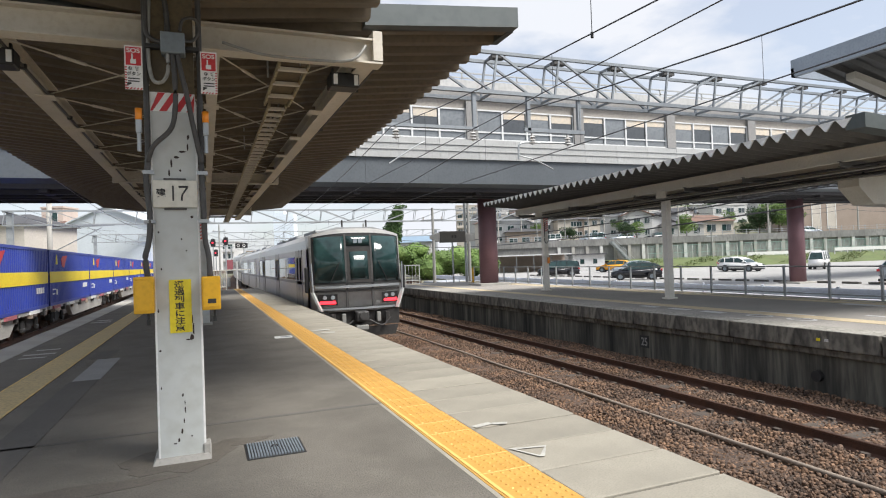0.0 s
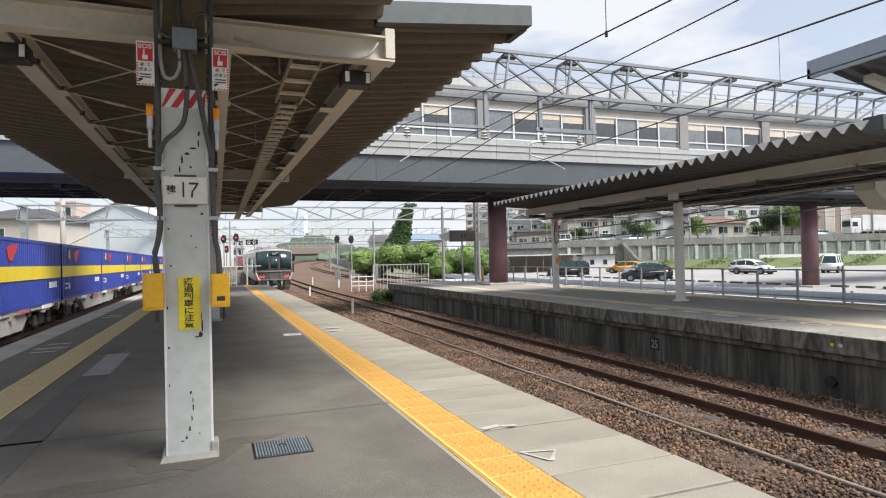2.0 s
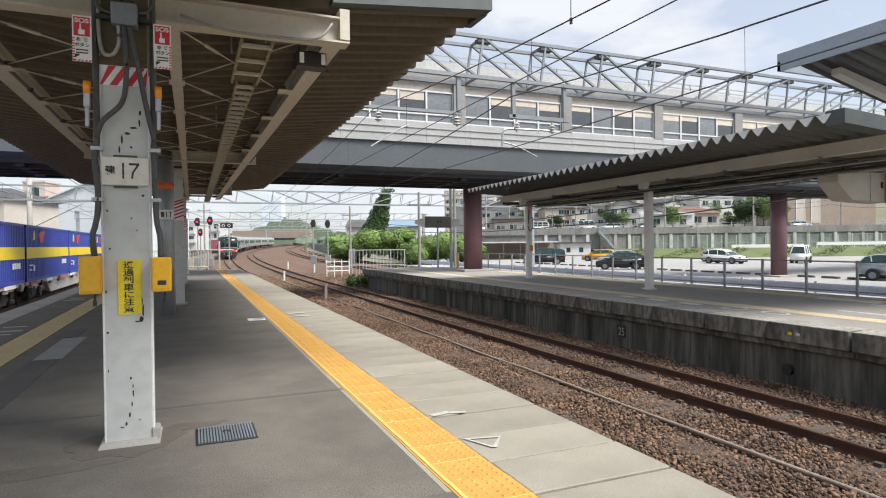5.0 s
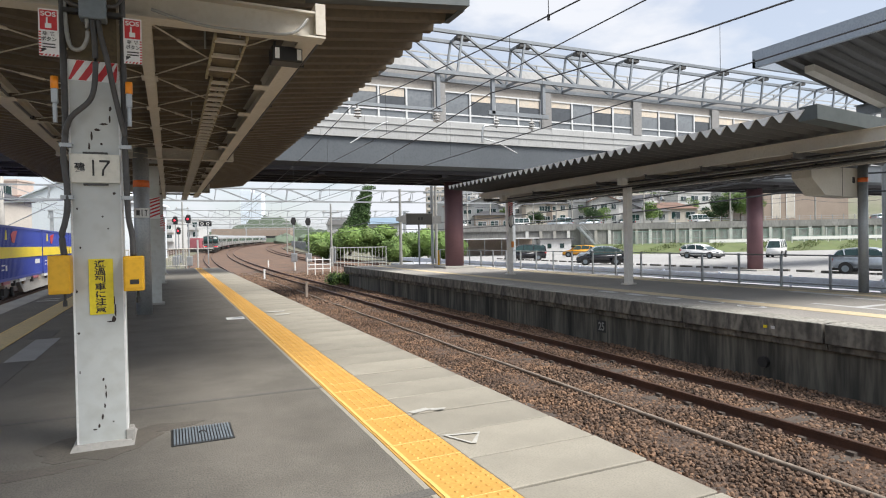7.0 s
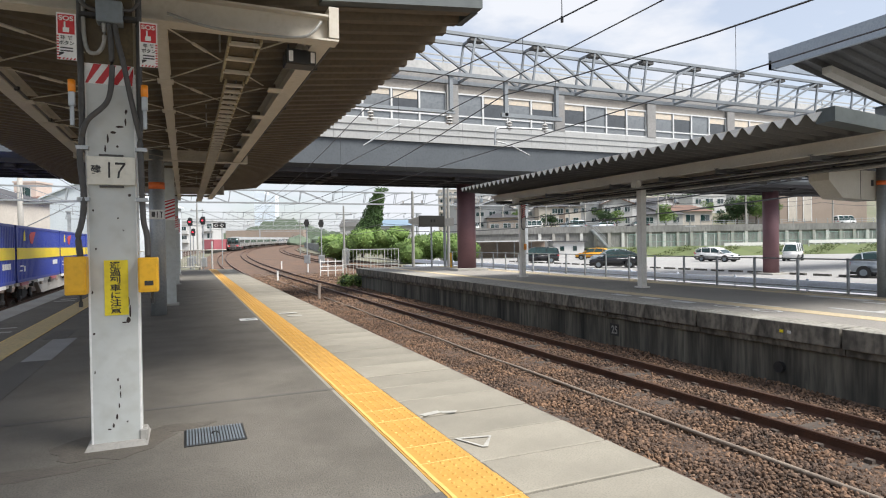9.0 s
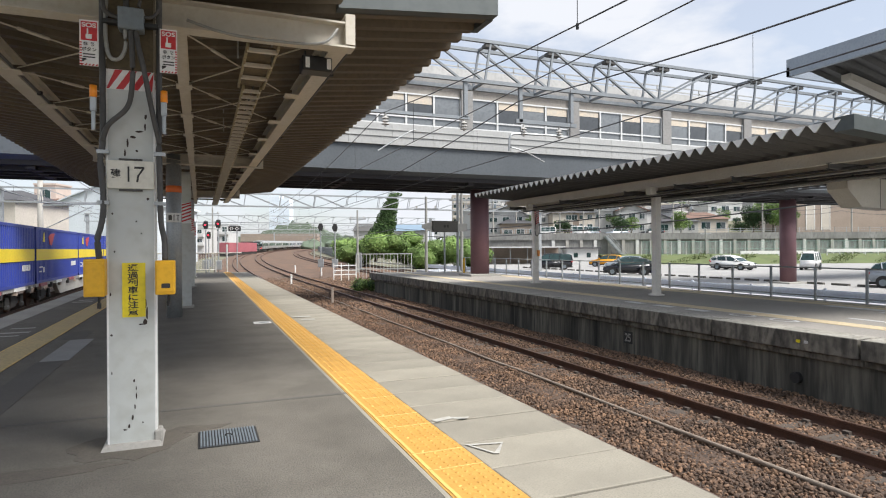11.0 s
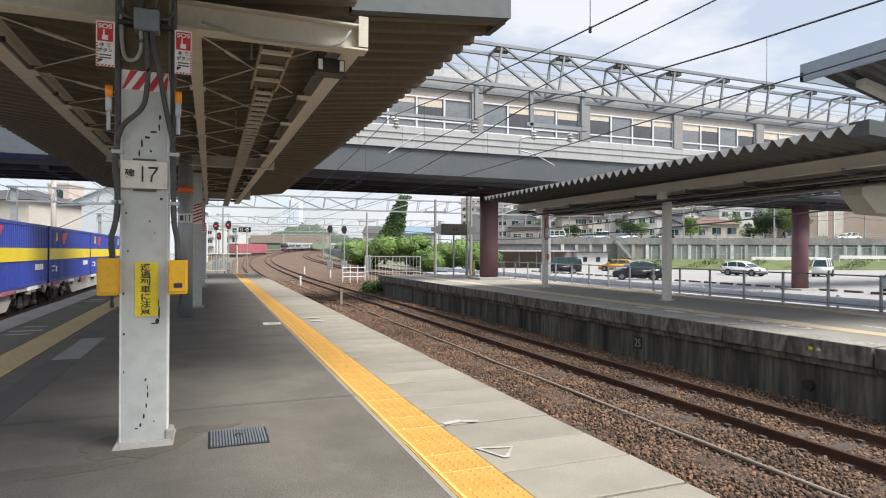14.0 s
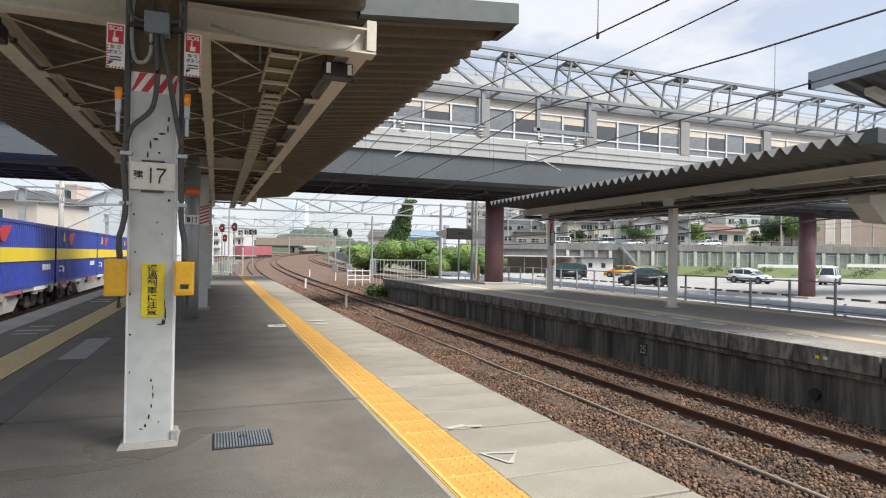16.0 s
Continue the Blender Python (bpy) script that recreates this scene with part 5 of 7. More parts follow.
# ---------------------------------------------------------------- overhead line
def gantry(y, x0, x1, zb, zt, pitch, key, depth=0.75, group="overhead line gantries", posts=()):
    th = thing("overhead_gantry", (0, 0, 0), "grey steel lattice gantry carrying the overhead wires", "gantry", group)
    n = round((x1 - x0) / pitch)
    mid = n // 2
    for yy in (y, y + depth):
        for z, s in ((zb, 0.10), (zt, 0.085)):
            bm = B()
            box(bm, x0, x1, yy - s / 2, yy + s / 2, z - s / 2, z + s / 2)
            part("chord", bm, M[key], th)
    for i in range(n + 1):
        x = x0 + i * pitch
        for yy in (y, y + depth):
            bm = B()
            bar(bm, (x, yy, zb), (x + 0.18, yy, zt), 0.055, 0.055)
            part("upright", bm, M[key], th)
            if i < n:
                bm = B()
                left = x + pitch / 2 < 5.7
                bar(bm, (x + (pitch if left else 0), yy, zb), (x + (0.2 if left else pitch + 0.2), yy, zt), 0.065, 0.055)
                part("diagonal", bm, M[key], th)
        for xa, za in ((x, zb), (x + 0.18, zt)):
            bm = B()
            bar(bm, (xa, y, za), (xa, y + depth, za), 0.06, 0.06)
            part("cross_tie", bm, M[key], th)
        bm = B()
        box(bm, x + 0.02, x + 0.42, y - 0.02, y + 0.2, zt - 0.14, zt - 0.05)
        part("gusset_plate", bm, M["conduit" if key == "truss" else key], th)
    for x in posts:
        bm = B()
        box(bm, x - 0.2, x + 0.2, y + 0.15, y + 0.6, -1.7 + rise(y), zt)
        part("mast", bm, M[key], th)
    return th


def insulator(bm_mat, x, y, z, parent, n=3):
    bm = B()
    for i in range(n):
        rod(bm, (x, y, z + i * 0.075), (x, y, z + i * 0.075 + 0.04), 0.1, 14, 0.05)
    rod(bm, (x, y, z - 0.05), (x, y, z + n * 0.075 + 0.05), 0.03, 8)
    return part("insulator", bm, bm_mat, parent)


def overhead():
    g = gantry(15.0, -14.1, 31.0, 5.74, 6.82, 1.95, "truss", posts=(-13.6, 30.4))
    # drop arms with insulators and registration tubes
    for x, zl in ((-1.0, 4.75), (0.65, 4.75), (2.3, 4.85), (-5.0, 4.8)):
        bm = B()
        box(bm, x - 0.05, x + 0.05, 15.0, 15.1, zl, 5.74)
        part("drop_arm", bm, M["truss"], g)
    part("drop_beam", one_box(0.5, 2.45, 15.0, 15.1, 4.72, 4.83), M["truss"], g)
    part("drop_beam", one_box(-3.6, -0.9, 15.0, 15.1, 4.70, 4.78), M["truss"], g)
    for x, z in ((-1.05, 4.45), (0.75, 4.42), (1.9, 4.42), (-3.2, 4.42)):
        insulator(M["porcelain"], x, 15.05, z, g)
    bm = B()
    tube(bm, smooth_path([(0.3, 15.05, 3.95), (0.32, 15.05, 4.3), (0.45, 15.05, 4.42), (0.9, 15.05, 4.44), (1.9, 15.05, 4.46)]), 0.03)
    part("registration_tube", bm, M["galv"], g)
    bm = B()
    tube(bm, smooth_path([(0.35, 15.05, 4.05), (0.8, 15.05, 3.95), (1.4, 15.05, 3.7)]), 0.018)
    part("steady_arm", bm, M["galv"], g)
    bm = B()
    tube(bm, smooth_path([(-2.4, 15.05, 4.35), (-2.7, 15.05, 4.2), (-3.4, 15.05, 3.75)]), 0.018)
    part("steady_arm", bm, M["galv"], g)
    # wires of the two tracks
    sp = [(-20, 15), (15, 62), (62, 110), (110, 160), (160, 215), (215, 275)]
    def wires(x, z_contact, z_mess, name, sag=0.55, spans=sp, mx=0.0, r=0.0075, drops=True):
        w = thing("overhead_wires", (0, 0, 0), "dark overhead contact wire with messenger wire and droppers", "overhead wire", "overhead wires")
        bm = B()
        pts = []
        y = spans[0][0]
        while y <= spans[-1][1]:
            pts.append((x + bend(y), y, z_contact + rise(y)))
            y += 4
        tube(bm, pts, r, 5)
        part("contact_wire", bm, M["wire"], w)
        bm = B()
        pts = []
        for a, b in spans:
            for k in range(10):
                t = k / 10
                y = a + (b - a) * t
                pts.append((x + mx + bend(y), y, z_mess - sag * 4 * t * (1 - t) + rise(y)))
        tube(bm, pts, r * 1.3, 5)
        part("messenger_wire", bm, M["wire"], w)
        if drops:
            for a, b in spans[:4]:
                n = max(2, int((b - a) / 5))
                for k in range(n):
                    t = (k + 0.5) / n
                    y = a + (b - a) * t
                    bm = B()
                    rod(bm, (x + bend(y), y, z_contact + rise(y)), (x + mx + bend(y), y, z_mess - sag * 4 * t * (1 - t) + rise(y)), 0.005, 4)
                    part("dropper", bm, M["wire"], w)
    wires(-3.35, 3.55, 4.66, "a", sag=0.98)
    wires(0.55, 3.9, 5.3, "b", sag=0.95, r=0.0125)
    wires(-15.4, 3.9, 4.8, "c")
    # feeder wires along the line
    for x, z, r, yy in ((12.0, 3.3, 0.03, 15.0), (12.2, 2.75, 0.03, 15.0), (-17.5, 5.2, 0.012, 15.0), (-12.5, 4.9, 0.012, 15.0)):
        w = thing("feeder_wire", (0, 0, 0), "dark power cable strung along the line", "cable", "feeder wires")
        bm = B()
        pts = []
        for a, b in sp:
            for k in range(10):
                t = k / 10
                y = a + (b - a) * t
                pts.append((x + bend(y), y, z - 0.6 * 4 * t * (1 - t) + rise(y)))
        tube(bm, pts, r, 6)
        part("wire", bm, M["wire"], w)
    # hanging weight insulator near the camera
    h = thing("wire_hanger", (-3.35, 6.6, 3.92), "small wire hanger with insulator on the contact wire", "wire hanger")
    bm = B()
    rod(bm, (0, 0, 0), (0, 0, 0.62), 0.006, 6)
    part("rod", bm, M["wire"], h)
    bm = B()
    rod(bm, (0, 0, -0.02), (0, 0, 0.05), 0.018, 8)
    part("clip", bm, M["dark_metal"], h)
    # gantries further along
    for y, x0, x1 in ((55, -22, 26), (100, -24, 30), (150, -20, 36), (205, -14, 46), (265, -6, 60)):
        gantry(y, x0 + bend(y), x1 + bend(y), 5.0 + rise(y), 6.1 + rise(y), 3.0, "galv", 0.5, posts=(x0 + bend(y) + 0.4, x1 + bend(y) - 0.4))


# ---------------------------------------------------------------- trains
def build_car(name, rear):
    """A stainless suburban car, 20 m long, its middle at the origin, rails at z 0; the tail end faces -y."""
    th = thing(name, (0, 0, 0), "stainless steel suburban train car with red tail lights" if rear else "stainless steel suburban train car with dark window band", "train car", "cars of the departing train")
    W, H0, H1 = 1.46, 0.95, 3.62
    prof = [(-W + 0.05, H0), (W - 0.05, H0), (W, H0 + 0.12), (W, 3.0), (W - 0.08, 3.3), (W - 0.35, 3.52), (0.5, H1), (-0.5, H1), (-W + 0.35, 3.52), (-W + 0.08, 3.3), (-W, 3.0), (-W, H0 + 0.12)]
    bm = B()
    prism(bm, prof, 'y', -9.1 if rear else -9.75, 9.8)
    part("body", bm, M["steel_train"], th)
    bm = B()
    prism(bm, [(-1.1, 3.53), (1.1, 3.53), (0.6, 3.66), (-0.6, 3.66)], 'y', -9.2, 9.6)
    part("roof", bm, M["train_roof"], th)
    for y in (-4.5, 0.5, 5.5):
        bm = B()
        rbox(bm, -0.7, 0.7, y - 1.4, y + 1.4, 3.6, 3.78, 0.06, 2)
        part("air_conditioner", bm, M["train_roof"], th)
    for s in (-1, 1):
        bm = B()
        box(bm, s * W - 0.01, s * W + 0.01, -9.5, 9.7, 1.82, 1.92)
        part("waist_band", bm, M["train_roof"], th)
        for i, y in enumerate((-6.9, -0.05, 6.8)):
            d = thing("door", (0, 0, 0))
            d.parent = th
            bm = B()
            box(bm, s * W - 0.01, s * W + 0.015, y - 0.67, y + 0.67, 1.1, 2.98)
            part("leaf", bm, M["train_front"], d)
            bm = B()
            for o in (-0.69, 0.0, 0.69):
                box(bm, s * W - 0.01, s * W + 0.02, y + o - 0.025, y + o + 0.025, 1.08, 3.0)
            part("seal", bm, M["black"], d)
            bm = B()
            for o in (-0.34, 0.34):
                box(bm, s * W - 0.01, s * W + 0.022, y + o - 0.22, y + o + 0.22, 1.95, 2.75)
            part("pane", bm, M["glass_dark"], d)
        for y0, y1 in ((-5.9, -4.0), (-3.9, -1.0), (0.95, 2.85), (2.95, 5.85), (7.75, 9.3)):
            bm = B()
            box(bm, s * W - 0.01, s * W + 0.012, y0, y1, 1.95, 2.78)
            part("window", bm, M["glass_dark"], th)
    for y in (-6.9, 6.9):
        b = thing("bogie", (0, 0, 0))
        b.parent = th
        bm = B()
        for s in (-1, 1):
            rbox(bm, s * 0.85 - 0.08, s * 0.85 + 0.08, y - 1.4, y + 1.4, 0.35, 0.62, 0.03, 1)
        box(bm, -0.8, 0.8, y - 0.2, y + 0.2, 0.35, 0.7)
        part("frame", bm, M["train_dark"], b)
        for o in (-1.05, 1.05):
            bm = B()
            for s in (-1, 1):
                rod(bm, (s * 0.53, y + o, 0.43), (s * 0.62, y + o, 0.43), 0.43, 18)
            rod(bm, (-0.6, y + o, 0.43), (0.6, y + o, 0.43), 0.07, 8)
            part("wheelset", bm, M["rail"], b)
    for y0, y1 in ((-4.5, -2.2), (-1.9, 0.5), (0.9, 4.2)):
        part("equipment_box", one_box(-1.25, 1.25, y0, y1, 0.28, 0.95, r=0.04), M["train_dark"], th)
    if rear:
        yf = -9.76
        def bow(x):
            return 0.34 * (abs(x) / W) ** 3

        def slope(z):
            return yf + max(0.0, z - 1.9) * 0.13

        def skin(nm, x0, x1, z0, z1, key, o=0.0, par=None, label="", deep=0.04, n=8, crown=0.0):
            """A curved panel of the cab front, standing o proud of it."""
            b2 = B()
            f, g = [], []
            for i in range(n + 1):
                x = x0 + (x1 - x0) * i / n
                za, zb = z0, z1 - crown * (abs(x) / W) ** 2.5
                f.append([b2.verts.new((x, slope(z) + bow(x) - o, z)) for z in (za, (za + zb) / 2, zb)])
                g.append([b2.verts.new((x, slope(z) + bow(x) - o + deep, z)) for z in (za, (za + zb) / 2, zb)])
            for i in range(n):
                for q in range(2):
                    b2.faces.new((f[i][q], f[i + 1][q], f[i + 1][q + 1], f[i][q + 1]))
                    b2.faces.new((g[i][q], g[i][q + 1], g[i + 1][q + 1], g[i + 1][q]))
                b2.faces.new((f[i][0], g[i][0], g[i + 1][0], f[i + 1][0]))
                b2.faces.new((f[i][2], f[i + 1][2], g[i + 1][2], g[i][2]))
            for i in (0, n):
                b2.faces.new((f[i][0], f[i][1], g[i][1], g[i][0]))
                b2.faces.new((f[i][1], f[i][2], g[i][2], g[i][1]))
            return part(nm, b2, M[key], par or th, label, key in ("glass_dark", "train_front"))

        skin("cab_shell", -W, W, 0.98, 3.6, "train_front", 0.0, deep=0.75, n=14, crown=0.2, label="grey stainless cab end")
        skin("windscreen_surround", -1.42, 1.42, 1.84, 3.46, "black", 0.012, n=14, crown=0.13)
        skin("windscreen", -1.36, -0.45, 1.9, 3.36, "glass_dark", 0.024, crown=0.05)
        skin("windscreen", 0.45, 1.36, 1.9, 3.36, "glass_dark", 0.024, crown=0.05)
        skin("gangway_door", -0.38, 0.38, 1.88, 2.98, "train_dark", 0.022, n=4)
        skin("door_pane", -0.29, 0.29, 1.98, 2.86, "glass_dark", 0.034, n=4)
        dd = skin("destination_display", -0.38, 0.38, 3.04, 3.36, "glass_dark", 0.026, n=4)
        for i in range(2):
            skin("lettering_bar", -0.14 + i * 0.16, -0.02 + i * 0.16, 3.13, 3.27, "box_grey", 0.034, dd, n=2, deep=0.01)
        for x in (-0.415, 0.415):
            skin("pillar", x - 0.03, x + 0.03, 1.02, 3.42, "conduit", 0.03, n=2)
        skin("front_rail", -1.36, 1.36, 1.72, 1.8, "galv", 0.06, n=12)
        skin("front_rail", -1.34, 1.34, 1.04, 1.1, "galv", 0.06, n=12)
        # dark raised strip drawn as the shade of a groove
        skin("groove_shade_strip", -1.38, 1.38, 1.6, 1.66, "train_dark", 0.012, n=12)
        for s in (-1, 1):
            xa, xb = sorted((s * 0.72, s * 1.3))
            skin("lamp_case", xa, xb, 1.2, 1.54, "black", 0.025, n=4)
            xa, xb = sorted((s * 0.78, s * 1.24))
            skin("tail_light", xa, xb, 1.24, 1.33, "tail", 0.045, label="glowing red tail light", n=4)
            for x in (0.86, 1.1):
                bm = B()
                rod(bm, (s * x, yf + bow(x) - 0.05, 1.44), (s * x, yf + bow(x) - 0.02, 1.44), 0.065, 12)
                part("head_light", bm, M["galv"], th)
            bm = B()
            bar(bm, (s * 1.22, yf + 0.05, 1.02), (s * 1.46, yf + 0.2, 1.62), 0.12, 0.06)
            part("step_guard", bm, M["white_steel"], th)
            bm = B()
            rod(bm, (s * 1.44, yf + 0.16, 1.6), (s * 1.47, yf + 0.22, 2.5), 0.022, 8)
            part("grab_rail", bm, M["galv"], th)
            bm = B()
            bar(bm, (s * 0.95, slope(1.9) + bow(0.95) - 0.07, 1.84), (s * 0.62, slope(2.5) + bow(0.6) - 0.07, 2.55), 0.03, 0.02)
            part("wiper", bm, M["black"], th)
            bm = B()
            rbox(bm, s * 1.58 - 0.06, s * 1.58 + 0.06, yf + 0.45, yf + 0.56, 1.6, 2.4, 0.03, 1)
            part("mirror", bm, M["black"], th)
        bm = B()
        rbox(bm, -0.2, 0.2, yf - 0.3, yf + 0.25, 0.66, 0.98, 0.04, 2)
        rod(bm, (0, yf - 0.36, 0.84), (0, yf - 0.28, 0.84), 0.12, 14)
        part("coupler", bm, M["conduit"], th)
        part("coupler_pad", one_box(-0.22, 0.18, yf - 0.28, yf, 0.4, 0.56, r=0.03), M["conduit_pale"], th)
        for x0 in (-0.95, -0.62, 0.5, 0.78):
            part("air_valve", one_box(x0, x0 + 0.13, yf - 0.1, yf + 0.05, 0.62, 0.92, r=0.02), M["conduit_pale"] if x0 in (-0.62, 0.5) else M["train_dark"], th)
        for s in (-1, 1):
            bm = B()
            tube(bm, smooth_path([(s * 0.95, yf - 0.08, 0.74), (s * 0.66, yf - 0.12, 0.5), (s * 0.24, yf - 0.1, 0.7)]), 0.028)
            part("air_hose", bm, M["conduit"], th)
        part("underframe", one_box(-1.3, 1.3, yf + 0.12, yf + 1.2, 0.5, 1.0), M["train_dark"], th)
        bm = B()
        prism(bm, [(-1.05, 0.16), (1.15, 0.16), (1.25, 0.46), (-1.1, 0.46)], 'y', yf + 0.1, yf + 0.22)
        part("obstacle_guard", bm, M["train_dark"], th, "dark steel obstacle guard")
        for x in (-0.35, 0.45):
            bm = B()
            rod(bm, (x, -9.0, 3.6), (x, -9.0, 3.9), 0.03, 8)
            part("antenna", bm, M["conduit"], th)
    return th


def on_track(x, y, z=-1.22):
    return pose(x + bend(y), y, z + rise(y), 0.6 if y > 50 else 0, 0, heading(y))


def build_container_train():
    for i in range(9):
        ya = 11.9 + i * 9.9
        c = thing("freight_container", (-14.2, ya, -0.15), "blue corrugated freight container with yellow stripe on a wagon", "container", "blue freight containers")
        L, W, H = 9.55, 2.45, 2.5
        bm = B()
        n = 38
        for s, xx in ((1, 0.0), (-1, -W)):
            pts = []
            for q in range(n):
                p = 0.15 + (L - 0.3) * q / n
                d = (L - 0.3) / n
                pts += [(p, 0), (p + d * 0.4, 0), (p + d * 0.5, -0.02), (p + d * 0.9, -0.02)]
            pts.append((L - 0.15, 0))
            lo = [bm.verts.new((xx + s * h, yy, 0.1)) for yy, h in pts]
            hi = [bm.verts.new((xx + s * h, yy, H - 0.1)) for yy, h in pts]
            for q in range(len(pts) - 1):
                bm.faces.new((lo[q], lo[q + 1], hi[q + 1], hi[q]))
        box(bm, -W + 0.03, -0.03, 0.02, L - 0.02, 0.02, H - 0.03)
        part("wall", bm, M["cont_blue"], c)
        bm = B()
        for yy in (0, L - 0.14):
            for xx in (-W, -0.12):
                box(bm, xx, xx + 0.13, yy, yy + 0.14, 0, H)
        box(bm, -0.12, 0.012, 0, L, 0, 0.12)
        box(bm, -0.12, 0.012, 0, L, H - 0.1, H + 0.01)
        box(bm, -W - 0.01, -W + 0.12, 0, L, H - 0.1, H)
        part("frame", bm, M["cont_blue"], c)
        bm = B()
        box(bm, -0.01, 0.016, 0.0, L, 1.02, 1.52)
        part("stripe", bm, M["cont_yellow"], c, "yellow stripe")
        bm = B()
        for q in range(4):
            box(bm, 0.0, 0.018, L - 1.9 + q * 0.32, L - 1.68 + q * 0.32, 0.62, 0.86)
        box(bm, 0.0, 0.018, 0.5, 1.1, 0.68, 0.74)
        box(bm, 0.0, 0.018, 0.5, 0.9, 0.48, 0.54)
        box(bm, 0.0, 0.018, 1.2, 1.45, 0.45, 0.7)
        part("lettering_bars", bm, M["white"], c)
        bm = B()
        prism(bm, [(1.2, 1.85), (1.55, 1.85), (1.45, 2.3), (1.3, 2.2)], 'x', 0.0, 0.018)
        part("emblem", bm, M["sign_yellow"], c)
        bm = B()
        prism(bm, [(2.5, 1.75), (2.9, 1.7), (3.6, 2.3), (2.7, 2.25), (2.3, 2.1)], 'x', 0.0, 0.018)
        part("emblem", bm, M["red"], c)
    for i in range(5):
        ya = 11.9 + i * 19.8 - 0.1
        w = thing("flat_wagon", (-15.42, ya, 0), "grey steel container flat wagon on rusty bogies", "wagon", "flat wagons")
        L = 19.4
        bm = B()
        box(bm, -1.2, 1.2, 0.1, L, -0.3, -0.16)
        prism(bm, [(4.2, -0.3), (L - 4.2, -0.3), (L - 5.2, -0.9), (5.2, -0.9)], 'x', 0.95, 1.15)
        part("frame", bm, M["wagon"], w)
        for q in range(10):
            bm = B()
            yy = 0.8 + q * 1.98
            box(bm, 1.1, 1.26, yy, yy + 0.22, -0.45, -0.2)
            part("twist_lock", bm, M["dark_metal"] if q % 2 else M["house_brown"], w)
        for q in range(6):
            bm = B()
            yy = 0.6 + q * 3.2
            box(bm, 1.2, 1.27, yy, yy + 1.3, -0.3, -0.17)
            part("step_rail", bm, M["white"] if q % 2 else M["cont_red"], w)
        for yc in (2.2, L - 2.2):
            b = thing("bogie", (0, 0, 0))
            b.parent = w
            bm = B()
            rbox(bm, 0.8, 0.98, yc - 1.2, yc + 1.2, -0.85, -0.6, 0.03, 1)
            rbox(bm, 0.8, 1.02, yc - 0.35, yc + 0.35, -0.95, -0.45, 0.03, 1)
            part("side_frame", bm, M["train_dark"], b)
            bm = B()
            rbox(bm, -0.98, -0.8, yc - 1.2, yc + 1.2, -0.85, -0.6, 0.03, 1)
            part("side_frame", bm, M["train_dark"], b)
            for o in (-0.9, 0.9):
                bm = B()
                for s in (-1, 1):
                    rod(bm, (s * 0.53, yc + o, -0.81), (s * 0.63, yc + o, -0.81), 0.41, 18)
                rod(bm, (-0.6, yc + o, -0.81), (1.0, yc + o, -0.81), 0.07, 8)
                part("wheelset", bm, M["rail"], b)
        for yc in (1.2, 3.2, L - 3.2, L - 1.2):
            bm = B()
            for q in range(3):
                rod(bm, (1.04, yc - 0.12 + q * 0.12, -0.8), (1.04, yc - 0.12 + q * 0.12, -0.5), 0.05, 8)
            rbox(bm, 0.98, 1.12, yc - 0.18, yc + 0.18, -0.95, -0.78, 0.03, 1)
            part("axle_box", bm, M["dark_metal"], w)
        bm = B()
        box(bm, 1.0, 1.1, L * 0.5 - 4, L * 0.5 - 3.4, -0.95, -0.5)
        box(bm, 1.0, 1.1, L * 0.5 + 3, L * 0.5 + 3.5, -0.95, -0.55)
        part("brake_gear", bm, M["dark_metal"], w)


# ---------------------------------------------------------------- assemble
build_ground()
platform_near()
canopy_near()
column_seventeen()
other_columns()
platform_far()
fence_run(8.38, -8.81, 35.99, Z2, 0.93, 32, "grey steel mesh fence along the island platform")
station_bridge()
overhead()
build_container_train()
tracks = [track(-3.25, -20, 480, 60), track(0.532, -20, 400, 60)]
tail_car = build_car("train_car", True)
mid_car = build_car("train_car", False)


# ---------------------------------------------------------------- surroundings, laid out square to the hillside road
SIDE = pose(-7.53, 0.63, 0, 0, 0, -21.35)


def side(u, d, z, rz=0):
    """A pose in the hillside's own directions: u along the slope, d away from the station."""
    return SIDE @ pose(u, d, z, 0, 0, rz)


def put(ob, m):
    ob.matrix_basis = m
    return ob


def leaves(bm_name, blobs, n, size, seed, material, parent=None, label="", flat=0.75):
    """Many small leaf faces scattered through the shells of several clumps."""
    rng = np.random.default_rng(seed)
    vol = np.array([b[3] * b[4] * b[5] for b in blobs]) ** 0.67
    pick = rng.choice(len(blobs), n, p=vol / vol.sum())
    bb = np.array(blobs)[pick]
    v = rng.normal(size=(n, 3))
    v /= np.linalg.norm(v, axis=1)[:, None]
    r = rng.uniform(0.55, 1.08, n) ** 0.6
    c = bb[:, :3] + v * bb[:, 3:6] * r[:, None]
    a = rng.normal(size=(n, 3))
    a /= np.linalg.norm(a, axis=1)[:, None]
    b = np.cross(a, v + rng.normal(scale=0.5, size=(n, 3)))
    b /= np.linalg.norm(b, axis=1)[:, None] + 1e-6
    s = size * rng.uniform(0.5, 1.4, (n, 1))
    q = np.stack([c - a * s, c - b * s * flat * 0.6, c + a * s, c + b * s * flat * 0.6], 1).reshape(-1, 3)
    me = bpy.data.meshes.new(bm_name)
    me.from_pydata(q.tolist(), [], (np.arange(n * 4).reshape(-1, 4)).tolist())
    me.materials.append(material)
    ob = new(bm_name, me)
    ob.parent = parent
    if label:
        ob["label"] = label
    return ob


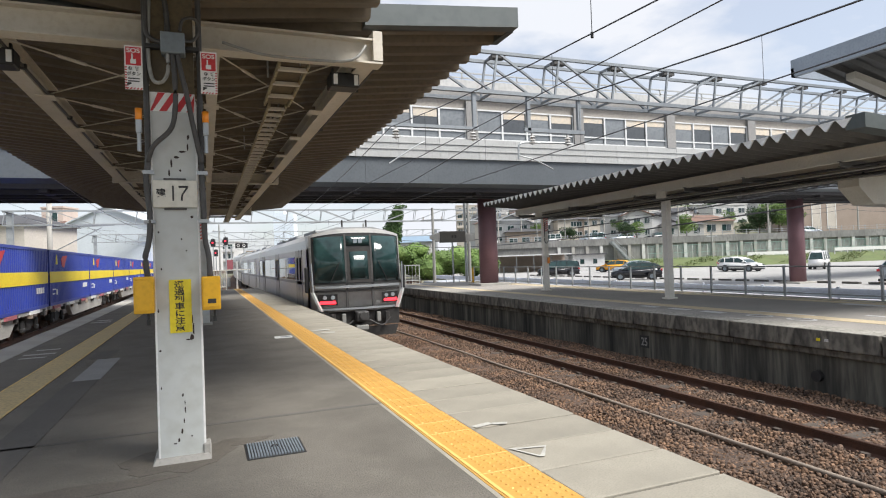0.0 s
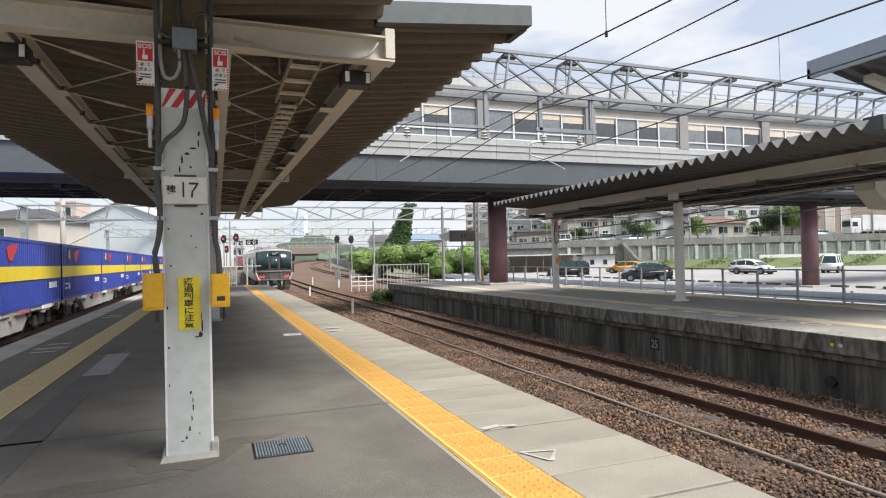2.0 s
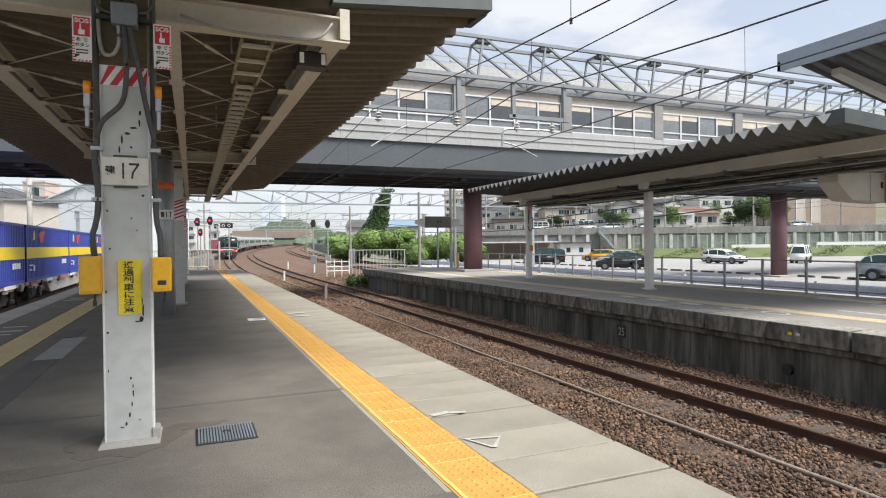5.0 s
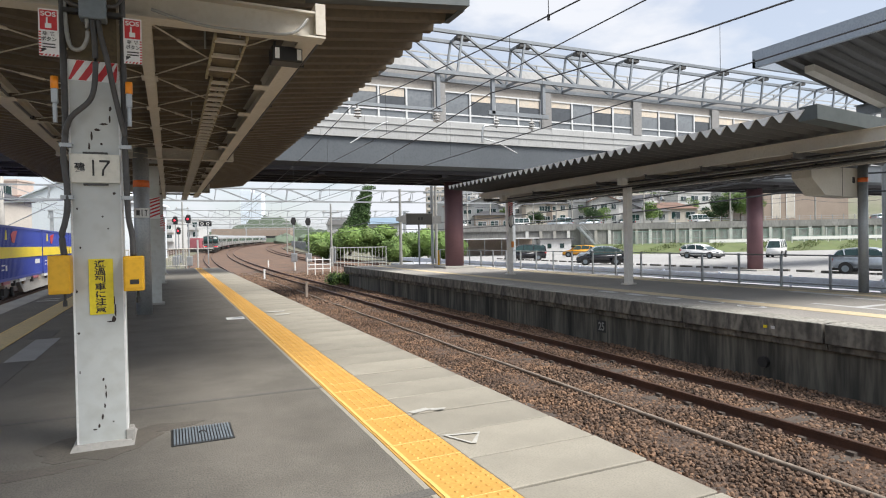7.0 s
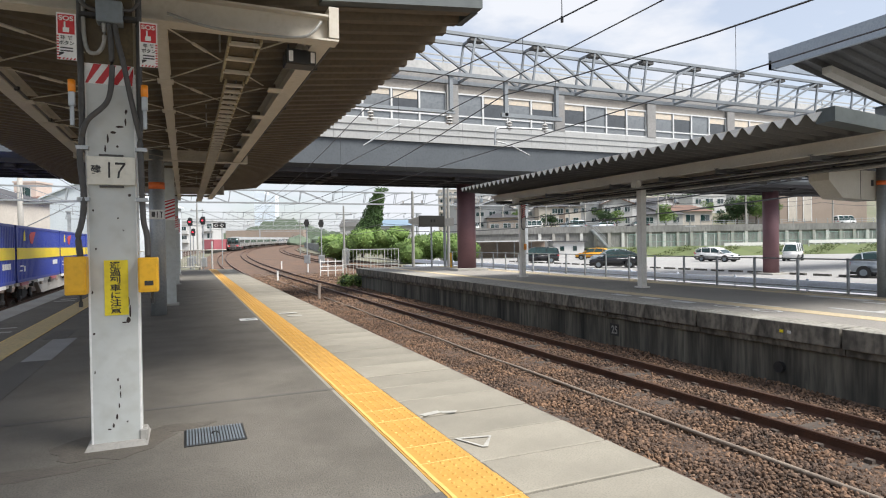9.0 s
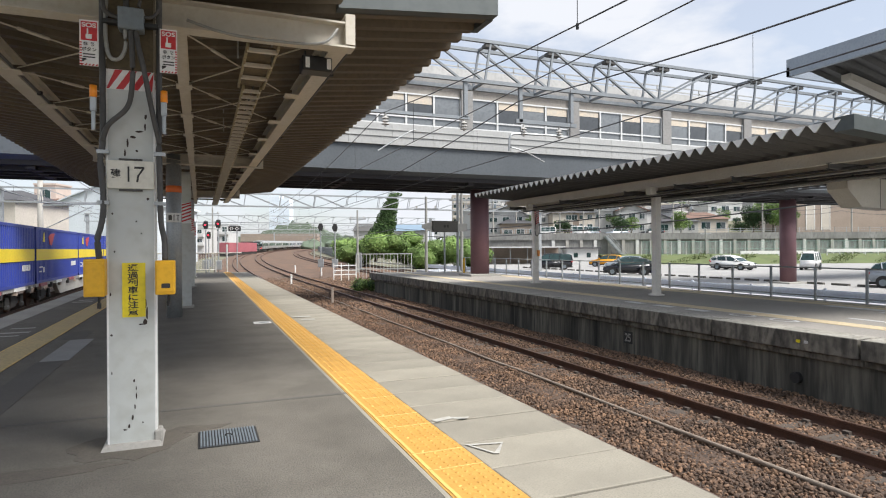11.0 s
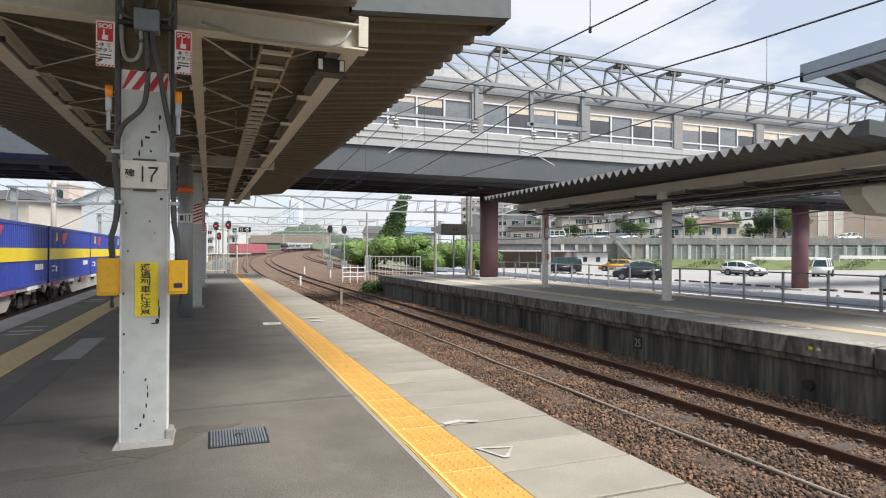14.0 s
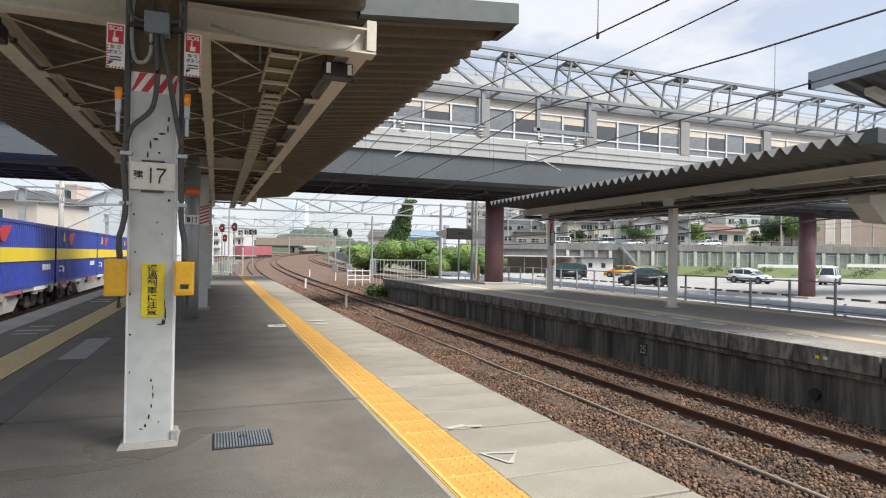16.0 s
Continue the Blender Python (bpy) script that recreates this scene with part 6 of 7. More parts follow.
def core(bm, blobs, shrink=0.8):
    for x, y, z, a, b, c in blobs:
        m = Matrix.Translation((x, y, z)) @ Matrix.Diagonal((a * shrink, b * shrink, c * shrink, 1))
        r = bmesh.ops.create_icosphere(bm, subdivisions=2, radius=1.0, matrix=m)
        for v in r["verts"]:
            v.co += noise.noise_vector(v.co * 0.9) * 0.25 * min(a, b, c)


def build_tree(m, h, r, seed, label, key="leaf"):
    t = thing("tree", (0, 0, 0), label, "tree", "trees behind the car park")
    t.matrix_basis = m
    rng = random.Random(seed)
    bm = B()
    rod(bm, (0, 0, -0.3), (0.1, 0, h * 0.55), 0.16, 8, 0.09)
    for k in range(5):
        a = k * 1.26 + rng.uniform(-0.3, 0.3)
        rod(bm, (0.05, 0, h * (0.3 + 0.05 * k)), (math.cos(a) * r * 0.6, math.sin(a) * r * 0.6, h * (0.6 + 0.05 * k)), 0.06, 6, 0.025)
    part("trunk", bm, M["bark"], t)
    blobs = []
    for k in range(11):
        a = rng.uniform(0, 6.28)
        d = rng.uniform(0, 0.75) * r
        blobs.append((math.cos(a) * d, math.sin(a) * d, h * rng.uniform(0.45, 0.95), r * rng.uniform(0.3, 0.5), r * rng.uniform(0.3, 0.5), r * rng.uniform(0.22, 0.4)))
    leaves("crown", blobs, 3200, r * 0.055, seed, M[key], t)
    return t


def build_house(u, d, z, w, h, deep, key, roof, seed, label, storeys=2, cols=3, rz=0, name="house", roof_key="roof_tile"):
    """A house with storeys of windows; roof 'gable', 'hip' or 'flat'."""
    t = thing(name, (0, 0, 0), label, "house" if name == "house" else "building", "houses on the hillside")
    t.matrix_basis = side(u, d, z, rz)
    rng = random.Random(seed)
    bm = B()
    box(bm, -w / 2, w / 2, 0, deep, -2.0, h)
    if roof == 'gable':
        prism(bm, [(-w / 2, h), (w / 2, h), (0, h + w * 0.2)], 'y', 0, deep)
    part("wall", bm, M[key], t)
    bm = B()
    o = 0.45
    if roof == 'gable':
        for s in (-1, 1):
            prism(bm, [(s * (w / 2 + o), h - o * 0.4), (0, h + w * 0.2 + 0.02), (0, h + w * 0.2 + 0.24), (s * (w / 2 + o), h - o * 0.4 + 0.18)], 'y', -o, deep + o)
    elif roof == 'hip':
        a = [bm.verts.new(p) for p in ((-w / 2 - o, -o, h), (w / 2 + o, -o, h), (w / 2 + o, deep + o, h), (-w / 2 - o, deep + o, h))]
        b = [bm.verts.new(p) for p in ((-w * 0.22, deep * 0.5, h + w * 0.17), (w * 0.22, deep * 0.5, h + w * 0.17))]
        for f in ((a[0], a[1], b[1], b[0]), (a[1], a[2], b[1]), (a[2], a[3], b[0], b[1]), (a[3], a[0], b[0]), (a[3], a[2], a[1], a[0])):
            bm.faces.new(f)
    else:
        box(bm, -w / 2 - 0.15, w / 2 + 0.15, -0.15, deep + 0.15, h, h + 0.35)
    part("roof", bm, M[roof_key if roof != 'flat' else key], t)
    fh = h / storeys
    for s in range(storeys):
        for c in range(cols):
            if rng.random() < 0.12:
                continue
            ww = w / cols * rng.uniform(0.42, 0.66)
            wh = fh * rng.uniform(0.36, 0.5)
            x = -w / 2 + w * (c + 0.5) / cols
            zz = fh * (s + 0.52)
            win = part("window", one_box(x - ww / 2 - 0.07, x + ww / 2 + 0.07, -0.07, 0.02, zz - wh / 2 - 0.07, zz + wh / 2 + 0.07), M["win_frame"], t)
            part("pane", one_box(x - ww / 2, x - 0.03, -0.085, -0.06, zz - wh / 2, zz + wh / 2), M["glass_dark"], win)
            part("pane", one_box(x + 0.03, x + ww / 2, -0.085, -0.06, zz - wh / 2, zz + wh / 2), M["glass" if rng.random() < 0.5 else "glass_dark"], win)
        if name == "apartment_block" and s:
            part("balcony", one_box(-w / 2, w / 2, -0.9, 0.0, fh * s - 0.1, fh * s + 0.85), M[key], t)
    return t


def build_car_body(kind, key, label):
    """A car: length along x, front at +x, wheels on z 0."""
    L, W, low, belt, roof = {
        'hatch': (4.4, 1.76, [(-2.18, 0.42), (-1.9, 0.3), (1.95, 0.27), (2.2, 0.38), (2.2, 0.62), (1.95, 0.78), (1.15, 0.95), (0.0, 0.97), (-1.2, 1.0), (-2.05, 1.04), (-2.2, 0.8)],
                  [(-2.05, 1.02), (1.2, 0.94)], [(-1.95, 1.2), (-1.5, 1.43), (-0.6, 1.5), (0.15, 1.46), (0.55, 1.3)]),
        'van': (3.4, 1.48, [(-1.69, 0.4), (-1.5, 0.28), (1.5, 0.27), (1.7, 0.4), (1.7, 0.85), (1.5, 1.06), (-1.68, 1.08)],
                [(-1.67, 1.06), (1.52, 1.05)], [(-1.62, 1.75), (-1.45, 1.87), (0.9, 1.86), (1.12, 1.74)]),
        'minivan': (4.75, 1.78, [(-2.36, 0.42), (-2.1, 0.3), (2.1, 0.28), (2.38, 0.42), (2.36, 0.78), (1.95, 0.98), (-2.33, 1.06)],
                    [(-2.32, 1.04), (1.85, 0.98)], [(-2.22, 1.6), (-1.9, 1.8), (0.3, 1.8), (0.9, 1.66)]),
        'suv': (4.35, 1.8, [(-2.12, 0.5), (-1.9, 0.36), (1.9, 0.34), (2.16, 0.48), (2.16, 0.8), (1.8, 0.95), (1.05, 1.05), (-2.0, 1.12), (-2.18, 0.9)],
                [(-2.0, 1.1), (1.1, 1.04)], [(-1.75, 1.38), (-1.2, 1.53), (-0.2, 1.56), (0.25, 1.48), (0.5, 1.36)]),
    }[kind]
    c = thing("parked_car", (0, 0, 0), label, "car", "parked cars")
    bm = B()
    prism(bm, low, 'y', -W / 2, W / 2)
    for v in bm.verts:
        v.co.y *= 1.0 - 0.12 * max(0.0, (abs(v.co.x) - L * 0.36) / (L * 0.14)) - 0.04 * max(0.0, v.co.z - 0.75)
    bmesh.ops.bevel(bm, geom=list(bm.edges), offset=0.07, segments=3, affect='EDGES')
    part("body", bm, M[key], c, "", True)
    # glasshouse, leaning inwards to the roof
    half = W / 2 - 0.06
    top = max(p[1] for p in roof)
    def inward(z):
        return half - 0.17 * (z - belt[0][1]) / (top - belt[0][1])
    ring = [belt[0]] + roof + [belt[1]]
    bm = B()
    a = [bm.verts.new((x, -inward(z), z)) for x, z in ring]
    b = [bm.verts.new((x, inward(z), z)) for x, z in ring]
    for k in range(len(ring)):
        n = (k + 1) % len(ring)
        bm.faces.new((a[k], a[n], b[n], b[k]))
    bm.faces.new(a[::-1])
    bm.faces.new(b)
    part("glasshouse", bm, M["glass_dark"], c, "dark tinted windows")
    # roof panel following the curve, pillars and waist trim
    bm = B()
    up = [(x, z + 0.035) for x, z in roof]
    if roof:
        lo = [[bm.verts.new((x, s * (inward(z) + 0.02), z - 0.05)) for s in (-1, 1)] for x, z in roof]
        hi = [[bm.verts.new((x, s * (inward(z) - 0.02), z)) for s in (-1, 1)] for x, z in up]
        for k in range(len(roof) - 1):
            bm.faces.new((hi[k][0], hi[k + 1][0], hi[k + 1][1], hi[k][1]))
            for s in (0, 1):
                bm.faces.new((lo[k][s], lo[k + 1][s], hi[k + 1][s], hi[k][s]))
        for k in (0, -1):
            bm.faces.new((lo[k][0], lo[k][1], hi[k][1], hi[k][0]))
    part("roof", bm, M[key], c, "", True)
    for s in (-1, 1):
        ends = [(belt[1], roof[-1], 0.05), (belt[0], roof[0], 0.09)]
        mids = (0.36, 0.64) if kind in ('minivan', 'van') else (0.45, 0.78)
        for t in mids:
            xb = belt[1][0] + (belt[0][0] - belt[1][0]) * t
            zr = top - 0.05
            ends.append(((xb, 1.0), (xb - 0.12, zr), 0.035))
        for p, q, w in ends:
            bm = B()
            bar(bm, (p[0], s * (inward(p[1]) + 0.005), p[1] - 0.02), (q[0], s * (inward(q[1]) + 0.005), q[1]), w * 1.6, 0.03)
            part("pillar", bm, M[key], c)
        part("tail_light", one_box(-L / 2 - 0.01, -L / 2 + 0.2, s * (W / 2 - 0.24) - 0.15, s * (W / 2 - 0.24) + 0.15, 0.8, 0.94, r=0.02), M["red"], c)
        part("headlight", one_box(L / 2 - 0.32, L / 2 - 0.03, s * (W / 2 - 0.3) - 0.15, s * (W / 2 - 0.3) + 0.13, 0.6, 0.74, r=0.03), M["glass"], c)
        part("door_mirror", one_box(belt[1][0] - 0.5, belt[1][0] - 0.32, s * (W / 2 + 0.04) - 0.08, s * (W / 2 + 0.04) + 0.08, 0.98, 1.1, r=0.03), M[key], c)
        for x in (-L * 0.3, L * 0.31):
            w = thing("wheel", (0, 0, 0))
            w.parent = c
            bm = B()
            rod(bm, (x, s * (W / 2 - 0.2), 0.32), (x, s * (W / 2 + 0.012), 0.32), 0.325, 20)
            part("tyre", bm, M["rubber"], w)
            bm = B()
            rod(bm, (x, s * (W / 2 - 0.0), 0.32), (x, s * (W / 2 + 0.02), 0.32), 0.2, 12)
            part("rim", bm, M["box_grey"], w)
            bm = B()
            rod(bm, (x, s * (W / 2 - 0.12), 0.35), (x, s * (W / 2 + 0.004), 0.35), 0.38, 20)
            part("wheel_arch", bm, M["black"], w)
    part("bumper", one_box(-L / 2 + 0.03, L / 2 - 0.03, -W / 2 + 0.12, W / 2 - 0.12, 0.2, 0.36, r=0.03), M["black"], c)
    return c


def guard_rail(name, pts, z, key, label, post=2.0):
    g = thing(name, (0, 0, 0), label, "guard rail", "guard rails")
    for a, b in zip(pts, pts[1:]):
        a, b = Vector((*a, z)), Vector((*b, z))
        n = max(1, int((b - a).length / post))
        for k in range(n + 1):
            p = a.lerp(b, k / n)
            bm = B()
            rod(bm, (p.x, p.y, z - 0.2), (p.x, p.y, z + 0.78), 0.055, 8)
            part("post", bm, M[key], g)
        bm = B()
        bar(bm, a + Vector((0, 0, 0.55)), b + Vector((0, 0, 0.55)), 0.03, 0.34)
        for zz in (0.46, 0.64):
            bar(bm, a + Vector((-0.03, 0, zz)), b + Vector((-0.03, 0, zz)), 0.05, 0.09)
        part("beam", bm, M[key], g)


HOUSES = (
    (14.02, 128, 1.91, 6, 5.0, 8, 'house_grey', 'gable', 1, 'grey house with dark tiled roof', 2, 3, 'roof_tile'),
    (15.97, 112, 1.63, 7, 4.2, 8, 'house_brown', 'hip', 2, 'brown wooden house with dark roof', 1, 3, 'roof_tile'),
    (19.94, 165, 5.67, 12, 5.0, 9, 'house_blue', 'flat', 3, 'blue-walled flat-roofed building on the slope', 2, 5, 'roof_tile'),
    (25.64, 150, 5.7, 9, 4.5, 8, 'house_cream', 'hip', 4, 'cream house with brown tiled roof', 2, 3, 'roof_brown'),
    (27.88, 120, 4.6, 8.5, 3.6, 8, 'house_cream', 'hip', 5, 'cream two-storey house with dark tiled roof', 2, 4, 'roof_tile'),
    (23.73, 125, 4.26, 6, 3.8, 8, 'house_white', 'gable', 6, 'white house with dark gable roof', 2, 2, 'roof_tile'),
    (37.1, 135, 5.26, 8, 5.5, 8, 'house_grey', 'hip', 7, 'grey rendered house with tiled roof', 2, 3, 'roof_brown'),
    (44.31, 170, 9.82, 9, 5.0, 9, 'house_white', 'flat', 8, 'white flat-roofed house high on the slope', 2, 4, 'roof_tile'),
    (37.99, 178, 11.06, 8, 4.5, 9, 'house_grey', 'hip', 9, 'grey house under a dark roof', 2, 3, 'roof_tile'),
    (31.58, 190, 11.72, 10, 5.5, 9, 'house_white', 'hip', 10, 'white house with dark hipped roof', 2, 3, 'roof_tile'),
    (47.59, 150, 6.69, 8, 6.5, 9, 'house_brown', 'hip', 11, 'brown rendered house with balcony', 2, 3, 'roof_tile'),
    (42.45, 118, 4.1, 9, 2.6, 8, 'house_white', 'gable', 12, 'low white house with dark gable roof', 1, 3, 'roof_tile'),
    (47.21, 116, 3.83, 8, 2.4, 8, 'house_grey', 'hip', 13, 'low grey house with dark tiled roof', 1, 3, 'roof_tile'),
    (53.6, 118, 3.98, 9, 2.8, 8, 'house_cream', 'hip', 14, 'cream house with dark tiled roof', 1, 3, 'roof_brown'),
    (68.22, 140, 5.94, 8, 5.5, 8, 'house_white', 'flat', 15, 'white boxy house on the slope', 2, 3, 'roof_tile'),
    (85.13, 150, 7.4, 10, 6.0, 8, 'house_grey', 'hip', 16, 'grey house behind the trees', 2, 3, 'roof_tile'),
    (16.33, 190, 6.87, 9, 5.0, 9, 'house_cream', 'hip', 17, 'cream house with brown roof far up the slope', 2, 3, 'roof_brown'),
    (57.27, 195, 14.38, 9, 5.0, 9, 'house_cream', 'hip', 18, 'cream house near the top of the slope', 2, 3, 'roof_tile'),
)
TREES = [(57.72, 108, 5.0, 3.2, 'leaf_dark'), (60.16, 106, 5.8, 3.4, 'leaf'), (63.33, 108, 5.0, 2.6, 'leaf'), (57.75, 112, 3.6, 2.4, 'leaf_dark'), (36.28, 170, 5, 3, 'leaf_dark')]
SIGNALS = [(-23.65, 62, 3.83, 1), (-21.64, 60, 3.86, 1), (-26.37, 70, 2.96, 1), (-12.6, 66, 3.7, 0), (-10.7, 64, 3.55, 0)]
POLES = [(-8.3, 64, 5.4), (-0.68, 45, 5.18), (1.95, 44, 5.76), (22.96, 110, 9.93), (43.6, 96, 4.3), (-29.61, 80, 6.98), (-24.25, 120, 6.18), (16.95, 105, 8.05)]


def surroundings():
    # kerbs and guard rail beside the road
    guard_rail("guard_rail", [(14.0, -10), (14.0, 58)], -1.05, "guard", "white steel guard rail along the road", 3.2)
    y = 18.0
    for k in range(30):
        ob = part("kerb_stone", one_box(-0.12, 0.12, -0.55, 0.55, -0.02, 0.14, r=0.02), M["asphalt_dark"])
        put(tagged(ob, "dark low kerb stone between road and car park", "kerb stone", "kerb stones"), pose(30.0, y, -1.21))
        y += 1.65
    bm = B()
    box(bm, 20.5, 20.9, -40, 110, -1.5, -0.98)
    setting("kerb", bm, M["concrete"], "pale concrete kerb", "kerb")
    bm = B()
    box(bm, 8.6, 14.2, -40, 62, -1.6, -1.23)
    setting("verge", bm, M["asphalt"], "narrow grey verge behind the platform", "pavement")
    # cars in the car park
    for kind, key, x, y, rz, label in (
            ('hatch', "car_black", 28.3, 44.4, 138, "black hatchback parked in the car park"),
            ('hatch', "car_silver", 36.5, 55.0, 150, "pale blue estate car parked behind a black car"),
            ('hatch', "car_yellow", 41.3, 64.5, 130, "orange-yellow kei car parked in the car park"),
            ('hatch', "car_white", 55.0, 84.5, 170, "white estate car parked in the car park"),
            ('minivan', "car_black", 30.2, 60.3, 155, "black minivan seen from behind in the car park"),
            ('van', "car_white", 45.5, 92.0, 165, "white kei van parked by the sheds"),
            ('hatch', "car_white", 45.5, 48.5, -80, "white estate car parked on pale asphalt"),
            ('hatch', "car_white", 49.0, 52.0, -80, "white car parked behind another white car"),
            ('van', "car_white", 52.2, 44.6, 205, "white kei van parked beside the grass bank"),
            ('suv', "car_silver", 31.0, 22.6, -72, "silver two-tone compact SUV parked near the fence")):
        put(build_car_body(kind, key, label), pose(x, y, -1.205, 0, 0, rz))
    # grass bank, retaining wall and upper road
    bm = B()
    rng = random.Random(8)
    n = 60
    prev = None
    for i in range(n + 1):
        u = 26.97 + i * 2.4
        cur = [bm.verts.new((u, 84 + rng.uniform(-0.4, 0.4), -1.3)), bm.verts.new((u, 87, -0.75 + rng.uniform(-0.15, 0.15))), bm.verts.new((u, 91, -0.1 + rng.uniform(-0.15, 0.15))), bm.verts.new((u, 100, 0.1))]
        if prev:
            for k in range(3):
                bm.faces.new((prev[k], prev[k + 1], cur[k + 1], cur[k]))
        prev = cur
    put(setting("grass_bank", bm, M["grass"], "green grassy bank below the retaining wall", "grass bank"), SIDE)
    blobs = [(27.29 + k * 1.5, 85.5 + (k % 5) * 1.3, -1.0 + (k % 5) * 0.24, 1.4, 1.0, 0.35) for k in range(80)]
    put(tagged(leaves("bank_grass", blobs, 9000, 0.2, 5, M["grass"], None, "", 0.35), "tufts of green grass and weeds on the bank", "grass", "", "stuff"), SIDE)
    w = thing("retaining_wall", (0, 0, 0), "weathered grey concrete retaining wall with pilasters", "retaining wall", "", "structure")
    w.matrix_basis = SIDE
    part("wall", one_box(6.23, 130, 100, 102, -2, 3.4), M["ret_wall"], w)
    part("coping", one_box(6.23, 130, 99.7, 102, 2.55, 3.65), M["ret_wall"], w, "projecting concrete upper band")
    for k in range(46):
        u = 19.45 + k * 2.35
        part("pilaster", one_box(u, u + 0.5, 99.75, 100, -1.5, 2.55), M["concrete"] if k % 3 else M["kerb_white"], w)
    f = thing("road_railing", (0, 0, 0), "grey railing on top of the retaining wall", "railing")
    f.matrix_basis = SIDE
    for k in range(60):
        u = 7.18 + k * 2.0
        part("post", one_box(u, u + 0.07, 99.9, 99.97, 3.65, 4.5), M["fence_metal"], f)
    for z in (3.6, 3.95, 4.3):
        part("rail", one_box(7.18, 7.18 + 120, 99.92, 99.96, z, z + 0.05), M["fence_metal"], f)
    f = thing("net_fence", (0, 0, 0), "pale green net fence in front of the retaining wall", "fence")
    f.matrix_basis = SIDE
    for k in range(26):
        u = 33.18 + k * 2.4
        part("post", one_box(u, u + 0.09, 96, 96.09, -0.6, 2.2), M["white_steel"], f)
    for z in (-0.2, 0.9, 2.1):
        part("rail", one_box(33.18, 33.18 + 60, 96, 96.05, z, z + 0.06), M["net_green"], f)
    bm = B()
    u = 33.18
    while u < 33.18 + 60:
        box(bm, u, u + 0.03, 96.02, 96.04, -0.3, 2.1)
        u += 0.2
    tagged(part("net", bm, M["net_green"], f, "green net"), "", "", "", "stuff")
    g = thing("guard_rail", (0, 0, 0), "white guard rail on the grass bank", "guard rail", "guard rails")
    g.matrix_basis = SIDE
    for a, b, zr in ((47.2, 58.6, 0.1), (60.7, 82.0, 0.35)):
        part("beam", one_box(a, b, 92, 92.1, zr, zr + 0.5), M["white"], g)
        k = a
        while k < b:
            part("post", one_box(k, k + 0.12, 92.1, 92.2, -0.8, zr + 0.45), M["white"], g)
            k += 2.0
    # stairs up the wall
    s = thing("steel_stairs", (0, 0, 0), "grey steel stairs climbing the retaining wall", "stairs")
    s.matrix_basis = SIDE
    for k in range(16):
        t = k / 15
        part("tread", one_box(31.6 - t * 3.4, 31.6 - t * 3.4 + 0.35, 98.2, 99.6, -0.9 + t * 4.0, -0.83 + t * 4.0), M["galv"], s)
    for yy in (98.2, 99.6):
        bm = B()
        bar(bm, (31.6 + 0.3, yy, -1.0), (31.6 - 3.4, yy, 3.1), 0.08, 0.3)
        part("stringer", bm, M["galv"], s)
        bm = B()
        bar(bm, (31.6 + 0.3, yy, 0.0), (31.6 - 3.4, yy, 4.1), 0.05, 0.06)
        part("handrail", bm, M["galv"], s)
    # hillside ground behind the wall
    bm = B()
    us = [6.23, 20, 40, 60, 90, 140, 220]
    ds = [(101, 3.1), (112, 3.2), (130, 5.5), (160, 11.0), (200, 15.0), (260, 17.0)]
    rows = [[bm.verts.new((u * (1 + (d - 101) * 0.004), d, z if i else z * 0.4)) for i, u in enumerate(us)] for d, z in ds]
    for a, b in zip(rows, rows[1:]):
        for i in range(len(us) - 1):
            bm.faces.new((a[i], a[i + 1], b[i + 1], b[i]))
    put(setting("hillside", bm, M["ground"], "built-up hillside behind the station", "ground"), SIDE)
    # low sheds and carport
    sh = thing("shed", (0, 0, 0), "small white flat-roofed shed beside the car park", "shed")
    sh.matrix_basis = side(21.69, 88, -1.2)
    part("wall", one_box(-2.3, 2.3, 0, 3, 0, 2.3), M["house_white"], sh)
    part("roof", one_box(-2.6, 2.6, -0.4, 3.3, 2.3, 2.5), M["roof_tile"], sh)
    for x in (-1.3, 0.6):
        part("window", one_box(x, x + 0.6, -0.03, 0.02, 1.0, 1.7), M["glass_dark"], sh)
    cp = thing("carport", (0, 0, 0), "long open carport with a thin white roof", "carport")
    cp.matrix_basis = side(12.83, 90, -1.2)
    part("roof", one_box(-7.0, 6.6, -1.0, 4.5, 2.5, 2.66), M["house_white"], cp)
    for k in range(6):
        part("post", one_box(-6.8 + k * 2.6, -6.7 + k * 2.6, 0, 0.1, 0, 2.5), M["galv"], cp)
    part("back_wall", one_box(-7.0, 6.6, 4.4, 4.5, 0, 2.5), M["house_brown"], cp)
    # houses: along the upper road and up the slope
    for u0, d, zb, w_, h_, dp, key, rf, sd, lb, st, co, rk in HOUSES:
        build_house(u0, d, zb, w_, h_, dp, key, rf, sd, lb, st, co, 0, "house", rk)
    build_house(62.96, 175, 9.24, 20, 9.5, 10, "house_white", 'flat', 21, "long white apartment block with balconies on the slope", 3, 7, 0, "apartment_block")
    build_house(72.61, 165, 8.01, 13, 8.5, 10, "house_white", 'flat', 22, "white apartment block with balconies", 3, 5, 0, "apartment_block")
    build_house(87.5, 215, 17.15, 22, 12, 10, "house_grey", 'flat', 23, "grey apartment block at the top of the slope", 4, 8, 0, "apartment_block")
    build_house(10.64, 230, 7.39, 8, 14, 9, "house_cream", 'flat', 24, "pale apartment tower behind the gantry", 5, 3, 0, "apartment_block")
    rng = random.Random(31)
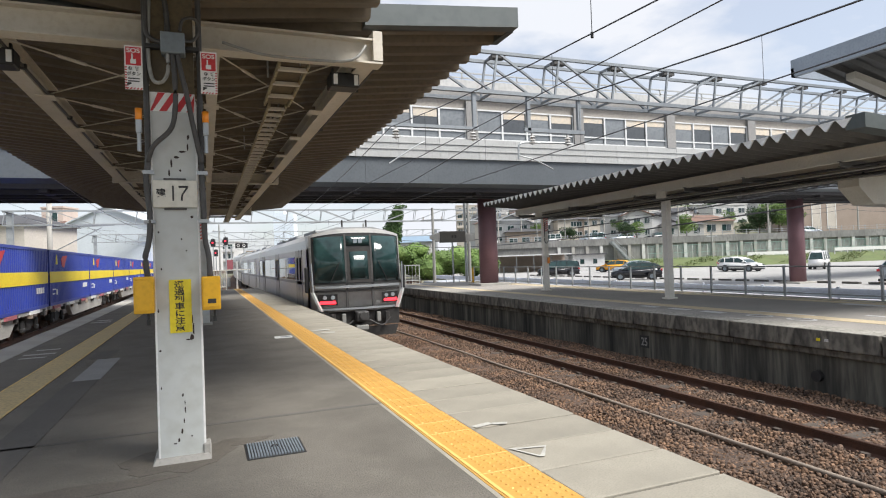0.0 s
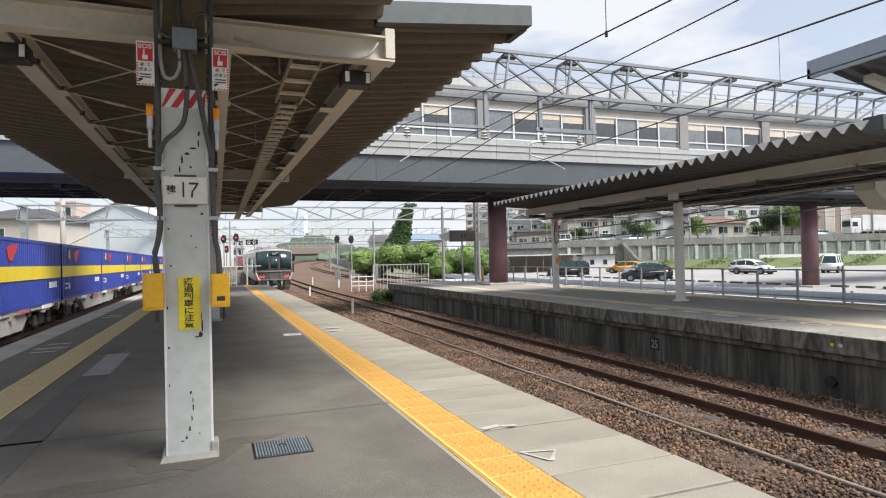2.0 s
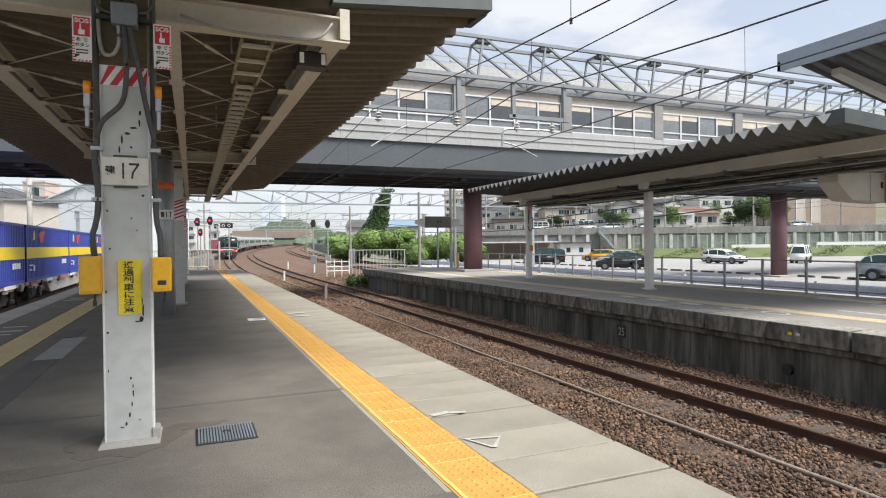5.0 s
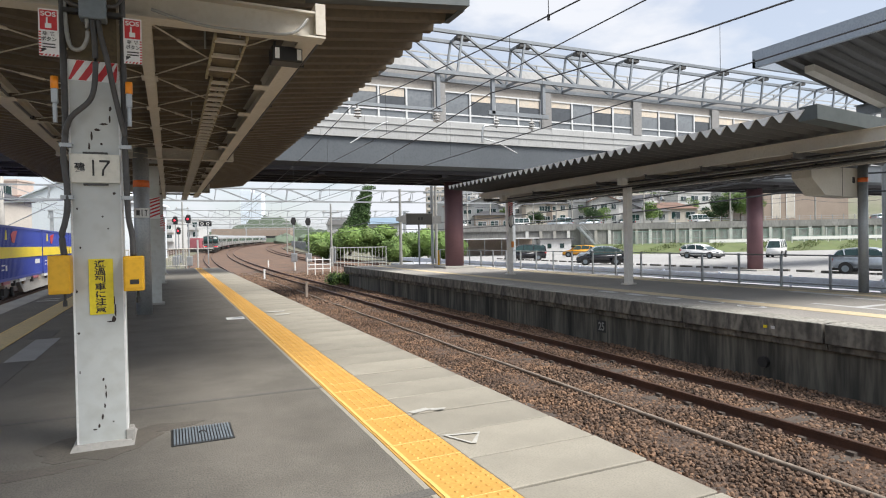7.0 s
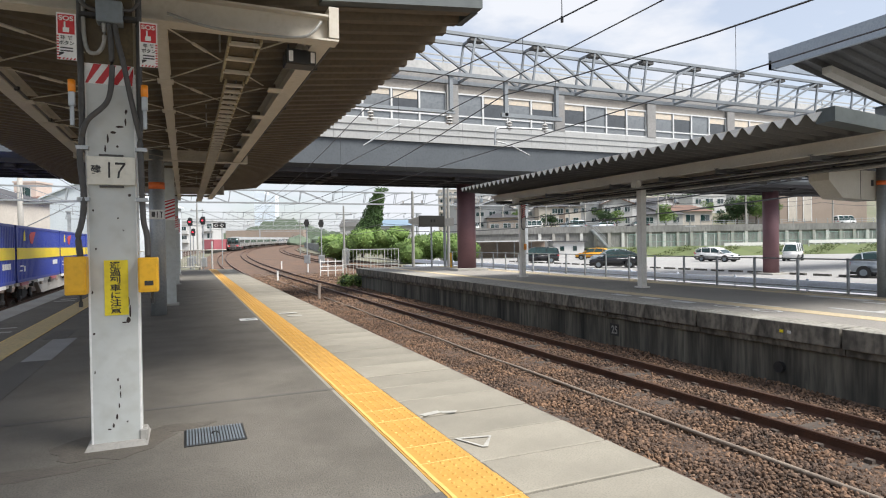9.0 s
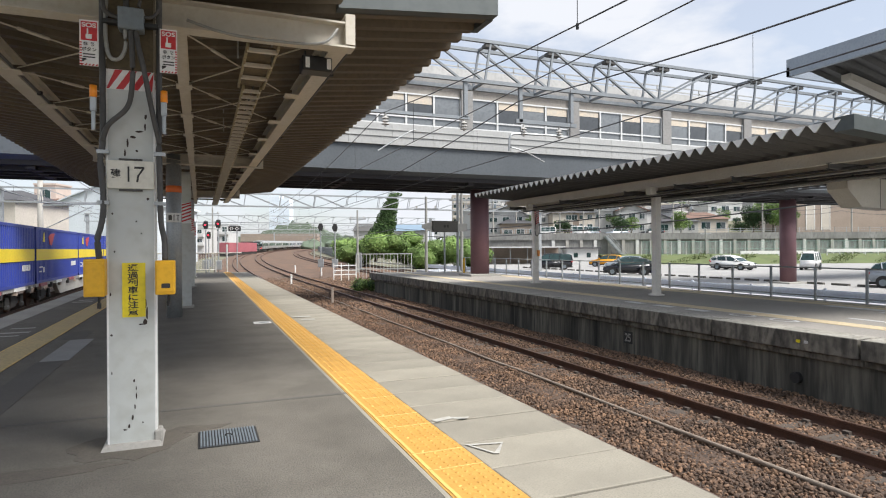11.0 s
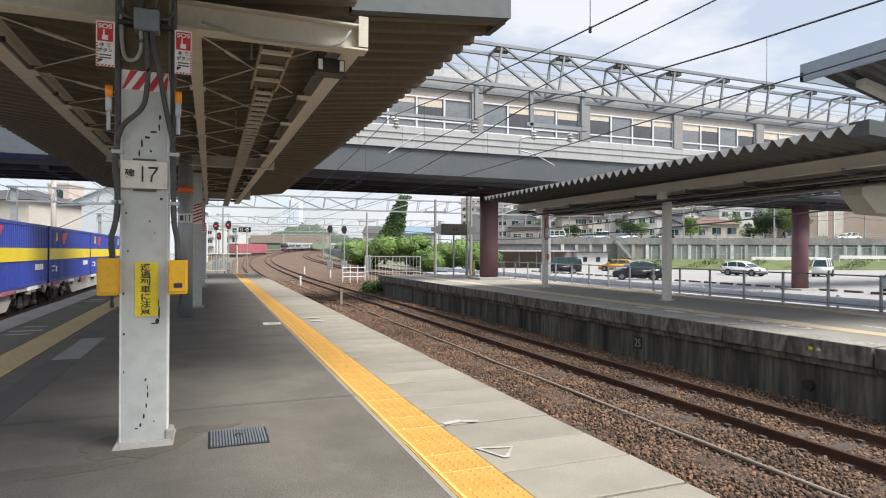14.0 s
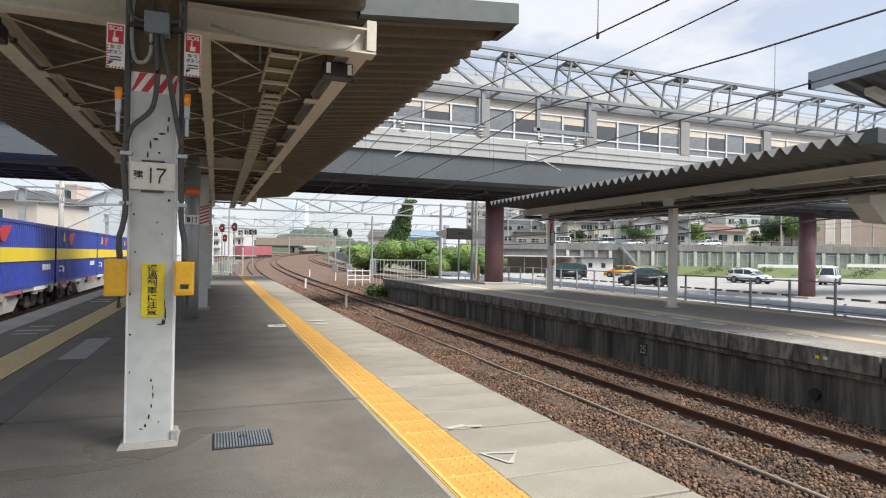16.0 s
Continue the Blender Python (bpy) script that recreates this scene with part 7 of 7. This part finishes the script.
    for k in range(58):
        d = rng.uniform(114, 215)
        u = d * rng.uniform(0.08, 0.42)
        zb = 3.2 + max(0, d - 112) * 0.135
        key = rng.choice(("house_white", "house_cream", "house_grey", "house_grey", "house_brown", "house_cream"))
        rf = rng.choice(("hip", "gable", "hip", "flat"))
        colour = {"house_white": "white", "house_cream": "cream", "house_grey": "grey", "house_brown": "brown"}[key]
        build_house(u, d, zb, rng.uniform(5, 8.5), rng.uniform(3.8, 5.6), 7, key, rf, 60 + k, colour + " house with " + ("flat roof" if rf == "flat" else "dark tiled roof") + " on the crowded hillside", 2, 3, rng.uniform(-25, 25), "house", rng.choice(("roof_tile", "roof_brown", "roof_tile")))
    # poles with wires and parked cars along the upper road
    for k in range(14):
        u = 10 + k * 5.2
        s = thing("utility_pole", (0, 0, 0), "grey concrete street pole with crossarms and transformer", "utility pole", "street poles on the slope")
        s.matrix_basis = side(u, 103.2 + 9 * (k % 3), 3.2)
        hh = 7.5 + (k * 7 % 5) * 0.5
        bm = B()
        rod(bm, (0, 0, -0.2), (0, 0, hh), 0.15, 10, 0.1)
        part("shaft", bm, M["concrete"], s)
        for z in (hh - 0.4, hh - 1.3):
            part("crossarm", one_box(-0.9, 0.9, -0.06, 0.06, z, z + 0.1), M["galv"], s)
        part("transformer", one_box(0.12, 0.55, -0.22, 0.22, hh - 2.6, hh - 1.8, r=0.08), M["box_grey"], s)
    for z, dd in ((9.6, 103.2), (9.0, 103.2), (8.2, 103.4), (7.4, 103.0), (11.2, 112.4), (10.6, 112.4), (12.4, 121.4)):
        w = thing("street_wire", (0, 0, 0), "dark sagging power cable along the upper road", "cable", "street wires")
        w.matrix_basis = SIDE
        bm = B()
        pts = []
        for k in range(0, 79, 1):
            t = (k % 13) / 13
            pts.append((8 + k * 1.2, dd, z - 0.7 * 4 * t * (1 - t)))
        tube(bm, pts, 0.035, 5)
        part("wire", bm, M["wire"], w)
    for u, kind, key, lb in ((20.5, 'van', "car_white", "white kei van parked on the upper road"), (33.5, 'hatch', "car_silver", "silver car parked on the upper road"), (40.0, 'hatch', "car_black", "dark car parked on the upper road"), (28.0, 'minivan', "car_silver", "silver minivan parked on the upper road")):
        put(build_car_body(kind, key, lb), side(u, 110.5, 3.25, 180))
    for k in range(18):
        d = rng.uniform(104, 170)
        build_tree(side(d * rng.uniform(0.12, 0.5), d, 3.0 + max(0, d - 112) * 0.13), rng.uniform(3, 5), rng.uniform(1.5, 2.4), 90 + k, "small green garden tree between hillside houses", rng.choice(("leaf", "leaf_dark")))
    # windowless brown hall
    h = thing("brown_hall", (0, 0, 0), "windowless brown hall with two pale wall panels", "building")
    h.matrix_basis = side(76.25, 112, 3.2)
    part("wall", one_box(-8.0, 9.0, 0, 14, -1, 6.6), M["house_brown"], h)
    part("roof", one_box(-8.2, 9.2, -0.2, 14.2, 6.6, 6.9), M["roof_tile"], h)
    for x in (-6.3, -3.4):
        pn = part("wall_panel", one_box(x, x + 1.5, -0.05, 0.02, 1.2, 6.0), M["house_cream"], h)
        part("panel_frame", one_box(x - 0.12, x, -0.08, 0.02, 1.1, 6.1), M["white"], pn)
        part("panel_frame", one_box(x + 1.5, x + 1.62, -0.08, 0.02, 1.1, 6.1), M["white"], pn)
    for k, (p, d, hh, r, key) in enumerate(TREES):
        build_tree(side(p, d, 3.1), hh, r, 30 + k, "leafy green broadleaf tree on the hillside" if key == "leaf" else "dark green tree on the hillside", key)
    # green mound beyond the platform end
    rng = random.Random(12)
    blobs = []
    for k in range(34):
        t = k / 33
        u = -12.2 + t * 18.3
        top = 4.1 if t < 0.62 else 2.9
        blobs.append((u, 80 + rng.uniform(-2, 3), rng.uniform(0.0, top - 1.4), rng.uniform(1.3, 2.2), rng.uniform(1.3, 2.0), rng.uniform(0.9, 1.6)))
    mnd = thing("shrub_mound", (0, 0, 0), "dense green shrub-covered mound beyond the platform", "shrubs")
    mnd.matrix_basis = SIDE
    bm = B()
    core(bm, blobs, 0.85)
    part("inner_mass", bm, M["leaf"], mnd)
    leaves("foliage", blobs, 30000, 0.15, 14, M["leaf"], mnd)
    # leaning ivy-covered mast
    iv = thing("ivy_mast", (0, 0, 0), "leaning mast overgrown with dark green ivy", "ivy")
    iv.matrix_basis = SIDE
    bm = B()
    bar(bm, (-8.2, 82, -0.5), (-5.7, 82, 8.4), 0.4, 0.4)
    part("mast", bm, M["bark"], iv)
    blobs = []
    for k in range(15):
        t = k / 14
        blobs.append((-7.6 + t * 1.9 + rng.uniform(-0.15, 0.15), 82, 2.6 + t * 5.6, 2.0 - t * 1.25, 0.9, 0.8))
    blobs.append((-5.2, 82, 8.65, 0.75, 0.4, 0.25))
    # added solid core; its dark green paints the shade between the ivy leaves
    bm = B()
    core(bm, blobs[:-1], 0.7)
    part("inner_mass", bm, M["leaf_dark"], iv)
    leaves("foliage", blobs, 9000, 0.14, 15, M["leaf_mid"], iv)
    # factory roofs behind the mound
    for p0, p1, key, lb in ((-20.4, -14.31, "roof_grey", "grey-roofed low factory shed behind the mound"), (-10.2, -2.27, "house_blue", "blue-roofed low factory shed behind the mound")):
        t = thing("factory_shed", (0, 0, 0), lb, "building", "factory sheds")
        t.matrix_basis = side((p0 + p1) / 2, 150, -0.5)
        hw = (p1 - p0) / 2
        part("wall", one_box(-hw, hw, 0, 12, -1, 6.2), M["house_grey"], t)
        bm = B()
        prism(bm, [(-0.5, 6.2), (12.5, 6.2), (6, 8.2)], 'x', -hw - 0.3, hw + 0.3)
        part("roof", bm, M[key], t)
    # long grey panel fence and the fence by the mound
    f = thing("line_fence", (0, 0, 0), "grey steel panel fence beside the line", "fence")
    f.matrix_basis = SIDE
    f.matrix_basis = pose(0, 0, 0)
    line = [Vector(p) for p in ((10.2, 70, -0.6), (14.5, 95, -0.5), (22, 140, 0.1), (36, 240, 0.9))]
    for a, b in zip(line, line[1:]):
        n = int((b - a).length / 2.2)
        for k in range(n):
            bm = B()
            p, q = a.lerp(b, k / n), a.lerp(b, (k + 0.97) / n)
            bar(bm, p + Vector((0, 0, 0.35)), q + Vector((0, 0, 0.35)), 0.05, 2.1)
            for e in (0.0, 0.25, 0.5, 0.75):
                c = p.lerp(q, e)
                bar(bm, c + Vector((-0.06, 0, -0.7)), c + Vector((-0.06, 0, 1.42)), 0.07, 0.07)
            part("panel", bm, M["fence_metal"], f)
    f = thing("white_fence", (0, 0, 0), "pale grey steel railing fence at the platform end", "fence")
    f.matrix_basis = SIDE
    for k in range(17):
        u = -6.9 + k * 0.3
        part("post", one_box(u, u + (0.06 if k % 4 == 0 else 0.025), 52, 52.06, -1.4, 0.85), M["white_steel"], f)
    for z in (-0.5, 0.8):
        part("rail", one_box(-6.9, -6.9 + 4.9, 52, 52.06, z, z + 0.07), M["white_steel"], f)
    # left of the line: houses, apartment, hall
    hs = build_house(-47.3, 62, -1.6, 8.4, 8.1, 9, "house_cream", 'hip', 41, "cream house with dark pitched roof beside the freight line", 2, 3, 0)
    build_house(-76.5, 115, -1.0, 8.4, 11.2, 9, "house_pink", 'hip', 42, "beige-brown apartment house with balconies", 4, 3, 0, "apartment_block", "roof_brown")
    build_house(-76.9, 119, -1.0, 4.2, 15.2, 5, "house_pink", 'flat', 43, "brown stair tower of an apartment house", 4, 1, 0, "building")
    build_house(-50.1, 90, -1.2, 13.2, 9.5, 20, "house_haze", 'gable', 44, "large gabled hall beside the line, haze painted into its pale blue-grey colour", 1, 0, 0, "building", "house_haze")
    pl = thing("concrete_mast", (0, 0, 0), "tall grey concrete overhead-line mast", "mast")
    pl.matrix_basis = side(-34.0, 52, -1.6)
    bm = B()
    rod(bm, (0, 0, 0), (0, 0, 9.8), 0.24, 14, 0.2)
    part("shaft", bm, M["concrete"], pl, "", True)
    bm = B()
    bar(bm, (0, 0, 6.8), (5.6, 0, 6.9), 0.1, 0.12)
    bar(bm, (0, 0, 4.6), (4.5, 0, 6.7), 0.07, 0.07)
    part("bracket_arm", bm, M["galv"], pl)
    # far end: towers, hill, overbridge, apartment, red containers
    for u0, u1, top in ((-146.5, -137.4, 49.6), (-137.0, -128.6, 46.0)):
        t = thing("tower_block", (0, 0, 0), "pale hazy high-rise tower in the distance", "tower", "distant towers")
        t.matrix_basis = side((u0 + u1) / 2, 530, 0)
        hw = (u1 - u0) / 2
        part("wall", one_box(-hw, hw, 0, 14, -5, top), M["tower"], t)
        for k in range(16):
            part("floor_band", one_box(-hw - 0.1, hw + 0.1, -0.15, 0, 8 + k * (top - 9) / 16, 9.2 + k * (top - 9) / 16), M["tower_band"], t)
    bm = B()
    prev = None
    for k in range(41):
        u = -183.12 + k * 3.0
        top = 10.0 + 12.5 * math.exp(-((k - 24) / 9.0) ** 2) + 1.2 * math.sin(k * 1.7) + 0.8 * math.sin(k * 3.1)
        cur = [bm.verts.new((u, 478, -4)), bm.verts.new((u, 480, top)), bm.verts.new((u, 520, top * 0.8))]
        if prev:
            for q in range(2):
                bm.faces.new((prev[q], prev[q + 1], cur[q + 1], cur[q]))
        prev = cur
    put(setting("far_hill", bm, M["far_wood"], "hazy wooded hill in the distance", "hill"), SIDE)
    ob = thing("overbridge", (0, 0, 0), "brown road bridge across the line in the distance", "bridge")
    ob.matrix_basis = side(-86.01, 330, 0)
    part("deck", one_box(-21, 21, 0, 9, 5.36, 9.72), M["house_brown"], ob)
    part("girder", one_box(-21, 21, -0.2, 9, 4.43, 5.52), M["dark_metal"], ob)
    for u in (-19, -3, 17):
        part("pier", one_box(u, u + 1.6, 2, 7, -2, 5.05), M["house_brown"], ob)
    build_house(-73.84, 200, 0, 10, 9.5, 10, "house_white", 'flat', 45, "white apartment block beyond the freight line", 3, 4, 0, "apartment_block")
    build_house(-69.35, 170, 0, 8, 7.5, 10, "house_white", 'flat', 47, "white apartment block beyond the freight line", 3, 3, 0, "apartment_block")
    for k in range(3):
        u = -52.7 * (1 + 0.06 * k) + k * 2.65
        t = thing("red_container", (0, 0, 0), "faded red freight container standing beside the line", "container", "red containers")
        t.matrix_basis = side(u, 150 + k * 9, 0.5 + 0.08 * k, -8)
        part("wall", one_box(-1.3, 1.3, 0, 6, 0, 2.5, r=0.05), M["cont_red"], t)
        part("door", one_box(-1.1, 1.1, -0.06, 0, 0.2, 2.3), M["cont_red"], t)
        part("underframe", one_box(-1.2, 1.2, 0, 6, -1.1, -0.02), M["train_dark"], t)
    # distant rows of trees and roofs close the horizon
    blobs = []
    for k in range(90):
        blobs.append((-260 + k * 8 + rng.uniform(-3, 3), 300 + rng.uniform(-20, 20), rng.uniform(0, 4), 6, 5, rng.uniform(2.5, 5)))
    blobs = [b for b in blobs if not -125 < b[0] < -62]
    bm = B()
    core(bm, blobs, 0.95)
    t = put(setting("distant_trees", bm, M["far_wood"], "hazy line of trees and roofs at the horizon", "trees"), SIDE)
    # signals, poles and cabinets along the curve
    for p, d, zt, kind in SIGNALS:
        s = thing("railway_signal", (0, 0, 0), "railway signal with round dark head and red lamp on a pole" if kind else "railway signal seen from behind on a steel pole", "signal", "railway signals")
        s.matrix_basis = side(p, d, -1.5)
        zt = zt + 1.5
        bm = B()
        rod(bm, (0, 0, 0), (0, 0, zt + 0.5), 0.07, 8)
        part("pole", bm, M["galv"], s)
        bm = B()
        rod(bm, (0, -0.12, zt), (0, -0.08, zt), 0.3, 18)
        rbox(bm, -0.2, 0.2, -0.1, 0.15, zt - 0.4, zt + 0.4, 0.05, 2)
        part("head", bm, M["dark_metal"], s)
        if kind:
            bm = B()
            rod(bm, (0, -0.2, zt), (0, -0.12, zt), 0.085, 12)
            part("lamp", bm, M["signal_red"], s, "red signal lamp")
        part("base_box", one_box(-0.3, 0.3, -0.2, 0.2, 0.8, 1.7, r=0.03), M["galv"], s)
    rp = thing("route_indicator", (0, 0, 0), "black route indicator box with white symbols on a pole", "signal")
    rp.matrix_basis = side(-25.07, 75, -1.5)
    part("box", one_box(-0.75, 0.75, 0, 0.25, 3.58 + 1.5, 4.21 + 1.5, r=0.03), M["black"], rp)
    for x in (-0.35, 0.35):
        bm = B()
        for k in range(6):
            a = k * math.pi / 3
            rod(bm, (x + 0.17 * math.cos(a), -0.03, 3.89 + 1.5 + 0.17 * math.sin(a)), (x + 0.17 * math.cos(a), 0.0, 3.89 + 1.5 + 0.17 * math.sin(a)), 0.06, 8)
        part("symbol", bm, M["white"], rp)
    bm = B()
    rod(bm, (0.3, 0.1, 0), (0.3, 0.1, 4.21 + 1.5), 0.07, 8)
    part("pole", bm, M["galv"], rp)
    for p, d, top in POLES:
        s = thing("utility_pole", (0, 0, 0), "grey concrete utility pole with crossarm", "utility pole", "utility poles")
        s.matrix_basis = side(p, d, -1.6)
        bm = B()
        rod(bm, (0, 0, 0), (0, 0, top + 1.6), 0.13, 10, 0.09)
        part("shaft", bm, M["conduit_pale"], s)
        part("crossarm", one_box(-0.9, 0.9, -0.06, 0.06, top + 0.6, top + 0.72), M["galv"], s)
        for x in (-0.7, 0.0, 0.7):
            part("insulator", one_box(x - 0.06, x + 0.06, -0.06, 0.06, top + 0.72, top + 0.92), M["porcelain"], s)
    # short white posts beside the track and the track cable
    for x, y in ((-1.2, 46.5), (1.9, 66), (-1.5, 30.0), (3.2, 58)):
        ob = thing("marker_post", (x, y, -1.4 + rise(y)), "short white marker post in the ballast", "marker post", "marker posts")
        part("shaft", one_box(-0.06, 0.06, -0.06, 0.06, 0, 0.75, r=0.01), M["white" if y > 40 else "house_brown"], ob)
        part("cap", one_box(-0.075, 0.075, -0.075, 0.075, 0.75, 0.8, r=0.01), M["white" if y > 40 else "house_brown"], ob)
    bm = B()
    pts = [(-1.17 + 0.02 * math.sin(k * 1.3), 1.0 + k * 1.5, -1.33 + 0.008 * math.sin(k * 2.1)) for k in range(40)]
    tube(bm, pts, 0.032, 8)
    tagged(part("track_cable", bm, M["cable_dirty"], None, "", True), "dusty brown cable conduit lying in the ballast", "cable")
    # weeds at the end of the far platform
    blobs = [(1.5 + 0.3 * k, 37.2 + 0.3 * (k % 3), -1.05 + 0.12 * (k % 2), 0.45, 0.5, 0.42) for k in range(5)]
    w = thing("weeds", (0, 0, 0), "green weeds growing at the end of the platform", "weeds")
    leaves("foliage", blobs, 1500, 0.07, 77, M["leaf"], w)
    # filler core in dark green, painted shade behind the weed leaves
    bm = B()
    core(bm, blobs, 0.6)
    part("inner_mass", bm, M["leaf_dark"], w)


def traffic_car(kind, key, label):
    c = build_car_body(kind, key, label)
    c.name = "passing_car"
    c["group"] = "traffic on the upper road"
    return c


def build_truck():
    t = thing("white_truck", (0, 0, 0), "large white box truck driving on the upper road", "truck")
    part("cargo_box", one_box(-6.0, 4.2, -1.22, 1.22, 1.0, 3.7, r=0.05), M["car_white"], t)
    part("cab", one_box(4.35, 6.2, -1.2, 1.2, 0.6, 3.2, r=0.15), M["car_white"], t)
    part("windscreen", one_box(6.1, 6.22, -1.05, 1.05, 1.8, 2.8, r=0.03), M["glass_dark"], t)
    for s in (-1, 1):
        part("side_window", one_box(5.0, 5.9, s * 1.19, s * 1.22, 1.8, 2.6), M["glass_dark"], t)
    part("chassis", one_box(-5.9, 4.4, -0.5, 0.5, 0.55, 1.0), M["train_dark"], t)
    for x in (-4.4, -3.2, 5.0):
        for s in (-1, 1):
            w = thing("wheel", (0, 0, 0))
            w.parent = t
            bm = B()
            rod(bm, (x, s * 0.9, 0.5), (x, s * 1.18, 0.5), 0.5, 18)
            part("tyre", bm, M["rubber"], w)
            bm = B()
            rod(bm, (x, s * 1.18, 0.5), (x, s * 1.2, 0.5), 0.26, 12)
            part("rim", bm, M["galv"], w)
    return t


surroundings()
tracks += [track(9.2, 55, 400, 55), track(13.4, 62, 400, 62)]
tracks.append(track(-15.42, -20, 400, 20))
truck = build_truck()
van_a = traffic_car('van', "car_white", "white van driving on the upper road")
car_b = traffic_car('hatch', "car_silver", "blue-grey car driving on the upper road")
car_c = traffic_car('hatch', "car_white", "white car driving on the upper road")
car_d = traffic_car('van', "car_white", "white kei van driving on the upper road")

CARS = [tail_car, mid_car] + [copy_thing(mid_car, pose(0, 0, 0)) for _ in range(6)]


def motions():
    """The departing train: every car follows the line at a steady pace."""
    times = [0, 1, 2, 3, 4, 5, 6, 7, 8, 9, 10, 11, 12, 13, 14, 15, 16]
    for k, car in enumerate(CARS):
        walk(car, [(t, on_track(-3.25, 19.2 + 9.76 + 16.5 * t + k * 20.0)) for t in times])

    # traffic on the road above the retaining wall
    walk(truck, [(0, side(99.78, 104, 3.2, 180)), (2.5, side(67.86, 104, 3.2, 180)), (4, side(50.65, 106, 3.2, 180)), (5, side(46.35, 118, 3.2, 170)), (7, side(37.92, 160, 3.5, 165)), (9, side(20.81, 190, 4, 165)), (16, side(-20.62, 260, 5, 165))])
    walk(van_a, [(0, side(8.5, 106, 3.2)), (3.2, side(8.5, 106, 3.2)), (4.4, side(20, 106, 3.2)), (6.3, side(44.44, 106, 3.2)), (9.2, side(79.37, 106, 3.2)), (13, side(124, 106, 3.2)), (16, side(126, 106, 3.2))])
    walk(car_b, [(0, side(66, 107, 3.2)), (4.4, side(66, 107, 3.2)), (6.3, side(78.4, 107, 3.2)), (10, side(124, 108.5, 3.2)), (16, side(124, 108.5, 3.2))])
    walk(car_c, [(0, side(122, 104, 3.2, 180)), (10, side(122, 104, 3.2, 180)), (13.6, side(75.42, 104, 3.2, 180)), (15, side(57.55, 104, 3.2, 180)), (16, side(44.78, 104, 3.2, 180))])
    walk(car_d, [(0, side(8.8, 109.2, 3.2)), (9.3, side(8.8, 109.2, 3.2)), (11, side(26, 107, 3.2)), (13.3, side(53.75, 107, 3.2)), (16, side(89.22, 107, 3.2))])


platform_pieces()
stones("ballast_stones", -2.9, 2.4, 2.2, 26, 0.056, 0.027, ((-0.12, 0.03), (1.0, 1.18), (-2.99, -2.87)), 3, "loose brown and grey ballast stones between the tracks")
stones("ballast_stones_far", -4.6, 2.3, 26, 58, 0.12, 0.055, ((-3.9, -3.72), (-2.77, -2.6), (-0.12, 0.03), (1.0, 1.18)), 5, "loose rusty ballast stones of the line beyond the platforms")
stones("ballast_stones_side", 2.6, 9.0, 37.5, 62, 0.13, 0.055, (), 6, "loose rusty ballast stones beside the line")
motions()
